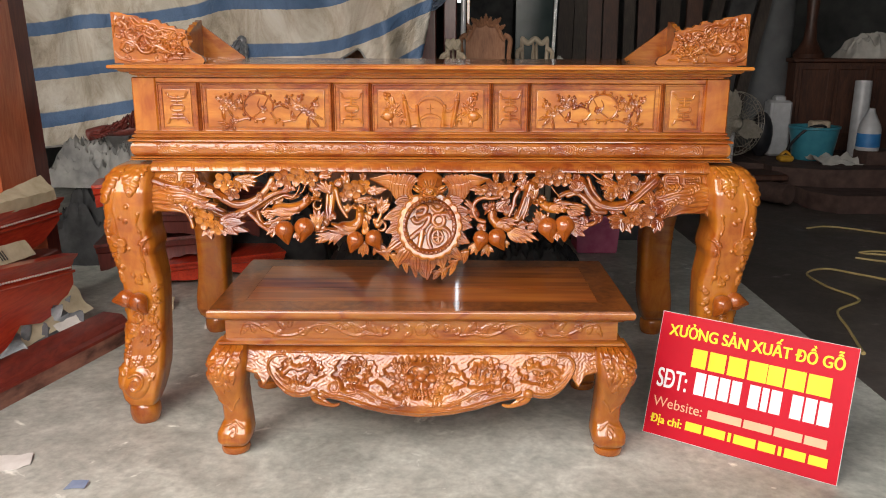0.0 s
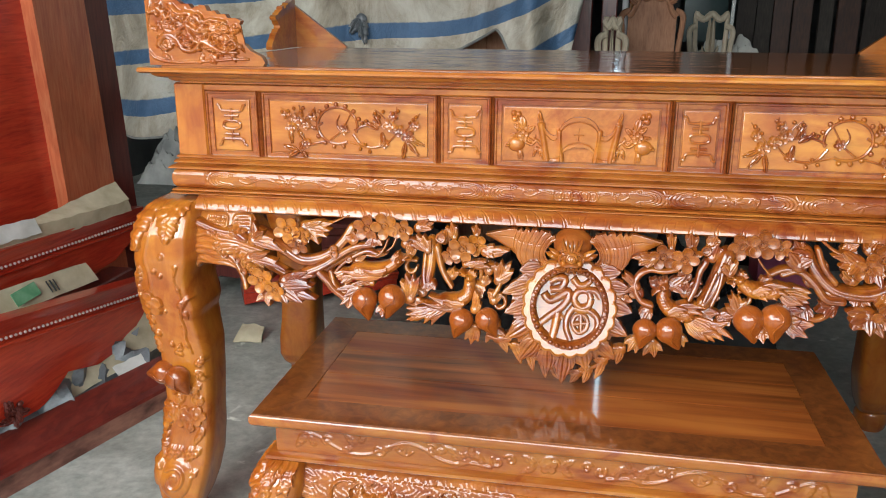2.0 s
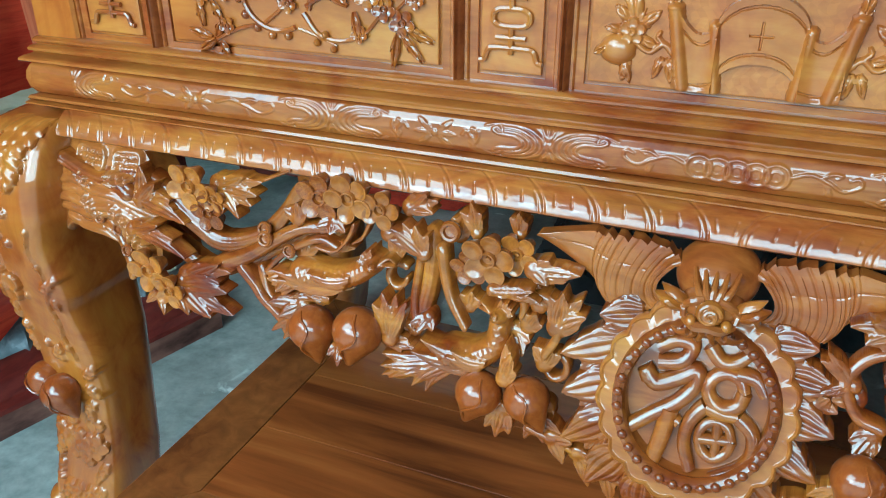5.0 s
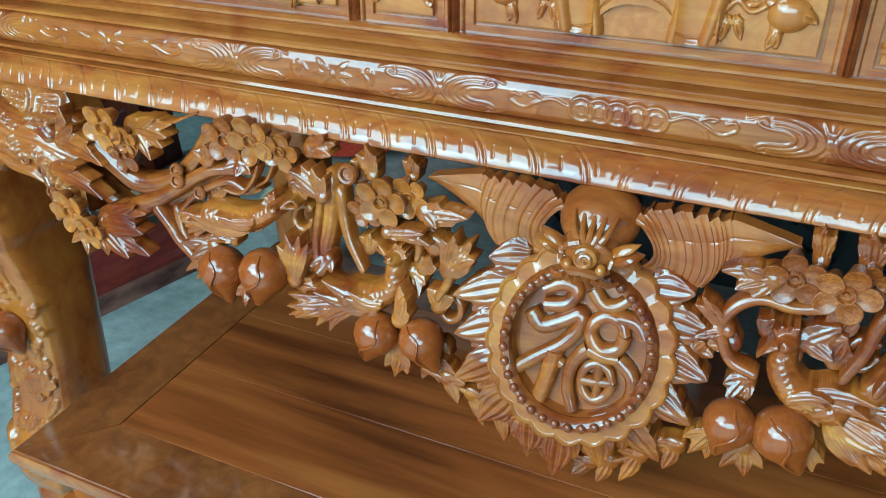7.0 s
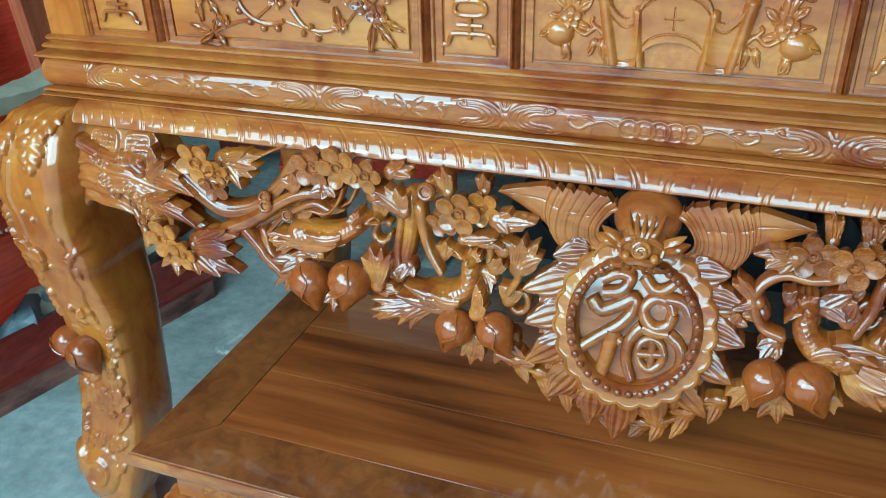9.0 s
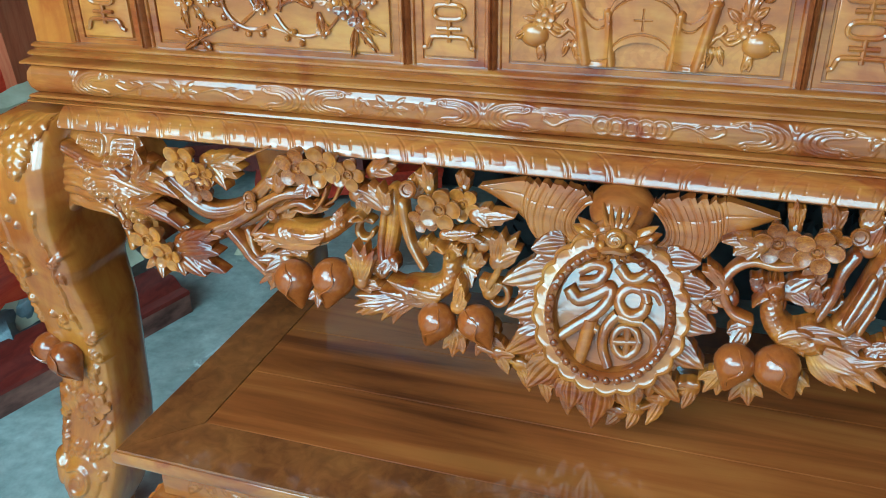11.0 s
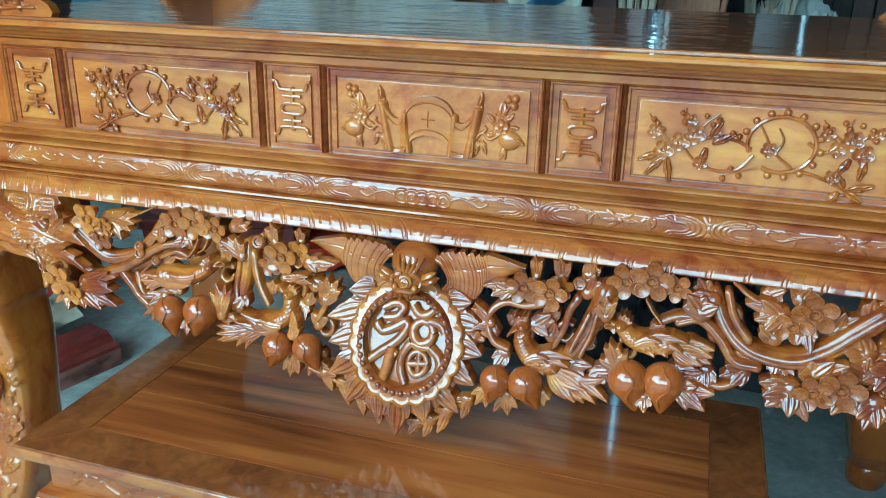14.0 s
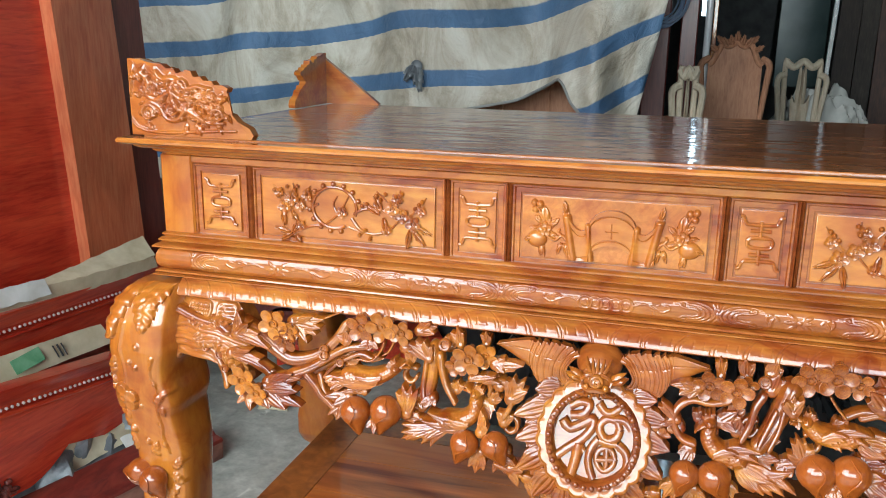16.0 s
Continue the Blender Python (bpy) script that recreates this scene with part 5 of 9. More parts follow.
branch("garland", [(-0.174, 0.606), (-0.126, 0.590), (-0.083, 0.568), (-0.043, 0.548), (-0.011, 0.535)], 0.0054, 0.0046, 0.030)
spray((-0.146, 0.598), [(-0.118, 0.605), (-0.128, 0.568)], 0.021, 0.022)
spray((-0.115, 0.585), [(-0.085, 0.581), (-0.098, 0.542)], 0.021, 0.022)
spray((-0.083, 0.568), [(-0.054, 0.561), (-0.072, 0.526)], 0.021, 0.022)
spray((-0.051, 0.551), [(-0.027, 0.550), (-0.044, 0.511)], 0.021, 0.022)
spray((-0.031, 0.541), [(-0.003, 0.536), (-0.015, 0.512)], 0.021, 0.022)
# the bat's and the medallion's companions on the other half
branch("garland", [(0.122, 0.603), (0.086, 0.571), (0.045, 0.539), (0.013, 0.527)], 0.0054, 0.0046, 0.030)
spray((0.115, 0.596), [(0.089, 0.595), (0.106, 0.561)], 0.021, 0.022)
spray((0.079, 0.565), [(0.055, 0.570), (0.061, 0.519)], 0.021, 0.022)
spray((0.048, 0.541), [(0.025, 0.543), (0.037, 0.506)], 0.021, 0.022)
spray((0.025, 0.529), [(0.001, 0.534), (0.008, 0.507)], 0.021, 0.022)
spray((0.172, 0.794), [(0.122, 0.794), (0.138, 0.780), (0.156, 0.775), (0.143, 0.803)], 0.020, 0.028)
blossom((0.191, 0.799), 0.028, 1, 0.042)
blossom((0.235, 0.796), 0.029, 1, 0.046)
blossom((0.252, 0.804), 0.020, 1, 0.036)
spray((0.209, 0.815), [(0.196, 0.842), (0.205, 0.854), (0.218, 0.844)], 0.015, 0.02)
spray((0.250, 0.818), [(0.233, 0.849), (0.246, 0.854), (0.264, 0.846)], 0.019, 0.02)
branch("twig", [(0.223, 0.772), (0.196, 0.766), (0.167, 0.768), (0.145, 0.755), (0.136, 0.731), (0.150, 0.703), (0.174, 0.694)], 0.0070, 0.0062, 0.024)
spray((0.142, 0.731), [(0.104, 0.753), (0.110, 0.765), (0.129, 0.752), (0.110, 0.721)], 0.015, 0.016)
spray((0.213, 0.737), [(0.221, 0.759), (0.242, 0.762), (0.250, 0.751), (0.242, 0.725)], 0.022, 0.014)
branch("branch", [(0.323, 0.806), (0.316, 0.784), (0.305, 0.756), (0.292, 0.726), (0.279, 0.707)], 0.0185, 0.0139, 0.026)
branch("branch", [(0.280, 0.792), (0.269, 0.770), (0.263, 0.742), (0.250, 0.712)], 0.0077, 0.0046, 0.032)
branch("twig", [(0.313, 0.774), (0.307, 0.742), (0.294, 0.709)], 0.0046, 0.0046, 0.044)
branch("twig", [(0.301, 0.773), (0.290, 0.744), (0.278, 0.714)], 0.0046, 0.0046, 0.044)
spray((0.327, 0.775), [(0.305, 0.787), (0.311, 0.798), (0.326, 0.809), (0.344, 0.805), (0.342, 0.790)], 0.017, 0.038)
knot((0.280, 0.814), 0.0116, 0.034)
spray((0.293, 0.800), [(0.284, 0.827), (0.303, 0.835), (0.315, 0.822)], 0.020, 0.02)
blossom((0.390, 0.835), 0.032, 1, 0.046)
blossom((0.351, 0.828), 0.029, 1, 0.04)
blossom((0.427, 0.827), 0.023, 1, 0.038)
branch("twig", [(0.384, 0.804), (0.396, 0.787), (0.411, 0.772)], 0.0031, 0.0023, 0.034)
bird([(0.246, 0.683), (0.218, 0.686), (0.198, 0.707)], (0.197, 0.737), (0.173, 0.721), [(0.207, 0.686), (0.290, 0.700), (0.285, 0.685), (0.261, 0.673), (0.241, 0.667)], [(0.247, 0.672), (0.350, 0.635), (0.312, 0.627), (0.280, 0.629), (0.341, 0.677)])
fruit((0.162, 0.645), 0.0263, (0.153, 0.599))
fruit((0.212, 0.648), 0.0293, (0.246, 0.590))
spray((0.181, 0.617), [(0.161, 0.585), (0.187, 0.583), (0.204, 0.601)], 0.020, 0.02)
spray((0.147, 0.622), [(0.118, 0.609), (0.127, 0.590), (0.146, 0.586)], 0.017, 0.016)
spray((0.233, 0.637), [(0.256, 0.626), (0.247, 0.611)], 0.015, 0.016)
bird([(0.419, 0.741), (0.392, 0.737), (0.368, 0.742)], (0.350, 0.760), (0.325, 0.764), [(0.375, 0.737), (0.457, 0.751), (0.449, 0.735), (0.427, 0.724), (0.408, 0.720)], [(0.433, 0.735), (0.497, 0.741), (0.494, 0.720), (0.466, 0.712)])
spray((0.353, 0.693), [(0.326, 0.726), (0.335, 0.737), (0.351, 0.731), (0.367, 0.722), (0.321, 0.707)], 0.020, 0.022)
fruit((0.372, 0.680), 0.0324, (0.390, 0.621))
fruit((0.424, 0.685), 0.0324, (0.425, 0.624))
spray((0.398, 0.661), [(0.386, 0.646), (0.401, 0.638), (0.413, 0.650)], 0.017, 0.03)
spray((0.448, 0.679), [(0.505, 0.681), (0.492, 0.653), (0.464, 0.648), (0.476, 0.688)], 0.026, 0.02)
branch("twig", [(0.449, 0.701), (0.480, 0.689), (0.509, 0.685), (0.535, 0.698)], 0.0079, 0.0059, 0.014)
branch("branch", [(0.483, 0.822), (0.498, 0.787), (0.523, 0.758), (0.557, 0.743), (0.608, 0.742), (0.650, 0.764), (0.684, 0.794), (0.715, 0.822)], 0.0118, 0.0197, 0.014)
branch("twig", [(0.502, 0.828), (0.515, 0.793), (0.539, 0.763)], 0.0069, 0.0069, 0.026)
branch("branch", [(0.436, 0.774), (0.467, 0.782), (0.499, 0.758), (0.523, 0.729), (0.555, 0.726)], 0.0079, 0.0099, 0.022)
spray((0.466, 0.795), [(0.436, 0.803), (0.441, 0.824), (0.470, 0.824), (0.492, 0.811)], 0.026, 0.024)
branch("twig", [(0.508, 0.846), (0.538, 0.825), (0.582, 0.815)], 0.0039, 0.0039, 0.032)
spray((0.580, 0.807), [(0.523, 0.819), (0.545, 0.830), (0.538, 0.797), (0.556, 0.783)], 0.024, 0.024)
blossom((0.624, 0.817), 0.032, 1, 0.044)
blossom((0.597, 0.793), 0.027, 1, 0.036)
spray((0.616, 0.792), [(0.604, 0.766), (0.625, 0.757), (0.633, 0.782)], 0.022, 0.02)
spray((0.604, 0.830), [(0.585, 0.849), (0.615, 0.853), (0.638, 0.852)], 0.024, 0.014)
spray((0.605, 0.702), [(0.557, 0.710), (0.564, 0.691), (0.570, 0.675), (0.606, 0.665), (0.634, 0.662)], 0.030, 0.024)
spray((0.632, 0.730), [(0.629, 0.754), (0.659, 0.759), (0.682, 0.754), (0.609, 0.731)], 0.026, 0.026)
blossom((0.671, 0.719), 0.033, 1, 0.048)
blossom((0.635, 0.707), 0.028, 1, 0.044)
spray((0.681, 0.702), [(0.662, 0.675), (0.699, 0.682), (0.719, 0.693)], 0.026, 0.018)

# leaves and stems of the deeper layer
branch("branch", [(-0.574, 0.718), (-0.553, 0.700), (-0.540, 0.685), (-0.513, 0.666), (-0.499, 0.648)], 0.0093, 0.0062, 0.02)
spray((-0.487, 0.748), [(-0.508, 0.758), (-0.487, 0.770), (-0.461, 0.762)], 0.019, 0.008)
spray((-0.440, 0.763), [(-0.444, 0.775), (-0.423, 0.776), (-0.411, 0.768)], 0.014, 0.008)
spray((-0.345, 0.701), [(-0.324, 0.721), (-0.315, 0.704), (-0.325, 0.685)], 0.019, 0.008)
spray((-0.263, 0.727), [(-0.277, 0.741), (-0.260, 0.749), (-0.246, 0.738)], 0.017, 0.008)
spray((-0.280, 0.764), [(-0.272, 0.779), (-0.256, 0.766), (-0.264, 0.750)], 0.017, 0.008)
spray((-0.191, 0.718), [(-0.199, 0.736), (-0.180, 0.738), (-0.171, 0.723)], 0.019, 0.008)
spray((-0.361, 0.769), [(-0.374, 0.787), (-0.357, 0.792), (-0.345, 0.782)], 0.017, 0.008)
spray((0.242, 0.722), [(0.228, 0.739), (0.247, 0.749), (0.261, 0.731)], 0.020, 0.008)
spray((0.281, 0.686), [(0.295, 0.703), (0.317, 0.689), (0.304, 0.668)], 0.020, 0.01)
spray((0.317, 0.678), [(0.330, 0.694), (0.347, 0.685), (0.334, 0.666)], 0.019, 0.01)
spray((0.444, 0.701), [(0.455, 0.718), (0.484, 0.705), (0.467, 0.688)], 0.020, 0.01)
branch("branch", [(0.411, 0.772), (0.440, 0.784), (0.473, 0.780), (0.501, 0.762)], 0.0070, 0.0070, 0.022)
spray((0.481, 0.814), [(0.441, 0.820), (0.450, 0.805), (0.471, 0.797)], 0.022, 0.02)
spray((0.336, 0.758), [(0.314, 0.767), (0.323, 0.747), (0.341, 0.738)], 0.017, 0.008)
spray((0.177, 0.734), [(0.165, 0.748), (0.183, 0.753), (0.198, 0.747)], 0.015, 0.006)
spray((0.115, 0.700), [(0.099, 0.717), (0.125, 0.715), (0.137, 0.698)], 0.017, 0.006)

# small leaves and curls cut deeper, between the larger motifs
spray((-0.414, 0.733), [(-0.437, 0.740), (-0.442, 0.723), (-0.427, 0.713)], 0.020, 0.006)
spray((-0.329, 0.687), [(-0.326, 0.711), (-0.344, 0.713), (-0.351, 0.696)], 0.020, 0.005)
spray((-0.375, 0.791), [(-0.351, 0.792), (-0.352, 0.810), (-0.370, 0.814)], 0.020, 0.008)
spray((-0.286, 0.803), [(-0.268, 0.819), (-0.281, 0.833), (-0.297, 0.824)], 0.020, 0.004)
spray((-0.182, 0.743), [(-0.171, 0.764), (-0.187, 0.773), (-0.200, 0.759)], 0.020, 0.007)
spray((-0.205, 0.709), [(-0.208, 0.685), (-0.190, 0.683), (-0.183, 0.700)], 0.020, 0.006)
spray((-0.160, 0.628), [(-0.180, 0.615), (-0.170, 0.600), (-0.153, 0.605)], 0.020, 0.004)
spray((-0.328, 0.646), [(-0.351, 0.653), (-0.356, 0.636), (-0.341, 0.626)], 0.020, 0.007)
spray((-0.472, 0.733), [(-0.485, 0.753), (-0.500, 0.743), (-0.495, 0.726)], 0.020, 0.004)
spray((0.147, 0.714), [(0.138, 0.736), (0.121, 0.729), (0.123, 0.711)], 0.020, 0.007)
spray((0.168, 0.681), [(0.146, 0.672), (0.153, 0.655), (0.171, 0.657)], 0.020, 0.004)
spray((0.293, 0.716), [(0.317, 0.717), (0.316, 0.735), (0.298, 0.739)], 0.020, 0.005)
spray((0.313, 0.750), [(0.324, 0.771), (0.308, 0.780), (0.295, 0.766)], 0.020, 0.007)
spray((0.237, 0.749), [(0.255, 0.765), (0.242, 0.779), (0.226, 0.770)], 0.020, 0.009)
spray((0.402, 0.744), [(0.424, 0.753), (0.417, 0.770), (0.399, 0.768)], 0.020, 0.005)
spray((0.437, 0.698), [(0.446, 0.676), (0.463, 0.683), (0.461, 0.701)], 0.020, 0.005)
spray((0.491, 0.759), [(0.514, 0.752), (0.519, 0.769), (0.504, 0.779)], 0.020, 0.008)
spray((0.532, 0.740), [(0.537, 0.717), (0.555, 0.721), (0.556, 0.739)], 0.020, 0.010)
spray((0.485, 0.706), [(0.474, 0.685), (0.490, 0.676), (0.503, 0.690)], 0.020, 0.007)
spray((0.566, 0.773), [(0.588, 0.782), (0.581, 0.799), (0.563, 0.797)], 0.020, 0.006)
spray((0.328, 0.683), [(0.308, 0.670), (0.318, 0.655), (0.335, 0.660)], 0.020, 0.010)
spray((0.124, 0.815), [(0.146, 0.824), (0.139, 0.841), (0.121, 0.839)], 0.020, 0.004)
spray((0.291, 0.823), [(0.311, 0.836), (0.301, 0.851), (0.284, 0.846)], 0.020, 0.009)
spray((0.470, 0.819), [(0.473, 0.843), (0.455, 0.845), (0.448, 0.828)], 0.020, 0.006)
spray((0.559, 0.826), [(0.583, 0.823), (0.585, 0.841), (0.568, 0.848)], 0.020, 0.005)
branch("twig", [(-0.348, 0.755), (-0.360, 0.757), (-0.369, 0.750), (-0.371, 0.739), (-0.366, 0.731), (-0.357, 0.728), (-0.349, 0.733), (-0.346, 0.741)], 0.0052, 0.0040, 0.012)
branch("twig", [(-0.164, 0.690), (-0.152, 0.692), (-0.143, 0.685), (-0.141, 0.674), (-0.146, 0.666), (-0.155, 0.663), (-0.163, 0.668), (-0.166, 0.676)], 0.0052, 0.0040, 0.012)
branch("twig", [(-0.219, 0.777), (-0.231, 0.779), (-0.240, 0.772), (-0.242, 0.761), (-0.237, 0.753), (-0.228, 0.750), (-0.220, 0.755), (-0.217, 0.763)], 0.0052, 0.0040, 0.012)
branch("twig", [(0.187, 0.729), (0.199, 0.731), (0.208, 0.724), (0.210, 0.713), (0.205, 0.705), (0.196, 0.702), (0.188, 0.707), (0.185, 0.715)], 0.0052, 0.0040, 0.012)
branch("twig", [(0.274, 0.743), (0.262, 0.745), (0.253, 0.738), (0.251, 0.727), (0.256, 0.719), (0.265, 0.716), (0.273, 0.721), (0.276, 0.729)], 0.0052, 0.0040, 0.012)
branch("twig", [(0.353, 0.731), (0.365, 0.733), (0.374, 0.726), (0.376, 0.715), (0.371, 0.707), (0.362, 0.704), (0.354, 0.709), (0.351, 0.717)], 0.0052, 0.0040, 0.012)
branch("twig", [(0.466, 0.746), (0.454, 0.748), (0.445, 0.741), (0.443, 0.730), (0.448, 0.722), (0.457, 0.719), (0.465, 0.724), (0.468, 0.732)], 0.0052, 0.0040, 0.012)
branch("twig", [(0.502, 0.800), (0.514, 0.802), (0.523, 0.795), (0.525, 0.784), (0.520, 0.776), (0.511, 0.773), (0.503, 0.778), (0.500, 0.786)], 0.0052, 0.0040, 0.012)
branch("twig", [(-0.429, 0.816), (-0.441, 0.818), (-0.450, 0.811), (-0.452, 0.800), (-0.447, 0.792), (-0.438, 0.789), (-0.430, 0.794), (-0.427, 0.802)], 0.0052, 0.0040, 0.012)
spray((0.700, 0.768), [(0.700, 0.794), (0.683, 0.797), (0.664, 0.789), (0.666, 0.768), (0.677, 0.755)], 0.026, 0.016)
spray((0.735, 0.745), [(0.715, 0.762), (0.702, 0.751), (0.696, 0.731), (0.713, 0.719), (0.730, 0.719)], 0.026, 0.018)
spray((0.705, 0.735), [(0.718, 0.758), (0.705, 0.769), (0.684, 0.771), (0.676, 0.752), (0.679, 0.735)], 0.024, 0.014)
spray((0.655, 0.792), [(0.679, 0.783), (0.688, 0.798), (0.687, 0.819), (0.667, 0.824), (0.650, 0.818)], 0.022, 0.012)
spray((0.700, 0.815), [(0.726, 0.815), (0.729, 0.832), (0.721, 0.851), (0.700, 0.849), (0.687, 0.838)], 0.024, 0.014)
spray((0.575, 0.768), [(0.592, 0.788), (0.581, 0.801), (0.561, 0.807), (0.549, 0.790), (0.549, 0.773)], 0.022, 0.010)
spray((0.720, 0.700), [(0.694, 0.695), (0.694, 0.678), (0.706, 0.661), (0.726, 0.667), (0.737, 0.680)], 0.026, 0.020)
spray((0.585, 0.742), [(0.568, 0.722), (0.579, 0.709), (0.599, 0.703), (0.611, 0.720), (0.611, 0.737)], 0.020, 0.010)
spray((0.540, 0.715), [(0.520, 0.732), (0.507, 0.721), (0.501, 0.701), (0.518, 0.689), (0.535, 0.689)], 0.020, 0.008)

# bat with spread wings over the medallion
bat = Geo()
bat.ball(0.042, 0.034, 0.034, Matrix.Translation((0, AY - 0.018, 0.812)), 64, 24)
bat.v = [(x * f, AY - 0.016 + (y - AY + 0.016) * f, z) for x, y, z in bat.v for f in (1 + 0.035 * abs(math.sin(4.5 * math.atan2(x, 0.858 - z))) * min(1, max(0, (0.842 - z) / 0.012)),)]
bat.ball(0.031, 0.026, 0.021, Matrix.Translation((0, AY - 0.042, 0.792)), 20, 12)
bat.ball(0.019, 0.018, 0.011, Matrix.Translation((0, AY - 0.050, 0.774)), 14, 9)
for k in range(-2, 3):
    bat.tube([(0.005 * k, AY - 0.062, 0.803), (0.0085 * k, AY - 0.058, 0.814), (0.011 * k, AY - 0.046, 0.826)], 0.0042, 0.0022, 8, 5)
for s in (-1, 1):
    bat.tube([(s * 0.008, AY - 0.064, 0.804), (s * 0.018, AY - 0.065, 0.801), (s * 0.026, AY - 0.060, 0.793), (s * 0.025, AY - 0.063, 0.784)], 0.0042, 0.003, 7, 4)
    for k in range(3):
        bat.tube([(s * (0.004 + 0.007 * k), AY - 0.068, 0.774 - 0.001 * k), (s * (0.007 + 0.010 * k), AY - 0.063, 0.764 + 0.002 * k), (s * (0.011 + 0.012 * k), AY - 0.057, 0.761 + 0.004 * k)], 0.0036, 0.0015, 7, 4)
bat.tube([(-0.023, AY - 0.059, 0.782), (-0.012, AY - 0.067, 0.778), (0, AY - 0.069, 0.780), (0.012, AY - 0.067, 0.778), (0.023, AY - 0.059, 0.782)], 0.005, steps=4)
part("carved_bat", swell(bat), STOOLCARVE, apron)
swirl = [(0.0115 * (1 - 0.85 * k / 16) * math.cos(0.75 * k), AY - 0.071 - 0.00025 * k, 0.793 + 0.0105 * (1 - 0.85 * k / 16) * math.sin(0.75 * k)) for k in range(17)]
nose = Geo().ball(0.014, 0.008, 0.0125, Matrix.Translation((0, AY - 0.066, 0.793)), 16, 8).tube(swirl, 0.0026, 0.0020, 7, 2)
part("bat_nose", swell(nose), CARVED, apron, "spiral snout")
for s in (-1, 1):
    part("bat_ear", swell(Geo().leaf(0.027, 0.021, 1, 0.006, 0.3, 0.1, 0.98, at(s * 0.022, AY - 0.056, 0.790, 90 - s * 62))), CARVED, apron)
    part("bat_eye", swell(Geo().ball(0.0055, 0.0055, 0.0055, Matrix.Translation((s * 0.017, AY - 0.066, 0.783)), 10, 7)), CARVED, apron)
for s in (-1, 1):
    bat_wing(s)

# medallion with the sign of good fortune
MZ, MY = 0.683, AY - 0.030
FACE = Matrix.Translation((0, MY, MZ)) @ Matrix.Rotation(radians(90), 4, "X")
part("medallion_disc", tip_back(Geo().lathe([(0.074, -0.030), (0.0765, 0.0), (0.075, 0.007), (0.073, 0.002), (0.0715, -0.010), (0.03, -0.010), (0.002, -0.010)], 48, FACE)), STOOLCARVE, apron)
rim_loops = []
for inset, d in ((0.010, -0.022), (0.0, -0.006), (0.0005, 0.0035), (0.003, 0.0055), (0.005, 0.0035), (0.0055, 0.0032), (0.016, 0.0062), (0.024, 0.004)):
    rim_loops.append([((0.0985 + 0.0055 * abs(math.cos(10.5 * th)) - inset) * math.cos(th), (0.0985 + 0.0055 * abs(math.cos(10.5 * th)) - inset) * math.sin(th), d) for th in (2 * math.pi * i / 210 for i in range(210))])
part("scalloped_rim", tip_back(Geo().loft(rim_loops, FACE, (False, False))), VARNISH, apron, angle=50)
part("medallion_ring", tip_back(Geo().tube(arc(0, MZ, 0.0785, 0, 360, MY - 0.005, 48), 0.0070, steps=1, seg=8)), CARVED, apron)
bead = Geo().ball(0.0056, 0.0042, 0.0056, None, 8, 6).mesh("bead", CARVED)
for i in range(34):
    a = 2 * math.pi * i / 34
    piece("bead", bead, apron, Matrix.Translation((0.0785 * math.cos(a), MY - 0.0125 + lean(MZ) + 0.40 * 0.0785 * math.sin(a), MZ + 0.0785 * math.sin(a))))
ray((-0.068, 0.758), [(-0.105, 0.764), (-0.115, 0.750), (-0.109, 0.734)])
ray((-0.086, 0.723), [(-0.121, 0.728), (-0.151, 0.700), (-0.127, 0.686)])
ray((-0.087, 0.682), [(-0.126, 0.680), (-0.143, 0.660), (-0.121, 0.648)])
ray((-0.082, 0.644), [(-0.125, 0.636), (-0.140, 0.601), (-0.109, 0.594)])
ray((-0.066, 0.610), [(-0.106, 0.589), (-0.105, 0.554), (-0.075, 0.562)])
ray((-0.039, 0.588), [(-0.059, 0.553), (-0.039, 0.537), (-0.027, 0.558)])
ray((-0.003, 0.586), [(-0.030, 0.546), (-0.009, 0.508), (0.015, 0.547)])
ray((0.031, 0.595), [(0.023, 0.557), (0.044, 0.546), (0.055, 0.570)])
ray((0.061, 0.616), [(0.063, 0.571), (0.105, 0.574), (0.088, 0.605)])
ray((0.078, 0.652), [(0.091, 0.615), (0.129, 0.629), (0.115, 0.652)])
ray((0.085, 0.690), [(0.110, 0.666), (0.137, 0.678), (0.119, 0.696)])
ray((0.080, 0.726), [(0.114, 0.707), (0.131, 0.723), (0.109, 0.736)])
ray((0.063, 0.754), [(0.097, 0.738), (0.109, 0.759), (0.092, 0.767)])

def stroke(pts, r):
    """A raised stroke of the good-fortune sign, its back sunk in the disc."""
    part("sign_stroke", tip_back(Geo().tube([(x, MY + 0.003, z) for x, z in pts], r * 1.5, r * 1.25, 12, 5, 0.85)), CARVED, apron, "raised stroke of the good-fortune sign")


stroke([(-0.046, 0.730), (-0.028, 0.740), (-0.012, 0.737), (-0.019, 0.720), (-0.043, 0.714)], 0.0062)
stroke([(-0.050, 0.696), (-0.055, 0.705), (-0.042, 0.693), (-0.018, 0.704), (-0.003, 0.713), (-0.003, 0.698), (-0.017, 0.679), (-0.040, 0.662), (-0.062, 0.644)], 0.0062)
stroke([(-0.024, 0.671), (-0.027, 0.645), (-0.034, 0.612)], 0.0070)
stroke([(-0.025, 0.665), (-0.013, 0.658)], 0.0046)
stroke([(0.005, 0.740), (0.018, 0.727), (0.032, 0.728), (0.044, 0.738)], 0.0054)
stroke([(0.046, 0.701), (0.042, 0.688), (0.029, 0.682), (0.017, 0.686), (0.010, 0.698), (0.015, 0.711), (0.027, 0.717), (0.040, 0.713), (0.046, 0.701)], 0.0054)
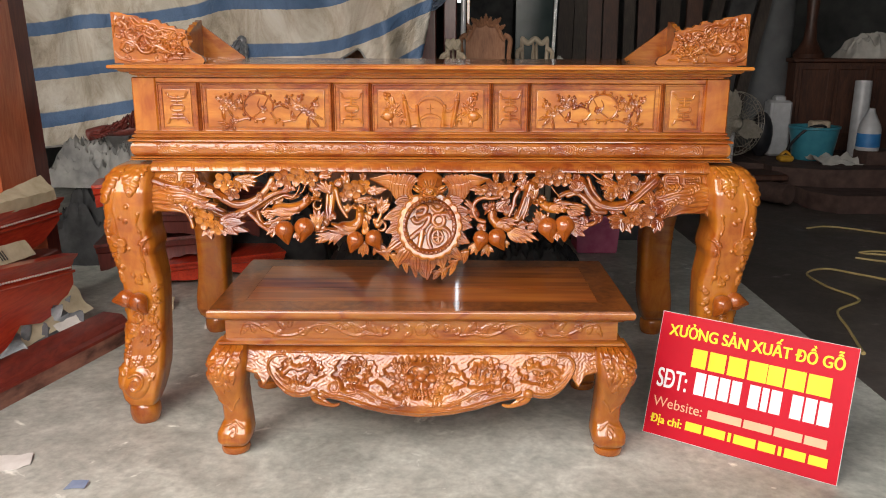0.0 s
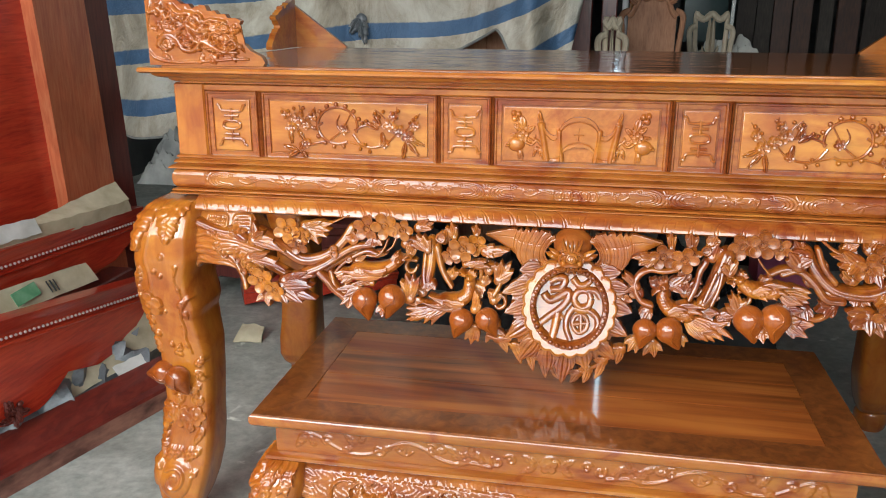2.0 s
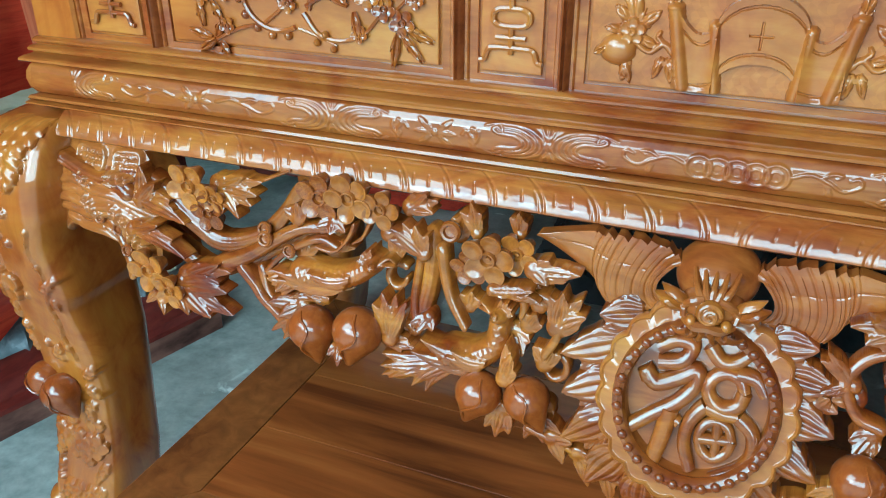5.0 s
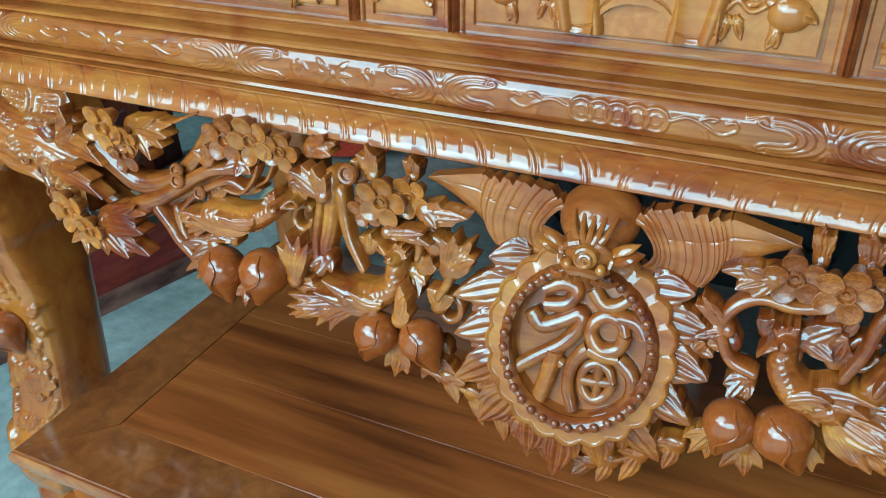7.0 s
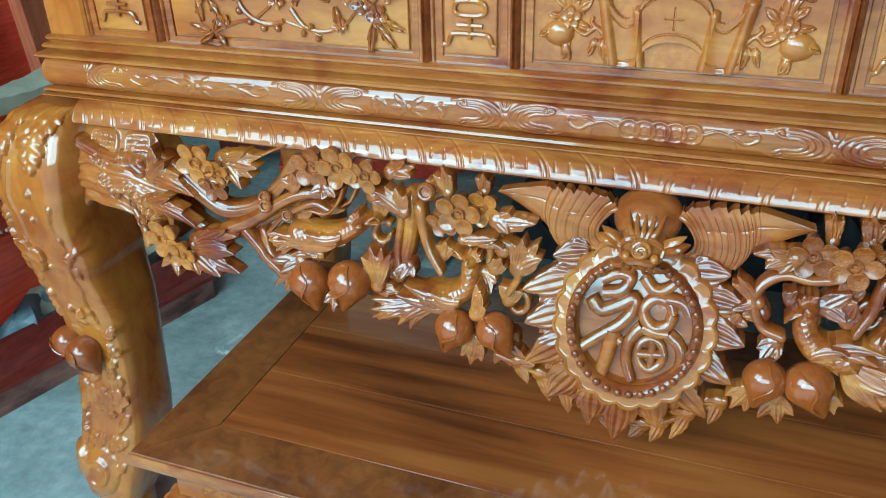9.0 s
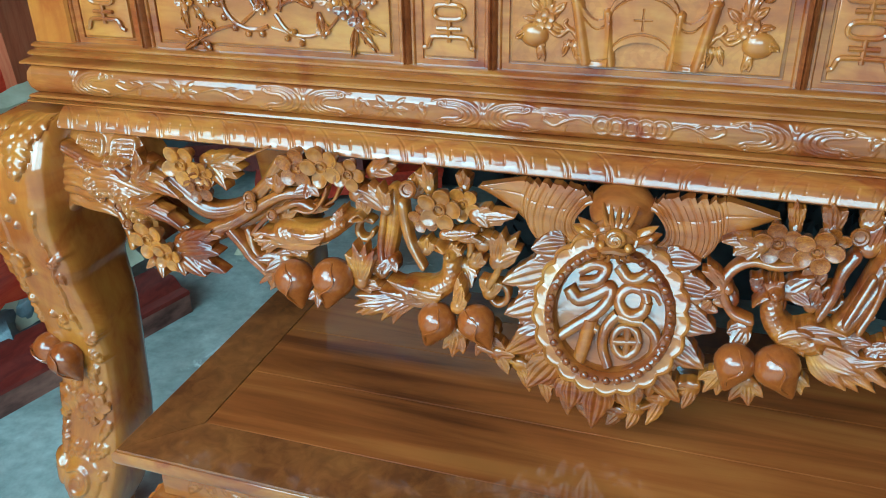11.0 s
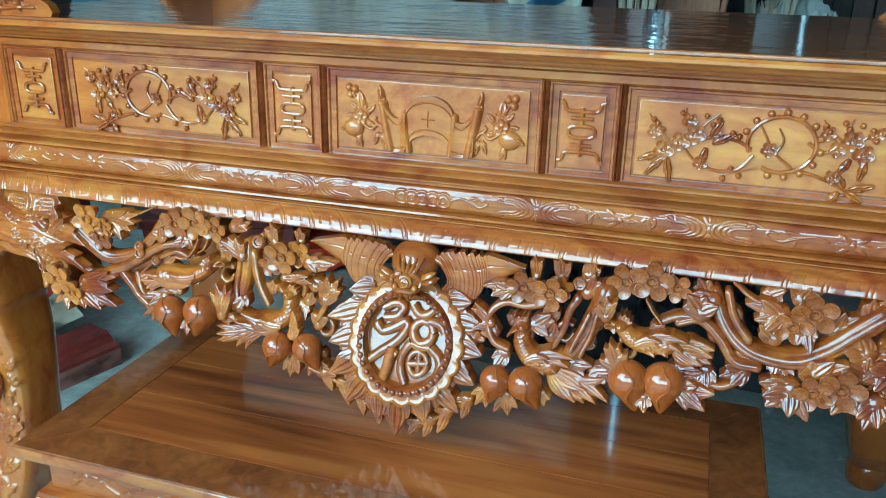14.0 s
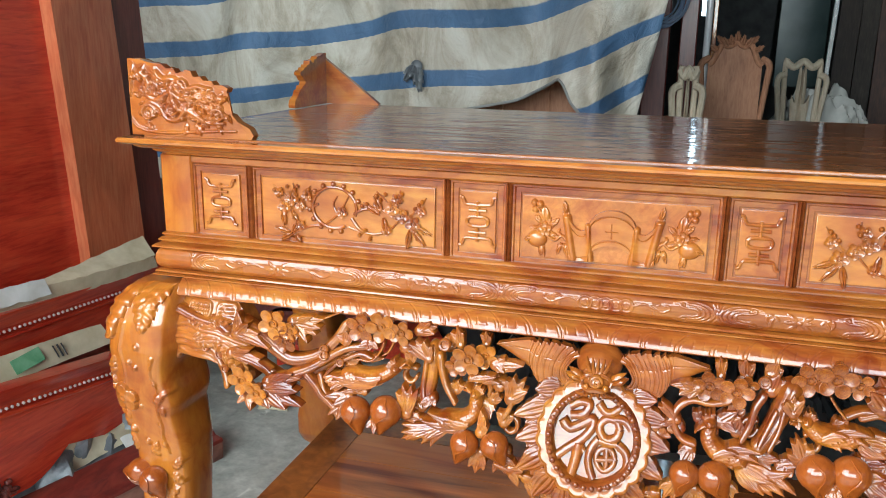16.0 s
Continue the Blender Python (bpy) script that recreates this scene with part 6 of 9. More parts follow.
stroke([(0.036, 0.718), (0.055, 0.716), (0.066, 0.703)], 0.0054)
stroke([(0.011, 0.681), (0.004, 0.673), (-0.003, 0.659), (-0.004, 0.638), (0.006, 0.615)], 0.0054)
stroke([(0.042, 0.652), (0.038, 0.639), (0.026, 0.631), (0.015, 0.636), (0.009, 0.649), (0.013, 0.662), (0.024, 0.668), (0.036, 0.664), (0.042, 0.652)], 0.0039)
stroke([(0.044, 0.677), (0.060, 0.664), (0.063, 0.644), (0.053, 0.626), (0.027, 0.610)], 0.0054)
stroke([(0.026, 0.668), (0.028, 0.630)], 0.0039)
stroke([(0.010, 0.648), (0.044, 0.652)], 0.0039)
stroke([(0.011, 0.681), (0.027, 0.677), (0.044, 0.677)], 0.0054)

# ---------------- legs of the altar table ----------------
# (height, outer side, inner side, front, back) of the front leg on the -x side
LEG = [(0.866, -0.975, -0.880, -0.040, 0.075), (0.862, -0.992, -0.880, -0.062, 0.080), (0.835, -1.016, -0.880, -0.092, 0.080), (0.79, -1.030, -0.881, -0.112, 0.078), (0.73, -1.034, -0.882, -0.122, 0.075), (0.69, -1.032, -0.893, -0.118, 0.072), (0.66, -1.030, -0.893, -0.115, 0.068), (0.63, -1.027, -0.884, -0.111, 0.064), (0.606, -1.023, -0.880, -0.108, 0.06), (0.58, -1.018, -0.888, -0.103, 0.055), (0.50, -1.006, -0.874, -0.092, 0.045), (0.42, -1.002, -0.874, -0.086, 0.038), (0.34, -1.002, -0.878, -0.087, 0.034), (0.26, -1.008, -0.880, -0.096, 0.030), (0.19, -1.022, -0.884, -0.112, 0.022), (0.125, -1.028, -0.898, -0.126, 0.010), (0.090, -1.020, -0.908, -0.128, -0.010), (0.070, -1.006, -0.916, -0.122, -0.030)]


def carve_leg(r):
    """Acanthus over the knee, a smooth shin with a thin vine and buds, blossoms, leaves round the peaches, and a scrolled ankle."""
    for x, t, L, W, c in ((0.022, -72, 0.070, 0.055, 0.2), (0.055, -80, 0.098, 0.070, -0.25), (0.125, -100, 0.120, 0.080, 0.2), (0.175, -84, 0.112, 0.070, -0.2), (0.225, -92, 0.104, 0.066, 0.2), (0.262, -90, 0.09, 0.05, 0)):
        r.leaf(x, 0.872, t, L, W, 0.013, 5, c)
    r.scroll(0.128, 0.768, 0.018, 0.012, 1.5, 0.8, 1, 0.006)
    r.vine([(0.092, 0.790), (0.098, 0.74), (0.090, 0.69), (0.094, 0.64)], 0.0040, 0.003, 0.003)
    r.vine([(0.020, 0.715), (0.024, 0.68), (0.016, 0.655), (0.022, 0.62)], 0.0030, 0.0024, 0.004)
    r.vine([(0.0, 0.640), (0.016, 0.628), (0.030, 0.600), (0.026, 0.56), (0.034, 0.53), (0.028, 0.49)], 0.0046, 0.003, 0.006)
    for x, z, q in ((0.058, 0.742, 0.0075), (0.076, 0.706, 0.007), (0.060, 0.694, 0.0075), (0.022, 0.718, 0.006), (0.018, 0.660, 0.006), (0.078, 0.628, 0.006), (0.072, 0.602, 0.006), (0.030, 0.56, 0.007), (0.082, 0.512, 0.009), (0.036, 0.512, 0.009), (0.060, 0.486, 0.007), (0.112, 0.540, 0.010)):
        r.ball(x, z, q, q * 0.9)
    r.leaf(0.012, 0.632, -35, 0.030, 0.020, 0.008, 2)
    r.leaf(0.024, 0.605, -120, 0.028, 0.016, 0.006, 1)
    r.flower(0.106, 0.620, 0.034, 0.012)
    r.flower(0.146, 0.655, 0.028, 0.010)
    r.flower(0.150, 0.590, 0.026, 0.010)
    for x, z, t, L, W in ((0.118, 0.588, -80, 0.060, 0.030), (0.128, 0.668, 95, 0.05, 0.026), (0.150, 0.55, -85, 0.06, 0.030), (0.185, 0.62, 60, 0.05, 0.028), (0.190, 0.56, -70, 0.05, 0.028), (0.020, 0.452, 110, 0.034, 0.024), (0.030, 0.436, -160, 0.036, 0.026), (0.018, 0.408, -60, 0.040, 0.028), (0.040, 0.398, -130, 0.040, 0.026), (0.075, 0.482, 110, 0.040, 0.024), (0.125, 0.485, 70, 0.045, 0.026), (0.15, 0.41, -80, 0.05, 0.028)):
        r.leaf(x, z, t, L, W, 0.008, 3, 0.2)
    r.scroll(0.082, 0.366, 0.020, 0.006, 1.3, 0.5)
    r.vine([(0.03, 0.385), (0.045, 0.362), (0.035, 0.345), (0.05, 0.33)], 0.0045, 0.0035, 0.005)
    for x, z, R in ((0.030, 0.318, 0.027), (0.068, 0.312, 0.031), (0.108, 0.322, 0.029), (0.146, 0.318, 0.028), (0.180, 0.305, 0.026), (0.05, 0.288, 0.016), (0.128, 0.286, 0.017)):
        r.flower(x, z, R, 0.010, 5, 40 * x / 0.03)
    for x, z, t, L in ((0.012, 0.285, -80, 0.050), (0.125, 0.270, -85, 0.055), (0.155, 0.275, -95, 0.055), (0.09, 0.345, 100, 0.026), (0.018, 0.345, 80, 0.026)):
        r.leaf(x, z, t, L, 0.024, 0.007, 3, 0.25)
    r.vine([(0.118, 0.265), (0.128, 0.235), (0.118, 0.205)], 0.006, 0.005, 0.008)
    for k in range(3):
        r.vine([(0.118, 0.262 - 0.014 * k), (0.140, 0.268 - 0.014 * k), (0.160, 0.258 - 0.014 * k)], 0.005, 0.004, 0.009)
    for x, t in ((0.02, -70), (0.045, -95), (0.075, -85), (0.10, -100)):
        r.leaf(x, 0.236, t, 0.040, 0.030, 0.007, 3, 0.2)
    r.ball(0.075, 0.150, 0.050, 0.012, 0.055)
    r.scroll(0.078, 0.150, 0.034, 0.017, 1.5, 0.8, 1, 0.008)
    r.leaf(0.020, 0.180, -70, 0.05, 0.03, 0.008, 3, 0.3)
    r.ball(0.145, 0.165, 0.035, 0.014, 0.045)
    r.scroll(0.145, 0.170, 0.026, 0.016, 1.5, 0.3, -1, 0.007)


BUN = Geo().lathe([(0.040, 0.072), (0.046, 0.066), (0.050, 0.055), (0.051, 0.035), (0.047, 0.012), (0.040, 0.001), (0.01, 0.0)], 24).mesh("bun_foot", SMOOTHLEG)
FLIPX = Matrix.Diagonal((-1, 1, 1, 1))
FLIPY = Matrix.Translation((0, 0.73, 0)) @ Matrix.Diagonal((1, -1, 1, 1))
LEGM = carved_leg("leg", LEG, carve_leg, 320, 58, 52, SMOOTHLEG)
for flip in (Matrix(), FLIPX, FLIPY, FLIPX @ FLIPY):
    leg = piece("leg", LEGM, altar, flip)
    for x, y, z, r, t in ((-0.990, -0.090, 0.432, 0.031, 190), (-0.945, -0.104, 0.425, 0.032, -60)):
        piece("peach", PEACH, leg, at(x, y, z, t, r))
    foot = piece("bun_foot", BUN, leg)
    foot.matrix_basis = Matrix.Translation((-0.962, -0.078, 0))
# arched brackets on the sides and the plain boards that close the frame under the box
for s in (-1, 1):
    cols = []
    for i in range(17):
        u = i / 16
        y = 0.07 + (BACK - 0.14) * u
        low = 0.70 + 0.08 * math.sin(math.pi * u) ** 0.6
        cols.append([(s * 0.94, y, low), (s * 0.965, y, low), (s * 0.965, y, 0.866), (s * 0.94, y, 0.866)])
    part("side_apron", Geo().loft(cols), VARNISH, altar)


# carved corner wings on the top
def wing_points():
    return [(0.0, 0.0), (0.272, 0.0), (0.278, 0.008), (0.270, 0.022), (0.245, 0.034), (0.232, 0.048), (0.215, 0.052), (0.206, 0.062), (0.19, 0.060), (0.182, 0.072), (0.198, 0.078), (0.208, 0.088), (0.222, 0.090), (0.226, 0.098), (0.214, 0.104), (0.196, 0.104), (0.19, 0.112), (0.172, 0.112), (0.165, 0.120), (0.15, 0.118), (0.144, 0.130), (0.130, 0.132), (0.126, 0.122), (0.112, 0.124), (0.105, 0.134), (0.088, 0.134), (0.078, 0.142), (0.05, 0.144), (0.03, 0.150), (0.0, 0.152)]


def wing_boards():
    """A carved board along the front and a plain one with a ragged rim that runs back, meeting at the corner."""
    g = Geo()
    pts = wing_points()
    n = len(pts)
    for dirn in (0, 1):
        verts = []
        for d in (0.0, 0.020):
            verts += [(a, d, b) if dirn == 0 else (d, 0.020 + a * 0.78, b) for a, b in pts]
        faces = [tuple(range(n)), tuple(range(2 * n - 1, n - 1, -1))] + [(i, (i + 1) % n, n + (i + 1) % n, n + i) for i in range(n)]
        g.add(verts, faces)
    return g


def carve_wing(r):
    """A dragon-like vine with curling leaves and berries inside a plain border."""
    for pts in ([(0.026, 0.045), (0.045, 0.066), (0.072, 0.058), (0.086, 0.036), (0.112, 0.034), (0.132, 0.052), (0.156, 0.042), (0.182, 0.030), (0.215, 0.030)], [(0.028, 0.128), (0.048, 0.108), (0.044, 0.082), (0.068, 0.072), (0.098, 0.088), (0.122, 0.074), (0.15, 0.08), (0.178, 0.07)], [(0.06, 0.134), (0.082, 0.114), (0.11, 0.114), (0.132, 0.096), (0.16, 0.10), (0.19, 0.096)], [(0.10, 0.088), (0.105, 0.062), (0.125, 0.05)]):
        r.vine(pts, 0.0065, 0.004, 0.009)
    for x, z, R, st, h in ((0.045, 0.045, 0.018, 0.5, 1), (0.10, 0.055, 0.016, 2.0, -1), (0.165, 0.058, 0.016, 1.0, 1), (0.055, 0.095, 0.015, 3.0, 1), (0.205, 0.045, 0.013, 0.3, -1), (0.19, 0.082, 0.012, 2.0, 1), (0.125, 0.10, 0.014, 1.0, -1)):
        r.scroll(x, z, R, 0.009, 1.5, st, h, 0.0036)
    for k in range(80):
        x = r.rng.uniform(0.024, 0.215)
        z = r.rng.uniform(0.024, max(0.03, 0.142 - 0.30 * x))
        r.leaf(x, z, r.rng.uniform(0, 360), r.rng.uniform(0.018, 0.032), 0.014, r.rng.uniform(0.005, 0.010), 3, 0.3)
    for k in range(26):
        x = r.rng.uniform(0.026, 0.21)
        r.ball(x, r.rng.uniform(0.026, max(0.03, 0.140 - 0.30 * x)), 0.0042, 0.010)
    r.vine([(0.014, 0.145), (0.014, 0.016), (0.24, 0.016)], 0.003, 0.003, 0.004)


wu = np.linspace(0.003, 0.262, 130)
wtop = np.interp(wu, (0, 0.05, 0.088, 0.13, 0.165, 0.19, 0.21, 0.226, 0.234, 0.245, 0.270), (0.150, 0.142, 0.132, 0.129, 0.116, 0.108, 0.10, 0.092, 0.05, 0.034, 0.016)) + 0.0025 * np.sin(wu * 210)
wv = np.linspace(0, 1, 74)[:, None]
WU, WZ = np.broadcast_to(wu, (74, 130)), 0.003 + (wtop - 0.006) * wv
rel = Relief(WU, WZ, 3)
carve_wing(rel)
edge = np.clip(np.minimum((1 - wv) * 8, 1), 0.25, 1)
WP = np.stack([WU, -0.0006 - rel.heights() * edge, WZ], -1)
rim0, rim1 = WP[-1].copy(), WP[:, -1:].copy()
rim0[:, 1] = 0.004
WP = np.concatenate([WP, rim0[None]])
WB = wing_boards()
WINGS = {m: (WB.mesh("wing_board", VARNISH, mirror=m), grid_mesh("wing_carving", WP, STOOLCARVE, mirror=m, angle=50)) for m in (False, True)}
for sx in (-1, 1):
    piece("corner_wing", WINGS[sx > 0][0], altar, Matrix.Translation((sx * 0.972, -0.045, 1.178)))
    w = piece("corner_wing", WINGS[sx > 0][1], altar, Matrix.Translation((sx * 0.972, -0.045, 1.178)))
    w.name = "wing_carving"
    # at the back: a plain three-cornered board across and a ragged one along the side
    b = Geo().add([(0, 0, 0), (0.19, 0, 0), (0.19, 0, 0.004), (0, 0, 0.146), (0, 0.02, 0), (0.19, 0.02, 0), (0.19, 0.02, 0.004), (0, 0.02, 0.146)], [(0, 1, 2, 3), (7, 6, 5, 4), (0, 4, 5, 1), (1, 5, 6, 2), (2, 6, 7, 3), (3, 7, 4, 0)])
    piece("back_wing", b.mesh("back_wing", VARNISH, mirror=sx > 0), altar, Matrix.Translation((sx * 0.984, 0.880, 1.178)))
    g, pts = Geo(), wing_points()
    n = len(pts)
    g.add([(d, -a * 0.78, b) for d in (0.0, 0.02) for a, b in pts], [tuple(range(n)), tuple(range(2 * n - 1, n - 1, -1))] + [(i, (i + 1) % n, n + (i + 1) % n, n + i) for i in range(n)])
    piece("back_wing", g.mesh("back_wing", VARNISH, mirror=sx > 0), altar, Matrix.Translation((sx * 0.984, 0.879, 1.178)))

# ---------------- low offering table in front ----------------
stool = thing("offering_table", (-0.022, -0.04, 0), "low golden varnished offering table half under the altar table", "low table")
SX, SY0, SY1 = -0.022, -0.335, 0.255
g = Geo().steps([(-0.04, 0.432), (-0.030, 0.434), (-0.026, 0.440), (-0.008, 0.446), (-0.002, 0.452), (0.0, 0.458), (0.0, 0.468), (-0.003, 0.472), (-0.02, 0.4725)], SX - 0.635, SX + 0.635, SY0, SY1)
part("top_rim", g, VARNISH, stool)
# mitred border boards and three planks
b0, b1 = 0.006, 0.095
X0, X1 = SX - 0.635, SX + 0.635


def mitre(pts, z0=0.462, z1=0.475):
    return Geo().loft([[(x, y, z) for x, y in pts] for z in (z0, z1 - 0.001)] + [[(x * 0.999 + SX * 0.001, y * 0.999, z1) for x, y in pts]])


for pts in ([(X0 + b0, SY0 + b0), (X1 - b0, SY0 + b0), (X1 - b1, SY0 + b1), (X0 + b1, SY0 + b1)], [(X0 + b1, SY1 - b1), (X1 - b1, SY1 - b1), (X1 - b0, SY1 - b0), (X0 + b0, SY1 - b0)], [(X0 + b0, SY0 + b0 + 0.001), (X0 + b1 - 0.001, SY0 + b1), (X0 + b1 - 0.001, SY1 - b1), (X0 + b0, SY1 - b0 - 0.001)], [(X1 - b1 + 0.001, SY0 + b1), (X1 - b0, SY0 + b0 + 0.001), (X1 - b0, SY1 - b0 - 0.001), (X1 - b1 + 0.001, SY1 - b1)]):
    part("border_board", mitre(pts), STOOLEDGE, stool, "dark reddish border board")
ys = (SY0 + b1 + 0.0008, -0.10, 0.035, SY1 - b1 - 0.0008)
for a, b in zip(ys, ys[1:]):
    part("plank", Geo().box(X0 + b1 + 0.0004, X1 - b1 - 0.0004, a + 0.0004, b - 0.0004, 0.460, 0.4748, 0.0008), STOOLTOP, stool)
band = part("band", Geo().box(SX - 0.592, SX + 0.592, SY0 + 0.04, SY1 - 0.04, 0.366, 0.436, 0.002), VARNISH, stool)
part("band_ledge", Geo().steps([(0.0, 0.374), (0.012, 0.372), (0.018, 0.368), (0.019, 0.362), (0.014, 0.357), (0.0, 0.355)], SX - 0.592, SX + 0.592, SY0 + 0.04, SY1 - 0.04), VARNISH, stool)


def carve_band(r):
    """Shallow running scrolls either side of a small blossom."""
    r.flower(0, 0.403, 0.020, 0.0042)
    r.scroll(0, 0.403, 0.025, 0.003, 1.0, 0, 1, 0.003)
    for s in (-1, 1):
        r.leaf(s * 0.026, 0.405, 90 - s * 75, 0.032, 0.018, 0.0038, 3, 0.2 * s)
        r.leaf(s * 0.026, 0.398, 90 - s * 110, 0.03, 0.018, 0.0038, 3, -0.2 * s)
        for x, z, R, st, hd in ((0.078, 0.406, 0.013, 0.5, 1), (0.105, 0.400, 0.014, 2.5, -1), (0.245, 0.412, 0.014, 1.0, 1), (0.36, 0.398, 0.014, 3.4, 1), (0.475, 0.408, 0.013, 0.6, -1)):
            r.scroll(s * x, z, R, 0.0036, 1.1, st, hd * s, 0.0034)
        for x, z, t, L in ((0.13, 0.392, 30, 0.04), (0.14, 0.412, -20, 0.04), (0.155, 0.404, 60, 0.032), (0.165, 0.398, -50, 0.034), (0.18, 0.405, 10, 0.045), (0.20, 0.397, 150, 0.03), (0.215, 0.415, -30, 0.03), (0.30, 0.395, 50, 0.03), (0.335, 0.412, -60, 0.028), (0.40, 0.41, 100, 0.03), (0.41, 0.405, 30, 0.035), (0.42, 0.40, -50, 0.035), (0.50, 0.395, 40, 0.03), (0.525, 0.415, -70, 0.035)):
            r.leaf(s * x, z, t if s > 0 else 180 - t, L, 0.018, 0.0042, 3, 0.25 * s)
        r.vine([(s * x, z) for x, z in ((0.12, 0.385), (0.16, 0.390), (0.20, 0.385), (0.235, 0.395), (0.262, 0.412), (0.30, 0.421), (0.345, 0.405), (0.38, 0.387), (0.425, 0.384), (0.46, 0.398), (0.50, 0.42), (0.53, 0.42), (0.54, 0.40))], 0.0042, 0.003, 0.004)
        r.vine([(s * 0.30, 0.421), (s * 0.32, 0.405), (s * 0.30, 0.392), (s * 0.285, 0.402)], 0.0036, 0.0025, 0.0035)


bx, bz = np.meshgrid(np.linspace(-0.59, 0.59, 570), np.linspace(0.375, 0.433, 34))
rel = Relief(bx, bz)
carve_band(rel)
piece("vine_carving", grid_mesh("vine_carving", np.stack([SX + bx, SY0 + 0.0392 - rel.heights(), bz], -1), VARNISH), band)

# carved apron with a wavy lower edge
def pocket(r, cx, cz, a, b, seed, deep=0.011):
    """A hollow with a ragged outline cut into the polished ground."""
    th = np.arctan2((r.Z - cz) / b, (r.X - cx) / a)
    d = np.hypot((r.X - cx) / a, (r.Z - cz) / b) + 0.07 * np.sin(7 * th + seed) + 0.05 * np.sin(13 * th + 2 * seed)
    r.H = r.H - deep * np.clip((1 - d) / 0.10, 0, 1)


def carve_apron(r):
    """A polished ground with a mask among leaves, fruit and blossom clusters sunk in hollows, and rolling scrolls over the lower rim."""
    g, top = r.rng, 0.012
    r.H[:] = top
    for s in (-1, 1):
        pocket(r, s * 0.196, 0.277, 0.070, 0.046, 1.0 + s, 0.014)
        pocket(r, s * 0.362, 0.282, 0.070, 0.040, 2.0 + s, 0.014)
    pocket(r, 0.0, 0.262, 0.128, 0.058, 0.6, 0.015)
    line = (np.abs(r.Z - 0.3335) < 0.0016) & (np.abs(r.X) < 0.44)
    r.H = np.where(line, r.H - 0.004, r.H)
    for k in range(-4, 5):
        r.ball(k * 0.020, 0.321 - 0.0004 * k * k, 0.0098, top + 0.006, 0.012)
    for s in (-1, 1):
        T = lambda t: t if s > 0 else 180 - t
        V = lambda pts, a, b, h: r.vine([(s * x, z) for x, z in pts], a, b, top + h)
        # mask
        for t, L, x, z in ((60, 0.045, 0.03, 0.283), (25, 0.07, 0.04, 0.272), (0, 0.072, 0.04, 0.258), (-28, 0.066, 0.04, 0.246), (-58, 0.045, 0.03, 0.232)):
            r.leaf(s * x, z, T(t), L, 0.032, 0.013, 4, 0.15 * s)
        r.ball(s * 0.016, 0.282, 0.010, 0.021)
        r.ball(s * 0.034, 0.262, 0.015, 0.018, 0.012)
        r.vine([(s * 0.004, 0.297), (s * 0.02, 0.303), (s * 0.036, 0.294), (s * 0.044, 0.28)], 0.006, 0.004, 0.019)
        r.ball(s * 0.014, 0.243, 0.012, 0.018, 0.010)
        r.scroll(s * 0.05, 0.30, 0.014, 0.014, 1.3, 0.4, s)
        for k in range(3):
            r.leaf(s * 0.01 * (k + 0.5), 0.230, 270 + s * 14 * k, 0.03, 0.014, 0.014, 2)
        # fruit cluster in the next hollow
        for k in range(11):
            a = radians(k * 360 / 11)
            r.leaf(s * (0.196 + 0.030 * math.cos(a)), 0.277 + 0.020 * math.sin(a), T(math.degrees(a)), 0.022, 0.018, 0.007, 3, 0.2)
        for k in range(30):
            u, w = g.random() ** 0.5, g.uniform(0, 2 * math.pi)
            r.ball(s * (0.196 + 0.042 * u * math.cos(w)), 0.277 + 0.028 * u * math.sin(w), g.uniform(0.005, 0.008), 0.010 + 0.005 * g.random())
        # blossom branch in the end hollow, under an arched rim
        r.vine([(s * x, z) for x, z in ((0.415, 0.276), (0.395, 0.290), (0.37, 0.284), (0.345, 0.290), (0.325, 0.282))], 0.009, 0.006, 0.011)
        for k in range(16):
            r.ball(s * g.uniform(0.312, 0.40), g.uniform(0.262, 0.302), g.uniform(0.005, 0.009), 0.008 + 0.005 * g.random())
        for x, z, t in ((0.33, 0.30, 80), (0.35, 0.268, -60), (0.385, 0.264, -100), (0.40, 0.296, 60)):
            r.leaf(s * x, z, T(t), 0.028, 0.020, 0.009, 3, 0.2 * s)
        V([(0.415, 0.325), (0.445, 0.322), (0.462, 0.306), (0.460, 0.284), (0.446, 0.262), (0.418, 0.236), (0.385, 0.221), (0.352, 0.220), (0.326, 0.228)], 0.0052, 0.0052, 0.006)
        V([(0.44, 0.272), (0.425, 0.256), (0.40, 0.240), (0.375, 0.236), (0.35, 0.246)], 0.0050, 0.003, 0.004)
        r.leaf(s * 0.428, 0.262, T(-152), 0.075, 0.026, top + 0.005, 3, 0.1 * s)
        r.leaf(s * 0.35, 0.232, T(20), 0.05, 0.020, top + 0.004, 3, 0.1 * s)
        # spiral and sweeping folds over the lower rim
        r.scroll(s * 0.262, 0.240, 0.022, top + 0.005, 1.7, 2.0, s, 0.0048)
        V([(0.300, 0.228), (0.27, 0.216), (0.24, 0.214), (0.20, 0.204), (0.15, 0.190), (0.08, 0.176), (0, 0.168)], 0.0052, 0.0050, 0.006)
        V([(0.245, 0.232), (0.22, 0.222), (0.19, 0.226), (0.165, 0.216), (0.14, 0.206)], 0.0065, 0.004, 0.006)
        V([(0.19, 0.236), (0.16, 0.228), (0.135, 0.214), (0.11, 0.204), (0.08, 0.198)], 0.0065, 0.004, 0.006)
        V([(0.115, 0.198), (0.08, 0.190), (0.045, 0.192), (0.02, 0.186)], 0.0055, 0.003, 0.005)
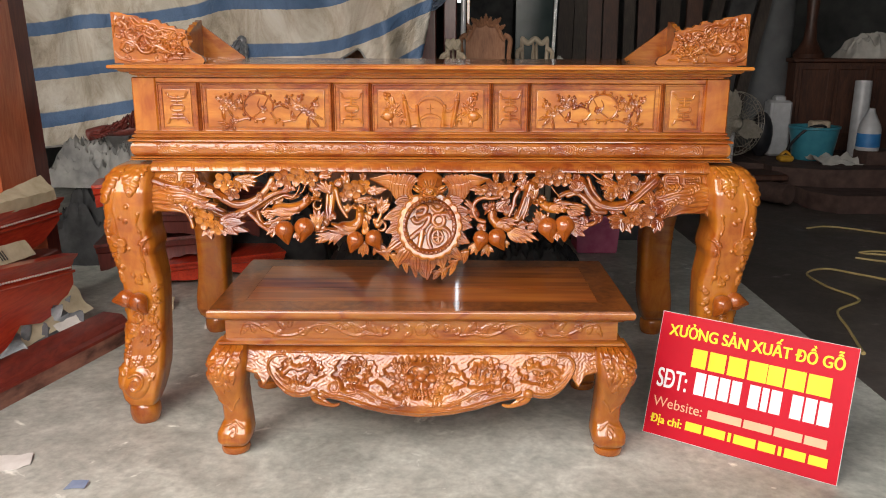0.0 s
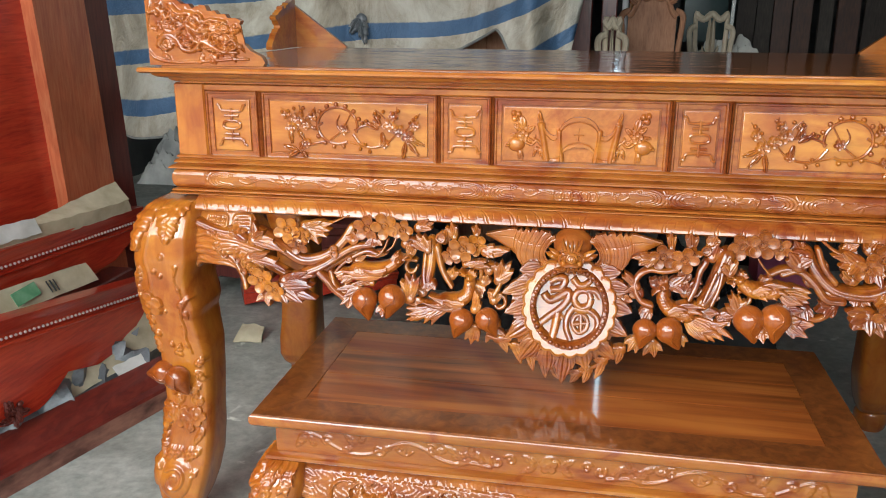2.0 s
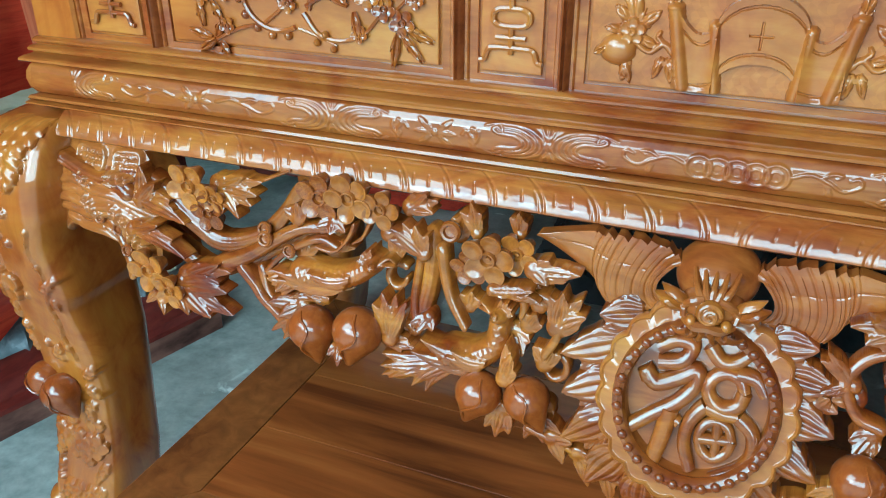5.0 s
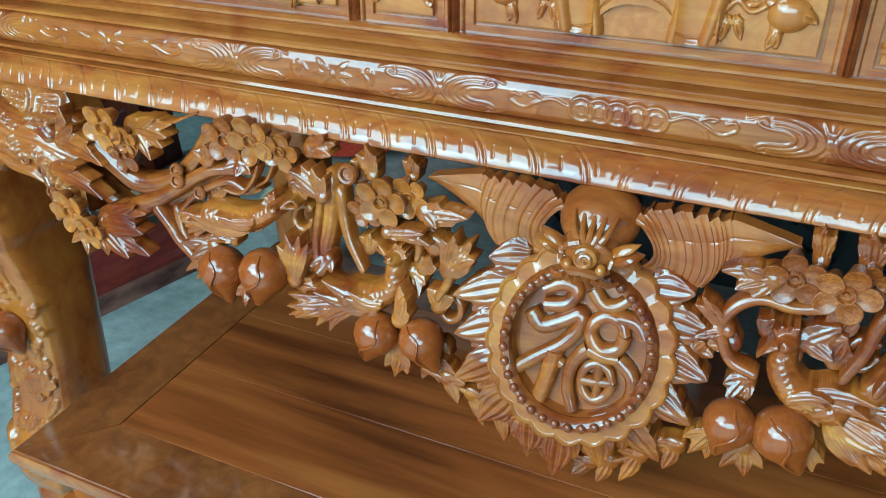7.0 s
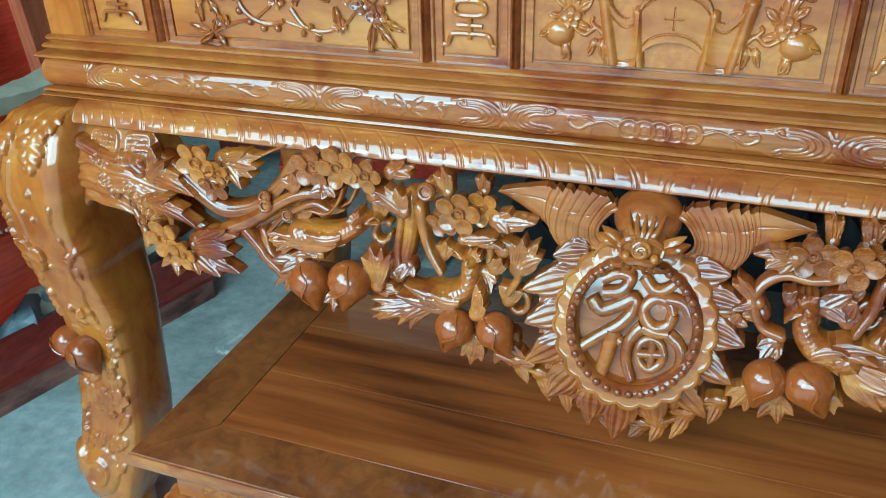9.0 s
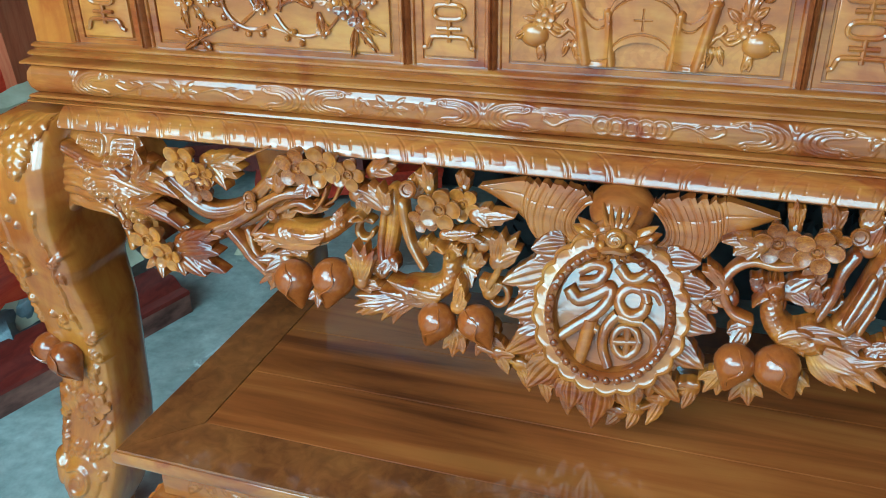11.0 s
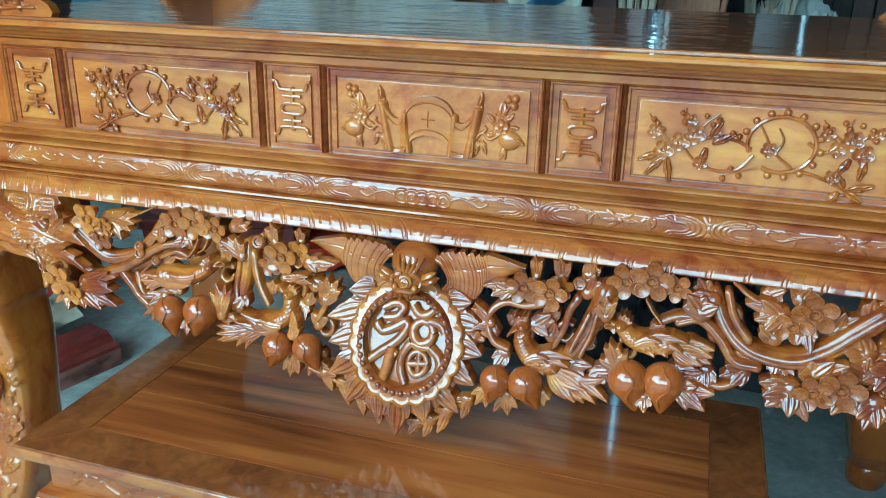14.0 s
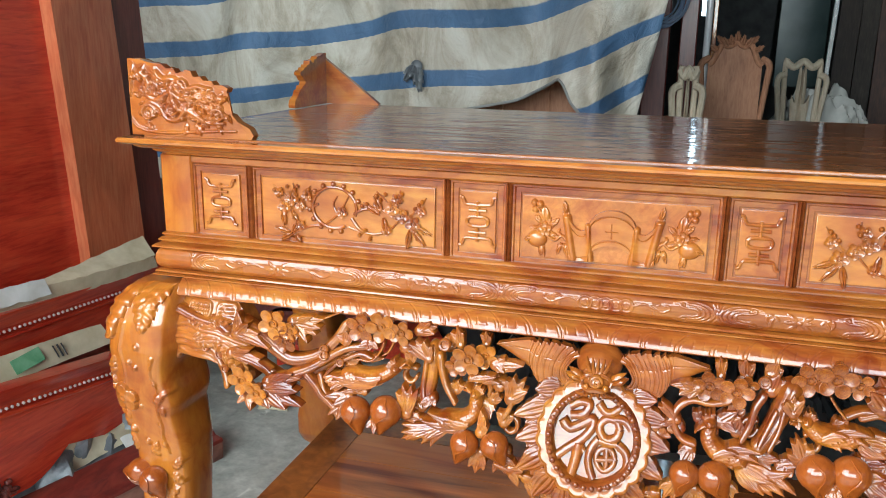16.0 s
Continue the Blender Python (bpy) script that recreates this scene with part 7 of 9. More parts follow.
        for x, z, t, L in ((0.225, 0.236, 160, 0.04), (0.175, 0.236, -20, 0.04), (0.13, 0.222, 150, 0.045), (0.07, 0.200, 170, 0.045)):
            r.leaf(s * x, z, T(t), L, 0.020, top + 0.006, 3, 0.3 * s)
        # hair lines by the leg
        for k in range(5):
            V([(0.545, 0.338 - 0.013 * k), (0.525, 0.340 - 0.013 * k), (0.508, 0.334 - 0.012 * k), (0.495, 0.336 - 0.011 * k)], 0.0026, 0.0016, 0.003)
    r.ball(0, 0.268, 0.017, 0.021, 0.014)
    r.ball(0, 0.292, 0.026, 0.019, 0.020)


low_x = (0, 0.10, 0.17, 0.235, 0.27, 0.31, 0.325, 0.36, 0.386, 0.41, 0.435, 0.455, 0.468, 0.476, 0.484, 0.496, 0.53, 0.545)
low_z = (0.150, 0.160, 0.176, 0.198, 0.205, 0.207, 0.211, 0.206, 0.206, 0.216, 0.236, 0.262, 0.242, 0.234, 0.248, 0.266, 0.274, 0.274)
us = np.linspace(-0.545, 0.545, 545)
low = np.interp(np.abs(us), low_x, low_z)
vs = np.linspace(0, 1, 92)
AX, AZ = np.broadcast_to(us, (92, 545)), low + (0.356 - low) * vs[:, None]
rel = Relief(AX, AZ, 5)
carve_apron(rel)
fr = SY0 + 0.025 - 0.022 * np.cos(us / 0.545 * 1.35)
belly_y = 0.43 * (np.maximum(AZ, 0.19) - 0.27) - 0.004 + 0.012 * np.clip((AZ - 0.335) / 0.02, 0, 1) + 0.008 * np.clip(1 - (AZ - low) / 0.010, 0, 1) ** 2
P = np.stack([SX + AX, fr + belly_y + 0.008 - rel.heights(0.0005), AZ], -1)
bottom, top = P[0].copy(), P[-1].copy()
bottom[:, 1], top[:, 1] = SY0 + 0.055, SY0 + 0.075
sap = piece("apron", grid_mesh("apron", np.concatenate([bottom[None], P, top[None]]), STOOLCARVE, angle=50), stool)
for s in (-1, 1):
    g = Geo()
    x = SX + s * 0.30
    g.tube([(SX + s * 0.325, SY0 + 0.0, 0.226), (SX + s * 0.318, SY0 - 0.026, 0.208), (SX + s * 0.295, SY0 - 0.030, 0.196), (SX + s * 0.262, SY0 - 0.031, 0.188), (SX + s * 0.243, SY0 - 0.03, 0.193)], 0.012, 0.004, 9, 5)
    g.ball(0.016, 0.014, 0.015, at(SX + s * 0.322, SY0 - 0.018, 0.222), 12, 8)
    g.leaf(0.05, 0.022, 2, 0.005, 0.2, 0.1, 0.8, at(SX + s * 0.315, SY0 - 0.024, 0.215, 90 + s * 120))
    part("hook", g, VARNISH, sap)
for yy in (SY1 - 0.05,):
    part("back_apron", Geo().box(SX - 0.56, SX + 0.56, yy, yy + 0.02, 0.25, 0.356), VARNISH, stool)
for s in (-1, 1):
    part("side_apron", Geo().box(*sorted((SX + s * 0.565, SX + s * 0.585)), SY0 + 0.1, SY1 - 0.1, 0.27, 0.356), VARNISH, stool)

# cabriole legs: (height, outer, inner, front, back)
SLEG = [(0.356, -0.615, -0.528, -0.305, -0.200), (0.345, -0.622, -0.527, -0.322, -0.200), (0.310, -0.644, -0.526, -0.346, -0.205), (0.275, -0.650, -0.530, -0.352, -0.215), (0.22, -0.636, -0.537, -0.340, -0.225), (0.16, -0.616, -0.536, -0.318, -0.222), (0.11, -0.614, -0.532, -0.314, -0.220), (0.07, -0.634, -0.526, -0.336, -0.225), (0.045, -0.634, -0.530, -0.338, -0.235), (0.030, -0.622, -0.542, -0.328, -0.250), (0.026, -0.614, -0.548, -0.320, -0.256)]


def carve_stool_leg(r):
    """Leaf fringe on the knee, leaves below it, a plain shin and a rounded foot."""
    for x, t, c in ((0.02, -75, 0.2), (0.045, -100, -0.2), (0.07, -80, 0.25), (0.10, -100, -0.2), (0.135, -85, 0.2), (0.17, -100, 0), (0.21, -85, 0.2), (0.25, -90, 0)):
        r.leaf(x, 0.352, t, 0.062, 0.040, 0.010, 4, c)
    for k in range(9):
        r.vine([(0.01 + 0.03 * k, 0.352), (0.018 + 0.03 * k, 0.335), (0.012 + 0.03 * k, 0.318)], 0.004, 0.003, 0.012)
    r.vine([(0.07, 0.30), (0.085, 0.27), (0.07, 0.24), (0.080, 0.215)], 0.005, 0.003, 0.005)
    for x, z, t, L in ((0.085, 0.29, -40, 0.035), (0.07, 0.28, 210, 0.035), (0.08, 0.25, -30, 0.032), (0.072, 0.24, 200, 0.03), (0.115, 0.29, -95, 0.05), (0.03, 0.285, -100, 0.045), (0.14, 0.28, -90, 0.05)):
        r.leaf(x, z, t, L, 0.024, 0.006, 3, 0.25)
    for x, z in ((0.05, 0.285), (0.04, 0.275), (0.055, 0.265), (0.10, 0.265), (0.105, 0.25)):
        r.ball(x, z, 0.006, 0.005)
    r.scroll(0.11, 0.30, 0.02, 0.008, 1.4, 0.4)
    # plain shin with shallow cuts above a rounded foot
    r.vine([(0.02, 0.19), (0.05, 0.17), (0.075, 0.145), (0.105, 0.165), (0.14, 0.185)], 0.004, 0.004, 0.003)
    r.scroll(0.066, 0.078, 0.022, 0.003, 1.2, 0.6, 1, 0.004)
    r.vine([(0.02, 0.092), (0.045, 0.104), (0.066, 0.112), (0.09, 0.104), (0.13, 0.094)], 0.004, 0.004, 0.003)


SLEGM = carved_leg("leg", SLEG, carve_stool_leg, 150, 46, 40, SMOOTHLEG, 0.5)
SBUN = Geo().lathe([(0.034, 0.028), (0.043, 0.024), (0.045, 0.014), (0.042, 0.003), (0.02, 0.0)], 20).mesh("bun_foot", SMOOTHLEG)
for M in (Matrix.Translation((SX, 0, 0)), Matrix.Translation((SX, 0, 0)) @ FLIPX, Matrix.Translation((SX, SY0 + SY1, 0)) @ Matrix.Diagonal((1, -1, 1, 1)), Matrix.Translation((SX, SY0 + SY1, 0)) @ FLIPX @ Matrix.Diagonal((1, -1, 1, 1))):
    leg = piece("leg", SLEGM, stool, M)
    f = piece("bun_foot", SBUN, leg)
    f.matrix_basis = Matrix.Translation((-0.583, -0.288, 0))

# ---------------- leaning timber and carved boards on the west side ----------------
# tall red door leaf and planks that lean against the wall
g = Geo().box(-1.93, -1.88, -1.4, 0.80, 0.0, 2.5, 0.004)
leaf = thing("red_board", (-1.905, -0.3, 0), "tall red stained wooden board leaning beside the carved boards", "board")
part("face_board", g, REDWOOD, leaf)
part("stile", Geo().loft([[(-1.885, 0.70 + k, z), (-1.835, 0.70 + k, z), (-1.835, 0.98 + k * 1.2, z), (-1.885, 0.98 + k * 1.2, z)] for z, k in ((0.0, 0.14), (1.0, 0.07), (2.5, -0.05))]), REDPALE, leaf, "paler upright plank")
single("plank", Geo().loft([[(-1.90, 1.12 + k, z), (-1.86, 1.12 + k, z), (-1.86, 1.285 + k, z), (-1.90, 1.285 + k, z)] for z, k in ((0.0, 0.03), (2.5, -0.16))]), REDDARK, (-1.88, 1.2, 0), "dark red plank standing upright by the tarpaulin", "plank")


def carved_board(name, x, y0, y1, ztop0, ztop1, deep, label, seed):
    """A red cornice board on edge: sloping top ledge, string of pale beads, scalloped lower edge with a rosette. Runs along y."""
    t = thing(name, (x, (y0 + y1) / 2, 0), label, "carved board")
    n = 40
    tilt = (ztop1 - ztop0) / (y1 - y0)
    face, ledge, rib = [], [], []
    for i in range(n + 1):
        u = i / n
        y = y0 + (y1 - y0) * u
        zt = ztop0 + tilt * (y - y0)
        v = 1 - u
        d = deep * float(np.interp(v, (0, 0.03, 0.10, 0.2, 0.30, 0.36, 0.40, 0.48, 0.55, 0.62, 0.75, 1.0), (0.42, 0.52, 0.72, 0.80, 0.74, 0.92, 0.98, 1.0, 0.93, 1.0, 1.04, 1.05)))
        face.append([(x - 0.022, y, zt - d), (x, y, zt - d + 0.003), (x, y, zt - 0.05), (x - 0.022, y, zt - 0.05)])
        ledge.append([(x - 0.03, y, zt - 0.052), (x + 0.004, y, zt - 0.052), (x + 0.010, y, zt - 0.040), (x + 0.012, y, zt - 0.030), (x + 0.030, y, zt - 0.012), (x + 0.034, y, zt), (x - 0.03, y, zt)])
        rib.append((x + 0.008, y, zt - 0.062))
    part("board", Geo().loft(face), REDWOOD, t)
    part("ledge", Geo().loft(ledge), REDWOOD, t)
    part("lip", Geo().tube([(a, b, c - 0.018) for a, b, c in rib[::4]], 0.007, steps=2), REDWOOD, t)
    bm = Geo().ball(0.0048, 0.0048, 0.0048, None, 8, 6).mesh("bead", BEAD)
    m = int((y1 - y0 - 0.02) / 0.0195)
    for i in range(m):
        y = y0 + 0.01 + i * 0.0195
        piece("bead", bm, t, Matrix.Translation((x + 0.012, y, ztop0 + tilt * (y - y0) - 0.060)))
    r = random.Random(seed)
    for cy, k in ((y0 + (y1 - y0) * 0.53, 0.062), (y0 + (y1 - y0) * 0.18, 0.08)):
        g = Geo()
        zc = ztop0 + tilt * (cy - y0) - deep * 0.88
        for j in range(9):
            g.leaf(k * r.uniform(0.5, 0.8), k * 0.4, 3, 0.006, 0.35, 0.1, 0.7, Matrix.Translation((x + 0.002, cy + r.uniform(-k, k) * 0.4, zc + r.uniform(-k, k) * 0.25)) @ Matrix.Rotation(radians(90), 4, "Z") @ Matrix.Rotation(radians(r.uniform(0, 360)), 4, "Y"))
            g.ball(0.008, 0.008, 0.008, Matrix.Translation((x + 0.006, cy + r.uniform(-k, k) * 0.5, zc + r.uniform(-k, k) * 0.3)), 8, 5)
        part("rosette", g, REDDARK, t)
    return t


carved_board("carved_board", -1.58, -0.75, 0.80, 0.60, 0.352, 0.33, "red stained cornice board with pale beads and scalloped lower edge", 1)
single("timber_block", Geo().box(-1.80, -1.70, -0.5, 0.95, 0.0, 0.335, 0.006), REDDARK, (-1.75, 0.2, 0), "dark red timber block under a carved board", "block")
carved_board("carved_board", -1.75, -0.70, 1.09, 0.655, 0.545, 0.26, "red stained cornice board with pale beads, standing behind another", 2)


def crumpled(name, corners, mat, label, category, seed, amp=0.012, thick=0.006, nx=14, nz=8, group=""):
    """A creased sheet or slab between four corners."""
    r = random.Random(seed)
    a, b, c, d = (Vector(q) for q in corners)
    nrm = (b - a).cross(d - a).normalized()
    verts = []
    for s in (0, 1):
        for i in range(nx + 1):
            for j in range(nz + 1):
                u, v = i / nx, j / nz
                q = a.lerp(b, u).lerp(d.lerp(c, u), v)
                q = q + nrm * (amp * noise.noise(q * 14 + Vector((seed, 0, 0))) - thick * s)
                if j in (0, nz):
                    q += (d - a).normalized() * 0.006 * noise.noise(q * 40)
                verts.append(q)
    m = (nx + 1) * (nz + 1)
    faces = []
    for i in range(nx):
        for j in range(nz):
            q = i * (nz + 1) + j
            faces += [(q, q + 1, q + nz + 2, q + nz + 1), (m + q, m + q + nz + 1, m + q + nz + 2, m + q + 1)]
    rim = [i * (nz + 1) for i in range(nx + 1)] + [nx * (nz + 1) + j for j in range(1, nz + 1)] + [i * (nz + 1) + nz for i in range(nx - 1, -1, -1)] + [j for j in range(nz - 1, 0, -1)]
    faces += [(p, q, m + q, m + p) for p, q in zip(rim, rim[1:] + rim[:1])]
    base = sum((Vector(q) for q in corners), Vector()) / 4
    base.z = min(q[2] for q in corners)
    return single(name, Geo().add(verts, faces), mat, tuple(base), label, category, group)


def heap(x0, x1, y0, y1, z0, h, seed, soft=1.0):
    """A slumped pile of cloth: a lumpy mound with sharp folds."""
    n, m = 90, 56
    verts = []
    for j in range(m + 1):
        for i in range(n + 1):
            u, v = i / n, j / m
            q = Vector((x0 + (x1 - x0) * u, y0 + (y1 - y0) * v, 0))
            dome = (max(0.0, 1 - abs(2 * u - 1) ** 3) * max(0.0, 1 - abs(2 * v - 1) ** 3)) ** 0.5
            big = noise.noise(q * 4.5 + Vector((seed, 0, 0)))
            fold = 1 - abs(noise.noise(Vector((q.x * 11 * soft + 3 * big, q.y * 20 * soft, seed)))) - 0.5 * soft * abs(noise.noise(Vector((q.x * 26 * soft, q.y * 34 * soft + 3 * big, seed + 4))))
            verts.append((q.x + 0.02 * big, q.y + 0.03 * noise.noise(q * 7), z0 + h * dome * (0.42 + 0.42 * big + 0.48 * fold * abs(fold))))
    faces = [(j * (n + 1) + i, j * (n + 1) + i + 1, (j + 1) * (n + 1) + i + 1, (j + 1) * (n + 1) + i) for j in range(m) for i in range(n)]
    return Geo().add(verts, faces)


# cardboard and paper stuffed between the boards
pack = crumpled("cardboard_strip", [(-1.70, -0.55, 0.46), (-1.655, 0.66, 0.385), (-1.69, 0.64, 0.45), (-1.735, -0.55, 0.55)], PAPER, "cream cardboard packing strip with green print between red boards", "cardboard", 3, 0.008, 0.02, 24)
mark = Geo().box(-0.001, 0.001, -0.055, 0.055, -0.024, 0.024, 0.0004)
piece("print", Geo().box(-0.0012, 0.0012, -0.06, 0.05, -0.02, 0.024, 0.0004).mesh("print", GREENINK), pack, Matrix.Translation((0.021, 0.27, 0.062)) @ Matrix.Rotation(radians(3.5), 4, "X") @ Matrix.Rotation(radians(-27), 4, "Y"), "smudged green print")
for dy, w in ((0.0, 0.004), (0.034, 0.004), (0.017, 0.006)):
    piece("print", Geo().box(-0.0012, 0.0012, -w / 2, w / 2, -0.021, 0.021, 0.0003).mesh("print", BLACKINK), pack, Matrix.Translation((0.020, 0.375 + dy, 0.050 - dy * 0.1)) @ Matrix.Rotation(radians(3.5), 4, "X") @ Matrix.Rotation(radians(-27), 4, "Y"), "black printed frame")
crumpled("cardboard_strip", [(-1.735, 0.30, 0.575), (-1.70, 0.98, 0.555), (-1.69, 0.95, 0.60), (-1.74, 0.30, 0.635)], PAPER, "cream folded cardboard carton laid along a red board", "cardboard", 6, 0.006, 0.003, 24, 4)
crumpled("cardboard_strip", [(-1.745, 0.50, 0.606), (-1.70, 0.97, 0.600), (-1.77, 1.00, 0.662), (-1.80, 0.53, 0.622)], PAPER, "cream cardboard flap bent up from a carton", "cardboard", 7, 0.006, 0.003, 24, 4)
crumpled("paper_sheet", [(-1.73, 0.14, 0.625), (-1.71, 0.47, 0.60), (-1.72, 0.46, 0.655), (-1.75, 0.12, 0.675)], PAPERWHITE, "white folded paper scrap tucked behind a red board", "paper", 9, 0.006, 0.004)
crumpled("cardboard_strip", [(-1.60, 0.30, 0.085), (-1.50, 0.78, 0.10), (-1.60, 0.82, 0.22), (-1.68, 0.34, 0.20)], PAPER, "buff cardboard piece under the red boards", "cardboard", 12, 0.02, 0.006)
crumpled("plastic_sheet", [(-1.70, -0.4, 0.03), (-1.42, 0.55, 0.03), (-1.58, 0.72, 0.16), (-1.85, -0.4, 0.16)], PLASTICBAG, "crumpled grey plastic sheet on the floor by a beam", "plastic sheet", 15, 0.09, 0.003, 26, 14)
crumpled("paper_scrap", [(-1.50, 0.50, 0.08), (-1.45, 0.60, 0.085), (-1.50, 0.62, 0.13), (-1.55, 0.52, 0.12)], PAPERWHITE, "white paper scrap on grey plastic", "paper", 18, 0.01, 0.002)
rag = Geo()
rr = random.Random(4)
rag = heap(-1.76, -1.54, -0.10, 0.42, 0.0, 0.10, 23)
single("rag", rag, WHITECLOTH, (-1.66, 0.1, 0), "dusty grey rag bundle on the floor under red boards", "rag")

# red beam on the floor
beam = thing("wooden_beam", (-1.45, 0.15, 0), "dark red wooden beam with raw scuffed side on the floor", "beam")
d = Vector((0.27, 0.96, 0)).normalized()
s = Vector((-d.y, d.x, 0))
p0, p1 = Vector((-1.60, -0.40, 0)), Vector((-1.29, 0.70, 0))
part("timber", Geo().loft([[tuple(p + s * a + Vector((0, 0, z))) for a, z in ((0, 0.0), (0.0, 0.062), (0.0, 0.064), (0.16, 0.064), (0.16, 0.0))] for p in (p0, p1)]), BEAMSIDE, beam, "scuffed raw timber")
part("moulding", Geo().loft([[tuple(p + s * a + Vector((0, 0, z))) for a, z in ((-0.004, 0.062), (0.0, 0.072), (0.03, 0.076), (0.05, 0.098), (0.06, 0.104), (0.15, 0.106), (0.165, 0.064))] for p in (p0, p1)]), BEAMTOP, beam, "dull red stained upper moulding")
# more red pieces piled beyond the altar table leg
def red_offcut(x, y, z, L, h, deep, turn, tilt, mat, seed):
    """A length of cornice with a stepped profile and a ragged scalloped lower rim."""
    r = random.Random(seed)
    cols = []
    for i in range(19):
        u = i / 18
        lowz = h * (0.22 * abs(math.sin(u * 7 + seed)) + 0.12 * r.random() * (0.2 < u < 0.9))
        cols.append([(L * (u - 0.5), 0, lowz), (L * (u - 0.5), -0.012, lowz + 0.004), (L * (u - 0.5), -0.016, h * 0.62), (L * (u - 0.5), -0.034, h * 0.68), (L * (u - 0.5), -0.040, h * 0.86), (L * (u - 0.5), -0.06, h * 0.9), (L * (u - 0.5), -0.06, h), (L * (u - 0.5), deep, h), (L * (u - 0.5), deep, lowz)])
    g = Geo().loft(cols)
    M = Matrix.Translation((x, y, z)) @ Matrix.Rotation(radians(turn), 4, "Z") @ Matrix.Rotation(radians(tilt), 4, "Y")
    g.v = [tuple(M @ Vector(q)) for q in g.v]
    return single("red_timber", g, mat, (x, y, z), "dark red moulded timber piled behind the altar table", "timber", "pile of red timbers")


red_offcut(-1.38, 1.42, 0.43, 0.62, 0.15, 0.16, 14, -3, REDWOOD, 1)
red_offcut(-1.28, 1.48, 0.24, 0.72, 0.17, 0.20, 24, 4, REDDARK, 2)
red_offcut(-1.42, 1.52, 0.10, 0.66, 0.16, 0.22, 10, -4, REDDARK, 3)
red_offcut(-1.16, 1.58, 0.005, 0.70, 0.13, 0.24, 28, 0, REDWOOD, 4)
red_offcut(-1.20, 1.72, 0.36, 0.56, 0.14, 0.12, 30, 6, REDDARK, 5)
crumpled("cardboard_strip", [(-1.36, 1.06, 0.004), (-1.25, 1.08, 0.004), (-1.26, 1.14, 0.05), (-1.35, 1.13, 0.06)], PAPER, "small buff cardboard scrap standing on the floor", "cardboard", 62, 0.03, 0.006)
single("dark_heap", heap(-2.25, -0.62, 1.86, 2.32, 0.0, 0.66, 12), DARKJUNK, (-1.4, 2.1, 0), "dark cover draped over a pile under the tarpaulin", "cover")
# two dark mounds stand in for the shaded floor behind the tables
single("dark_heap", heap(-0.60, 0.78, 1.22, 1.86, 0.0, 0.40, 23), DARKJUNK, (0.1, 1.55, 0), "low dark mound added to deepen the shade behind the altar table", "cover")
single("dark_heap", heap(0.80, 1.50, 2.55, 2.95, 0.0, 0.50, 27), DARKJUNK, (1.15, 2.75, 0), "low dark mound added to deepen the shade behind the pink crate", "cover")
single("grey_cloth", heap(-2.25, -1.12, 1.92, 2.34, 0.44, 0.34, 15), GREYCLOTH, (-1.6, 2.1, 0.46), "bunched grey plastic cloth under the tarpaulin hem", "cloth")
g = Geo()
g.tube([(-1.95, 1.95, 0.735), (-1.85, 1.95, 0.76), (-1.72, 1.95, 0.765), (-1.60, 1.95, 0.80)], 0.035, 0.03, 10, 5)
for k in range(6):
    g.leaf(0.09, 0.05, 4, 0.01, 0.3, 0.1, 0.7, at(-1.93 + 0.06 * k, 1.92, 0.74 + 0.01 * k, 20 * k))
single("carved_scrap", g, REDDARK, (-1.8, 1.95, 0.70), "dark red carved wood scrap on the bundle", "carving")
crumpled("paper_scrap", [(-1.30, -0.45, 0.004), (-1.20, -0.40, 0.004), (-1.22, -0.34, 0.012), (-1.33, -0.36, 0.010)], PAPERWHITE, "torn white paper scrap lying on the concrete floor", "paper", 30, 0.006, 0.001)
for k, (sx, sy) in enumerate(((-0.84, 0.60), (-0.80, 0.92), (-1.02, 0.80))):
    crumpled("paper_scrap", [(sx, sy, 0.003), (sx + 0.05, sy + 0.01, 0.004), (sx + 0.045, sy + 0.05, 0.03), (sx - 0.01, sy + 0.045, 0.02)], PAPERWHITE, "small torn paper scrap on the floor behind the legs", "paper", 70 + k, 0.02, 0.001, 8, 6)
crumpled("plastic_scrap", [(-1.04, -0.53, 0.003), (-0.98, -0.53, 0.004), (-0.98, -0.50, 0.014), (-1.03, -0.49, 0.012)], BLUEHOSE, "small crumpled pale blue plastic scrap on the floor", "scrap", 33, 0.01, 0.001, 8, 6)
crumpled("plastic_scrap", [(-1.05, -0.66, 0.003), (-1.01, -0.66, 0.004), (-1.01, -0.60, 0.014), (-1.05, -0.60, 0.010)], BLUEHOSE, "small crumpled pale blue plastic scrap on the floor", "scrap", 36, 0.01, 0.001, 8, 6)


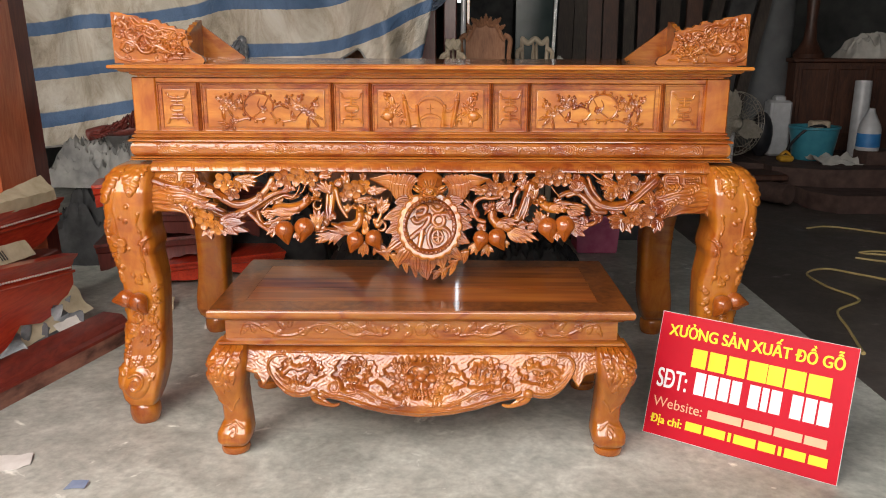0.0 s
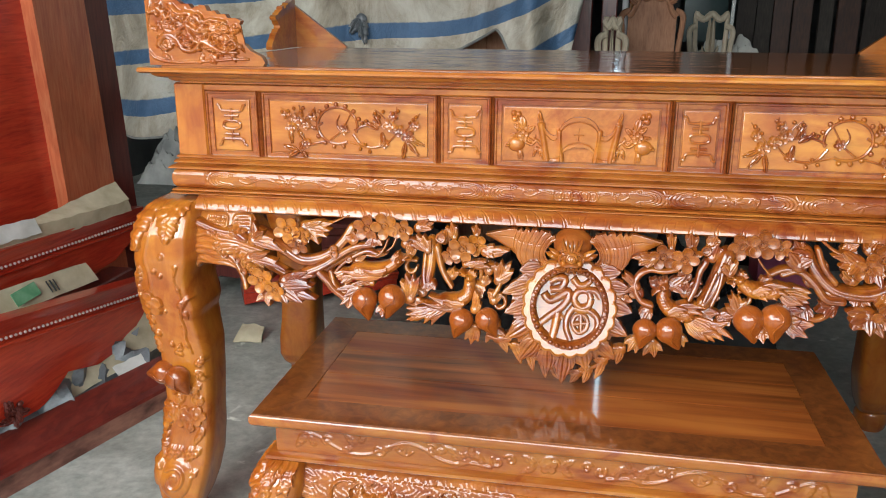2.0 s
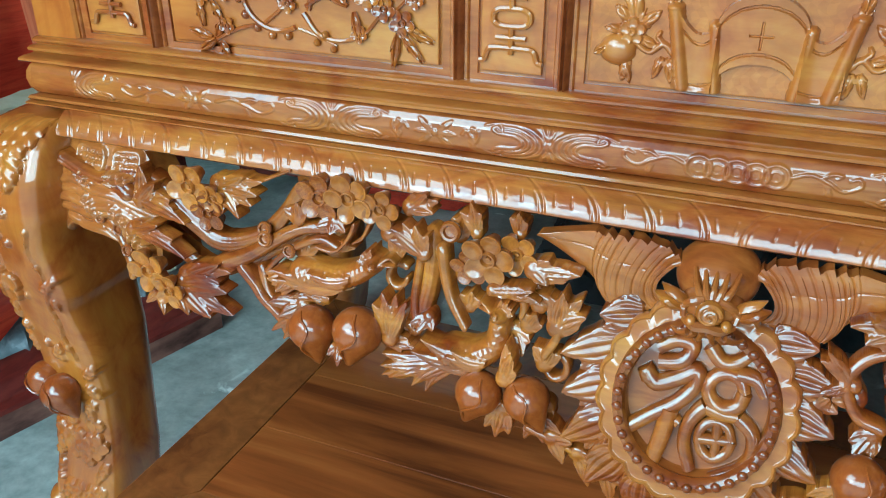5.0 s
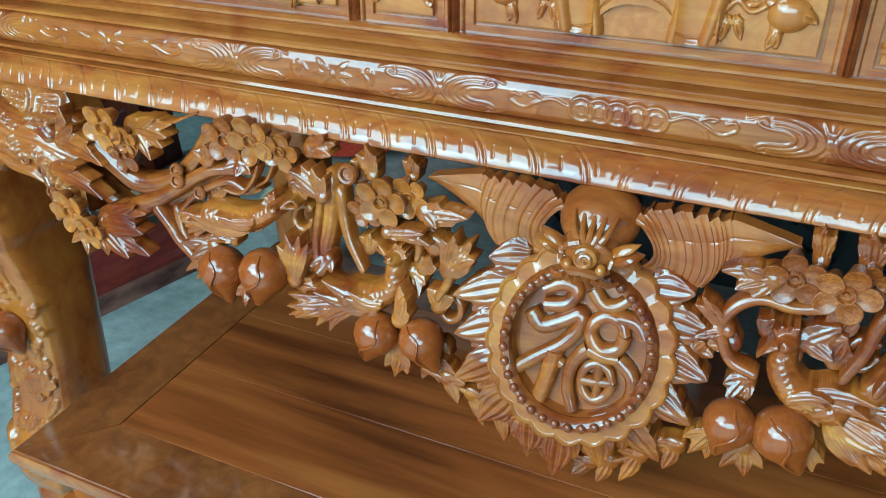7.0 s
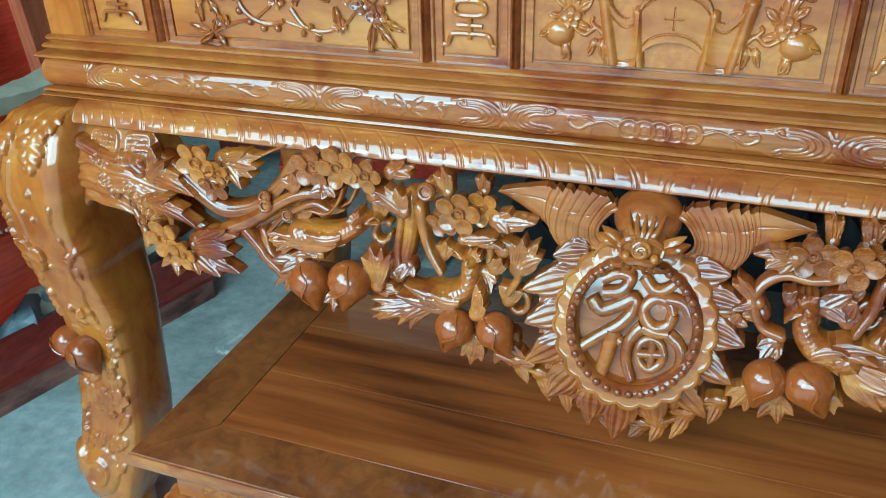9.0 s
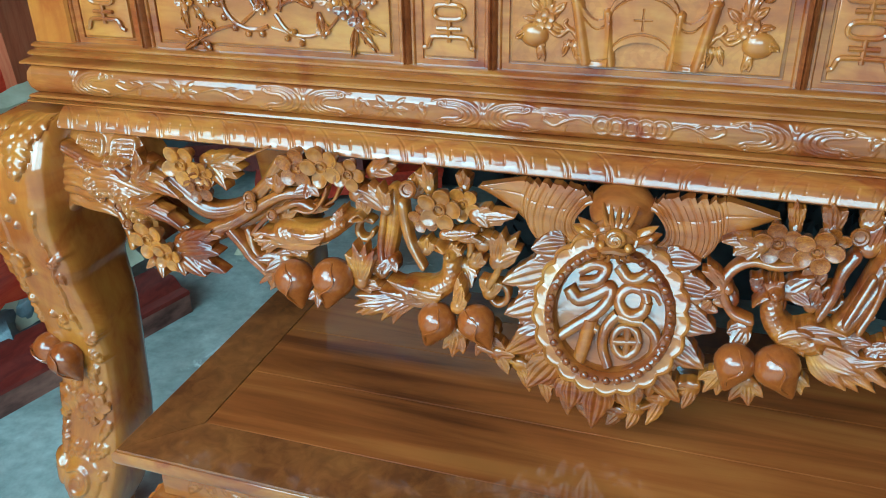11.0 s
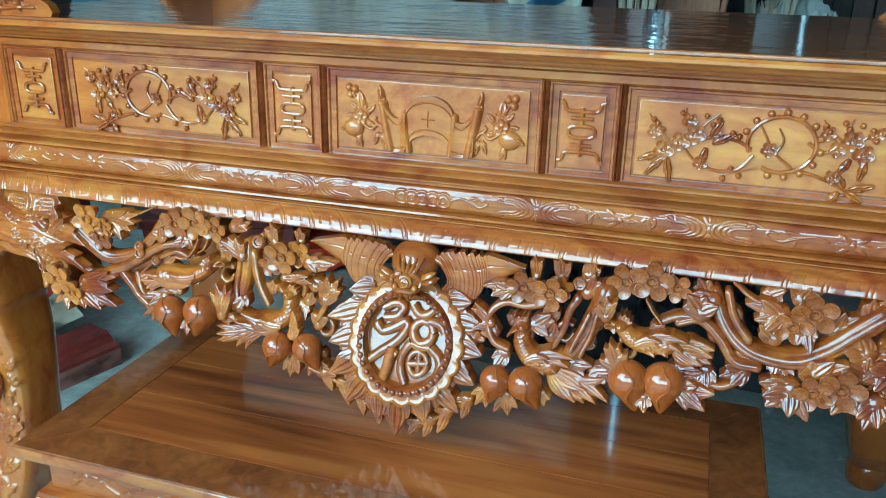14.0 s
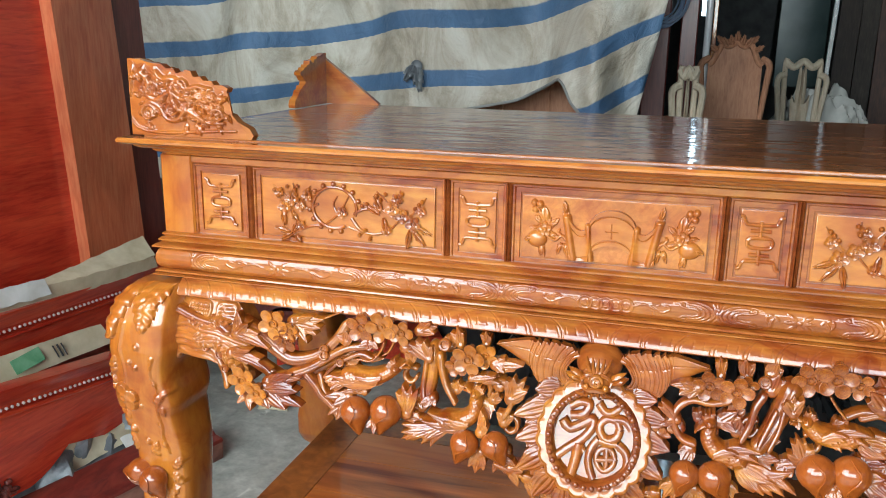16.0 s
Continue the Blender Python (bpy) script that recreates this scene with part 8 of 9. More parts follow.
# ---------------- striped tarpaulin hung behind ----------------
def tarp():
    nx, nz = 150, 70
    verts, uvs, faces = [], [], []
    for i in range(nx + 1):
        x = -2.75 + 2.68 * i / nx
        rise = float(np.interp(x, (-2.75, -2.4, -1.9, -1.2, -0.6, -0.3, -0.07), (-0.03, 0.0, 0.06, 0.135, 0.20, 0.27, 0.40)))
        hem = float(np.interp(x, (-2.75, -2.3, -1.9, -1.5, -1.0, -0.66, -0.45, -0.38, -0.24, -0.07), (0.62, 0.64, 0.66, 0.86, 1.03, 1.10, 1.21, 1.10, 1.00, 1.04)))
        for j in range(nz + 1):
            v = j / nz
            z = hem + (2.5 - hem) * v
            f = 0.065 * math.sin(x * 7.0 + 1.3 * math.sin(z * 2.2)) + 0.03 * math.sin(x * 15 + z * 3) + 0.08 * noise.noise(Vector((x * 2.5, z * 1.8, 0.3))) + 0.02 * noise.noise(Vector((x * 8, z * 6, 5))) + (0.03 * math.sin(34 * (x + 0.35 * z)) * math.exp(-((x + 0.18) / 0.2) ** 2) * math.exp(-((z - 1.2) / 0.3) ** 2))
            fold = 0.10 * math.exp(-((x + 0.30 - 0.12 * (1.5 - z)) / 0.10) ** 2) * (z < 1.9)
            belly = 0.16 * math.exp(-((z - hem) / 0.16) ** 2) * (1 if x < -1.2 else 0.3)
            verts.append((x + 0.20 * (i / nx) ** 8 * min(0.4, max(-0.3, z - 1.28)), 2.36 + f - fold - belly, z))
            uvs.append((x, z - rise + 0.03 + 0.035 * noise.noise(Vector((x * 2, z * 2, 9)))))
    for i in range(nx):
        for j in range(nz):
            a = i * (nz + 1) + j
            faces.append((a, a + nz + 1, a + nz + 2, a + 1))
    me = bpy.data.meshes.new("tarpaulin")
    me.from_pydata([(x + 1.4, y - 2.36, z - 0.6) for x, y, z in verts], [], faces)
    lay = me.uv_layers.new(name="UVMap")
    for lp in me.loops:
        lay.data[lp.index].uv = uvs[lp.vertex_index]
    me.polygons.foreach_set("use_smooth", [True] * len(me.polygons))
    me.materials.append(TARP)
    ob = new("tarpaulin", me)
    ob.location = (-1.4, 2.36, 0.6)
    sol = ob.modifiers.new("thickness", "SOLIDIFY")
    sol.thickness = 0.004
    hem = Geo().tube([(verts[i * (nz + 1)][0] + 1.4, verts[i * (nz + 1)][1] - 2.358, verts[i * (nz + 1)][2] - 0.597) for i in range(0, nx + 1, 2)], 0.007, steps=2, seg=7)
    ob2 = new("hem", hem.mesh("hem", GREYCLOTH))
    ob2.parent = ob
    tagged(ob2, "grimy rolled hem")
    return tagged(ob, "dirty white tarpaulin with blue stripes hung as a curtain", "tarpaulin")


tarp()
single("cloth_knot", Geo().leaf(0.11, 0.06, 3, 0.02, 0.4, 0.2, 0.7, at(-1.14, 2.28, 1.25, -80)).leaf(0.08, 0.06, 3, 0.02, 0.4, 0.2, 0.7, at(-1.15, 2.27, 1.255, -120)).ball(0.03, 0.02, 0.03, Matrix.Translation((-1.145, 2.28, 1.25)), 10, 7), PLASTICBAG, (-1.14, 2.28, 1.13), "grey tuft of torn cloth pinned to the tarpaulin", "cloth")

# ---------------- behind the altar table ----------------
single("plywood_board", Geo().box(-1.05, -0.30, 2.62, 2.66, 0.0, 1.20, 0.004).tube([(-0.80, 2.61, 0.2), (-0.80, 2.61, 1.18)], 0.006, steps=4).tube([(-0.56, 2.61, 0.2), (-0.56, 2.61, 1.18)], 0.006, steps=4), RAWWOOD, (-0.67, 2.64, 0), "raw brown plywood sheet standing under the tarpaulin edge", "plywood")
single("post", Geo().box(-0.14, -0.02, 2.95, 3.05, 0.0, 2.99, 0.006), REDDARK, (-0.08, 3.0, 0), "dark reddish wooden post behind the altar table", "post")
single("post", Geo().box(0.03, 0.115, 3.02, 3.10, 0.0, 2.99, 0.006), REDDARK, (0.07, 3.06, 0), "dark reddish wooden post behind the altar table", "post")
g = Geo()
rr = random.Random(11)
for k in range(9):
    a, b = rr.uniform(0.085, 0.12), rr.uniform(0.10, 0.15)
    cx, cz = -0.06 + rr.uniform(-0.02, 0.02), 1.60 + rr.uniform(-0.015, 0.015)
    g.tube([(cx + a * math.cos(2 * math.pi * i / 18), 2.90 + 0.008 * k - 0.03, cz + b * math.sin(2 * math.pi * i / 18)) for i in range(19)], 0.005, steps=2, seg=6)
single("hose_coil", g, BLUEHOSE, (-0.06, 2.9, 1.46), "pale blue grey wire coil hung on the wooden post", "coil")
g = Geo().tube([(0.168, 3.4, 0.0), (0.168, 3.4, 2.99)], 0.019, steps=2, seg=16)
single("painted_pole", g, POLEWHITE, (0.168, 3.4, 0), "glossy white painted pole standing on the floor", "pole")
# glowing strip added beside the pole to make its streak in the tops
single("glow_strip", Geo().box(0.127, 0.152, 3.46, 3.47, 1.52, 2.74, 0.002), GLOWSTRIP, (0.14, 3.465, 1.52), "narrow upright bluish glowing strip added beside the pole", "window", kind="structure")
single("wooden_strip", Geo().box(0.192, 0.215, 3.40, 3.42, 0.0, 2.99, 0.003), VARNISH, (0.2, 3.41, 0), "narrow orange varnished wooden strip beside the white pole", "strip")


def carved_chair(x, y, mat, w, top, seat, label, fancy):
    """A carved chair seen over the tabletop: shaped back with crest, side scrolls, splat, arms, seat and four legs."""
    t = thing("carved_chair", (x, y, 0), label, "chair", "raw chairs behind the table")
    n = 24
    h = w / 2
    fr = []
    for i in range(n + 1):
        u = -1 + 2 * i / n
        z = top - 0.03 * abs(u) ** 1.5 - (0.09 * max(0, abs(u) - 0.55) / 0.45) + (0.012 * math.cos(u * 26) if fancy else 0.0)
        fr.append((x + u * h, z))
    if fancy:
        g = Geo()
        cols = []
        for px, pz in fr:
            u = (px - x) / h
            lo = seat + 0.12
            cols.append([(px, y - 0.018, lo), (px, y - 0.030 + 0.02 * u * u, (lo + pz) / 2), (px, y - 0.02, pz - 0.02), (px, y, pz), (px, y + 0.02, pz - 0.01), (px, y + 0.02, lo)])
        part("backrest", g.loft(cols), mat, t)
        g = Geo()
        g.tube([(px, y - 0.03, pz - 0.012) for px, pz in fr[::2]], 0.016, steps=3)
        part("crest", g, mat, t)
        for k in range(9):
            px, pz = fr[4 + 2 * k]
            part("crest_leaf", Geo().leaf(0.05, 0.035, 3, 0.008, 0.3, 0.1, 0.7, at(px, y - 0.04, pz - 0.012, 90 - (k - 4) * 14)), mat, t)
    else:
        for s in (-1, 1):
            part("back_post", Geo().tube([(x + s * h * 0.8, y, seat), (x + s * h * 0.9, y, (seat + top) / 2), (x + s * h, y + 0.02, top - 0.05), (x + s * h * 0.9, y + 0.02, top)], 0.018, 0.014, 8, 5), mat, t)
        part("crest", Geo().tube([(x - h, y + 0.02, top - 0.02), (x - h * 0.5, y, top - 0.05), (x, y, top - 0.015), (x + h * 0.5, y, top - 0.05), (x + h, y + 0.02, top - 0.02)], 0.022, 0.022, 8, 5), mat, t)
        part("splat", Geo().leaf(top - seat - 0.1, w * 0.62, 3, 0.02, 0.02, 0, 0.62, at(x, y, seat + 0.02, 90)), mat, t)
    for s in (-1, 1):
        part("side_scroll", Geo().tube([(x + s * h * 0.95, y, top - 0.09), (x + s * (h + 0.035), y - 0.01, top - 0.12), (x + s * (h + 0.03), y - 0.01, top - 0.22), (x + s * h * 0.9, y, seat + 0.10)], 0.02, 0.015, 8, 5), mat, t)
        part("arm", Geo().tube([(x + s * h, y, seat + 0.22), (x + s * (h + 0.03), y - 0.2, seat + 0.23), (x + s * (h + 0.02), y - 0.4, seat + 0.2), (x + s * h, y - 0.4, seat)], 0.02, 0.018, 8, 5), mat, t)
        for dy in (0.0, -0.42):
            part("leg", Geo().tube([(x + s * h * 0.9, y + dy, seat - 0.02), (x + s * h * 0.95, y + dy, seat * 0.5), (x + s * h * 0.88, y + dy, 0.0)], 0.03, 0.02, 8, 4), mat, t)
    part("seat", Geo().box(x - h, x + h, y - 0.45, y + 0.02, seat - 0.05, seat, 0.01), mat, t)
    return t


carved_chair(0.322, 3.30, RAWWOOD, 0.275, 1.385, 0.60, "raw brown carved wooden chair with a crested solid back", True)
carved_chair(0.745, 4.0, PALEWOOD, 0.20, 1.29, 0.62, "pale unvarnished carved chair with an open back", False)
carved_chair(0.092, 2.75, PALEWOOD, 0.07, 1.265, 0.60, "pale unvarnished carved chair with an open back", False)
single("plastic_wrap", heap(0.55, 1.22, 3.98, 4.36, 0.62, 0.56, 51, 0.5), WHITECLOTH, (0.87, 4.16, 0.62), "crumpled white plastic wrap piled on a crate behind the chairs", "plastic wrap")
single("crate", Geo().box(0.60, 1.18, 4.02, 4.32, 0.0, 0.63, 0.006), OLDWOOD, (0.87, 4.16, 0), "brown wooden crate behind the chairs", "crate")
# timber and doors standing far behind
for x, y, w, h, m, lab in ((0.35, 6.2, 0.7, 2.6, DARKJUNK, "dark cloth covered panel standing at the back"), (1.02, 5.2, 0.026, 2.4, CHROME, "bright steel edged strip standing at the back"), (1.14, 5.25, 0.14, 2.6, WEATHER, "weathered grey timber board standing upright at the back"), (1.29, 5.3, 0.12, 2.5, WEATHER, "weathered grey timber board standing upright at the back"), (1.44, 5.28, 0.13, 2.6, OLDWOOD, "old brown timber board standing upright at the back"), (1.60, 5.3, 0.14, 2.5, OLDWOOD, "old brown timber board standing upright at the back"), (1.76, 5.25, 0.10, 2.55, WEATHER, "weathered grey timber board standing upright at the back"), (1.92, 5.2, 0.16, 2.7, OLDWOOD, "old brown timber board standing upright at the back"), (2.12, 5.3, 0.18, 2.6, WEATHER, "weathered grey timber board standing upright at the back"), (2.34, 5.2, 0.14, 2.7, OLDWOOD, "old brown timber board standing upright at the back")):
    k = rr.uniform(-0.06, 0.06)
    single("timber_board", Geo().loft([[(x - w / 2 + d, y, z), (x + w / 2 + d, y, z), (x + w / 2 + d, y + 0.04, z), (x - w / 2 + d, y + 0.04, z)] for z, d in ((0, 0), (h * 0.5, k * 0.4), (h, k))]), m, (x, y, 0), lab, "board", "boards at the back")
single("window_1", Geo().box(0.80, 1.20, 6.6, 6.64, 1.0, 2.3, 0.004), MOSS, (1.0, 6.6, 1.0), "dim greenish window pane in the back", "window", kind="structure")
for x, m, w in ((2.5, WEATHER, 0.11), (2.72, DARKJUNK, 0.22), (2.92, WEATHER, 0.1)):
    single("leaning_pole", Geo().loft([[(x - w / 2 + d, 4.9 + e, z), (x + w / 2 + d, 4.9 + e, z), (x + w / 2 + d, 4.96 + e, z), (x - w / 2 + d, 4.96 + e, z)] for z, d, e in ((0, -0.35, 0), (2.8, 0.25, 0.2))]), m, (x - 0.3, 4.9, 0), "rough timber pole leaning against the pillar", "pole", "leaning poles")

# pink crate and rubbish seen under the altar table
single("pink_crate", Geo().steps([(0.0, 0.0), (0.01, 0.01), (0.02, 0.16), (0.026, 0.165), (0.026, 0.18), (0.012, 0.18), (0.0, 0.03)], 0.86, 1.08, 2.2, 2.42), PINK, (0.97, 2.3, 0), "pink plastic tray on the floor behind the tables", "tray")
crumpled("paper_scrap", [(-0.78, 1.05, 0.003), (-0.70, 1.05, 0.003), (-0.70, 1.12, 0.03), (-0.77, 1.12, 0.02)], PAPERWHITE, "small white scrap on the floor behind the table", "paper", 40, 0.02, 0.001, 8, 6)

# ---------------- raised corner on the east side ----------------
steps_thing = thing("steps", (4.2, 4.4, 0), "dusty brown brick steps up to a raised corner", "steps", kind="structure")
part("step", Geo().loft([[(2.86, 3.62, z), (3.0, 3.42, z), (6.9, 3.42, z), (6.9, 8.9, z), (2.86, 8.9, z)] for z in (0.0, 0.12, 0.135)]), STEPMAT, steps_thing)
part("step", Geo().loft([[(2.70, 3.98, z), (3.05, 3.80, z), (6.9, 3.80, z), (6.9, 8.9, z), (2.70, 8.9, z)] for z in (0.0, 0.26, 0.275)]), STEPMAT, steps_thing)
part("step", Geo().loft([[(2.42, 4.3, z), (2.8, 4.1, z), (3.3, 4.1, z), (3.3, 8.9, z), (2.42, 8.9, z)] for z in (0.0, 0.25, 0.272)]), STEPMAT, steps_thing)
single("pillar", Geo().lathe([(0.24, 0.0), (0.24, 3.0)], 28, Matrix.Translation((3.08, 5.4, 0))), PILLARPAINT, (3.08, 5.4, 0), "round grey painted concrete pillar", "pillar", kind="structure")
log = thing("log", (2.55, 3.75, 0), "dusty brown sawn log lying on the floor", "log")
part("bark", Geo().tube([(2.36, 4.15, 0.11), (2.70, 3.60, 0.11)], 0.085, 0.08, 14, 4), STEPMAT, log)
part("plank", Geo().box(2.25, 2.75, 3.75, 4.1, 0.19, 0.24, 0.01), OLDWOOD, log)
cab = thing("cabinet", (3.65, 5.3, 0.272), "reddish brown wooden cabinet with panelled doors on the raised corner", "cabinet")
part("body", Geo().box(3.26, 4.6, 5.05, 5.5, 0.272, 1.08, 0.006), OLDWOOD, cab)
part("top", Geo().box(3.22, 4.64, 5.0, 5.52, 1.08, 1.115, 0.008), OLDWOOD, cab)
for x in (3.28, 3.62, 3.96, 4.28):
    part("door", stepped(x, x + 0.31, 0.40, 1.05, [(0.0, 0.011), (0.0, 0.0), (0.03, 0.0), (0.038, 0.008), (0.05, 0.008)], (False, True)), OLDWOOD, cab).location.y += 5.03
vase = Geo().lathe([(0.13, 1.115), (0.14, 1.15), (0.10, 1.20), (0.06, 1.28), (0.045, 1.45), (0.055, 1.6), (0.05, 1.85), (0.0, 1.9)], 18, Matrix.Translation((3.42, 5.2, 0)))
single("wooden_stand", vase, OLDWOOD, (3.42, 5.2, 1.115), "turned dark wooden stand on the cabinet", "stand")
single("sack", heap(3.74, 4.42, 5.02, 5.44, 1.115, 0.26, 41, 0.45), WHITECLOTH, (3.95, 5.2, 1.115), "white sacking heaped on the cabinet", "sack")
fan = thing("electric_fan", (2.38, 4.0, 0), "grey electric fan with a wire cage standing on the floor", "fan")
F = Matrix.Translation((2.36, 3.98, 0.62)) @ Matrix.Scale(1.28, 4) @ Matrix.Rotation(radians(14), 4, "Z") @ Matrix.Rotation(radians(90), 4, "X")
g = Geo()
for r, z in ((0.20, 0.0), (0.196, 0.03), (0.14, 0.055), (0.07, 0.06), (0.196, -0.03), (0.12, -0.06)):
    g.tube([tuple(F @ Vector((r * math.cos(2 * math.pi * i / 28), r * math.sin(2 * math.pi * i / 28), z))) for i in range(29)], 0.0022, steps=1, seg=5)
for i in range(40):
    a = 2 * math.pi * i / 40
    for s in (1, -1):
        g.tube([tuple(F @ Vector((r * math.cos(a), r * math.sin(a), s * z))) for r, z in ((0.04, 0.062), (0.12, 0.058), (0.19, 0.035), (0.2, 0.0))], 0.0013, steps=1, seg=4)
part("cage", g, FANGREY, fan)
for i in range(3):
    part("blade", Geo().leaf(0.16, 0.12, 2, 0.004, 0.05, 0.1, 0.95, F @ Matrix.Rotation(radians(-90), 4, "X") @ Matrix.Rotation(radians(120 * i + 20), 4, "Y") @ Matrix.Translation((0.03, 0, 0))), FANGREY, fan)
part("motor", Geo().lathe([(0.02, 0.06), (0.05, 0.02), (0.055, -0.06), (0.04, -0.14), (0.01, -0.15)], 16, F), FANGREY, fan)
part("column", Geo().tube([(2.37, 4.04, 0.03), (2.37, 4.04, 0.66)], 0.028, 0.022, 12, 3), WHITEPLASTIC, fan)
part("base", Geo().lathe([(0.17, 0.0), (0.17, 0.02), (0.06, 0.05), (0.03, 0.06)], 20, Matrix.Translation((2.37, 4.04, 0))), FANGREY, fan)
bucket = thing("bucket", (3.22, 4.45, 0.275), "light blue plastic bucket with a black hose over its rim", "bucket")
part("pail", Geo().lathe([(0.155, 0.0), (0.165, 0.02), (0.20, 0.26), (0.21, 0.265), (0.21, 0.285), (0.195, 0.285), (0.16, 0.03), (0.01, 0.02)], 28, Matrix.Translation((3.22, 4.45, 0.275))), BLUEPLASTIC, bucket)
part("hose", Geo().tube([(2.96, 4.42, 0.28), (3.0, 4.36, 0.42), (3.1, 4.30, 0.55), (3.24, 4.32, 0.57), (3.3, 4.4, 0.5)], 0.012, steps=5), BLACKPLASTIC, bucket, "black hose")
single("wood_offcut", Geo().box(3.2, 3.36, 4.45, 4.55, 0.50, 0.60, 0.01), PALEWOOD, (3.28, 4.5, 0.50), "pale wood offcut lying in the bucket", "offcut")
single("white_box", Geo().box(2.90, 3.09, 4.62, 4.8, 0.272, 0.76, 0.02).box(2.95, 3.04, 4.66, 4.76, 0.75, 0.80, 0.012), WHITEPLASTIC, (2.99, 4.7, 0.272), "white plastic appliance box on the raised floor", "box")
single("black_bag", Geo().ball(0.10, 0.10, 0.2, Matrix.Translation((2.82, 4.6, 0.47)), 12, 8), BLACKPLASTIC, (2.82, 4.6, 0.272), "black bag beside the white box", "bag")
single("power_tool", Geo().box(2.86, 2.98, 4.22, 4.32, 0.275, 0.33, 0.015).tube([(2.88, 4.27, 0.33), (2.92, 4.27, 0.36), (2.96, 4.27, 0.33)], 0.012, steps=4), YELLOWTOOL, (2.92, 4.27, 0.275), "orange power tool lying on the raised floor", "tool")
single("plastic_roll", Geo().tube([(3.67, 4.60, 0.275), (3.70, 4.66, 0.93)], 0.07, 0.07, 20, 2), WHITEPLASTIC, (3.70, 4.55, 0.275), "white plastic film roll standing upright", "roll")
bottle = thing("bottle", (3.54, 4.15, 0.275), "translucent white plastic jug with a blue label", "bottle")
part("jug", Geo().lathe([(0.085, 0.39), (0.09, 0.40), (0.09, 0.56), (0.08, 0.60), (0.03, 0.70), (0.025, 0.73), (0.01, 0.735)], 20, Matrix.Translation((3.54, 4.15, 0))), WHITEPLASTIC, bottle)
part("label", Geo().lathe([(0.0915, 0.42), (0.0915, 0.53)], 20, Matrix.Translation((3.54, 4.15, 0)), (False, False)), BLUELABEL, bottle, "blue label")
single("wooden_block", Geo().box(3.5, 3.9, 4.05, 4.3, 0.275, 0.39, 0.01), STEPMAT, (3.7, 4.15, 0.275), "dusty brick red block on the steps", "block")
crumpled("plastic_sheet", [(3.1, 4.05, 0.285), (3.48, 4.05, 0.285), (3.48, 4.3, 0.33), (3.1, 4.3, 0.33)], WHITECLOTH, "crumpled translucent plastic bag on the step", "plastic bag", 50, 0.06, 0.003)
# yellow cable snaking over the dark floor
cable = thing("cable", (2.1, 1.6, 0), "thin yellow electric cable lying in loops on the floor", "cable")
part("lead", Geo().tube([(1.78, 0.55, 0.004), (1.86, 0.85, 0.005), (1.93, 1.10, 0.005), (2.12, 1.28, 0.005), (2.06, 1.5, 0.005), (2.06, 1.75, 0.005), (2.22, 1.85, 0.005), (2.36, 1.72, 0.005), (2.6, 1.55, 0.005), (3.2, 1.6, 0.005)], 0.0065, steps=8, seg=8), CABLE, cable)
part("lead", Geo().tube([(2.5, 2.1, 0.005), (2.7, 2.0, 0.005), (3.0, 2.1, 0.005), (2.75, 2.25, 0.005), (2.62, 2.2, 0.005), (3.4, 2.0, 0.005)], 0.0065, steps=8, seg=8), CABLE, cable)
part("lead", Geo().tube([(2.55, 2.9, 0.005), (2.75, 2.95, 0.005), (3.1, 2.7, 0.005), (3.5, 2.6, 0.005)], 0.0065, steps=8, seg=8), CABLE, cable)

# ---------------- shop sign leaning on the leg ----------------
sign = thing("shop_sign", (0.94, -0.33, 0), "red printed sign board leaning on a carved table leg", "sign")
BL, BR, TL = Vector((0.703, -0.155, 0.004)), Vector((1.183, -0.495, 0.004)), Vector((0.768, -0.055, 0.388))
ux, uz = (BR - BL).normalized(), (TL - BL)
W, H = (BR - BL).length, uz.length
uz = (uz - ux * uz.dot(ux)).normalized()
un = ux.cross(uz)
SM = Matrix(((ux.x, -un.x, uz.x, BL.x), (ux.y, -un.y, uz.y, BL.y), (ux.z, -un.z, uz.z, BL.z), (0, 0, 0, 1)))
board = part("board", Geo().box(0, W, 0.0, 0.005, 0, H, 0.001, SM), SIGNRED, sign)
part("edge", Geo().box(-0.0012, W + 0.0012, 0.001, 0.004, -0.0012, H + 0.0012, 0.0004, SM), SIGNWHITE, sign, "white board edge")


def lettering(text, x, z, size, width, mat, parent, bold=0.0008):
    cu = bpy.data.curves.new("lettering", "FONT")
    cu.body, cu.size, cu.extrude, cu.offset = text, size, 0.0, 0.0
    tmp = bpy.data.objects.new("lettering", cu)
    scene.collection.objects.link(tmp)
    bpy.context.view_layer.update()
    me = bpy.data.meshes.new_from_object(tmp.evaluated_get(bpy.context.evaluated_depsgraph_get()))
    bpy.data.objects.remove(tmp)
    v, f, n = [tuple(q.co) for q in me.vertices], [tuple(p.vertices) for p in me.polygons], len(me.vertices)
    bpy.data.meshes.remove(me)
    me = bpy.data.meshes.new("lettering")
    shifts = ((0, 0), (bold, 0), (-bold, 0), (0, bold * 0.6), (bold, bold * 0.6), (-bold, bold * 0.6)) if bold else ((0, 0),)
    me.from_pydata([(x + dx, y + dy, z + 0.00015 * k) for k, (dx, dy) in enumerate(shifts) for x, y, z in v], [], [tuple(n * k + q for q in p) for k in range(len(shifts)) for p in f])
    me.materials.append(mat)
    xs = [v.co.x for v in me.vertices]
    k = width / (max(xs) - min(xs))
    ob = piece("lettering", me, parent, SM @ Matrix.Translation((x - min(xs) * k, -0.0012, z)) @ Matrix.Rotation(radians(90), 4, "X") @ Matrix.Diagonal((k, 1, 1, 1)))
    return ob


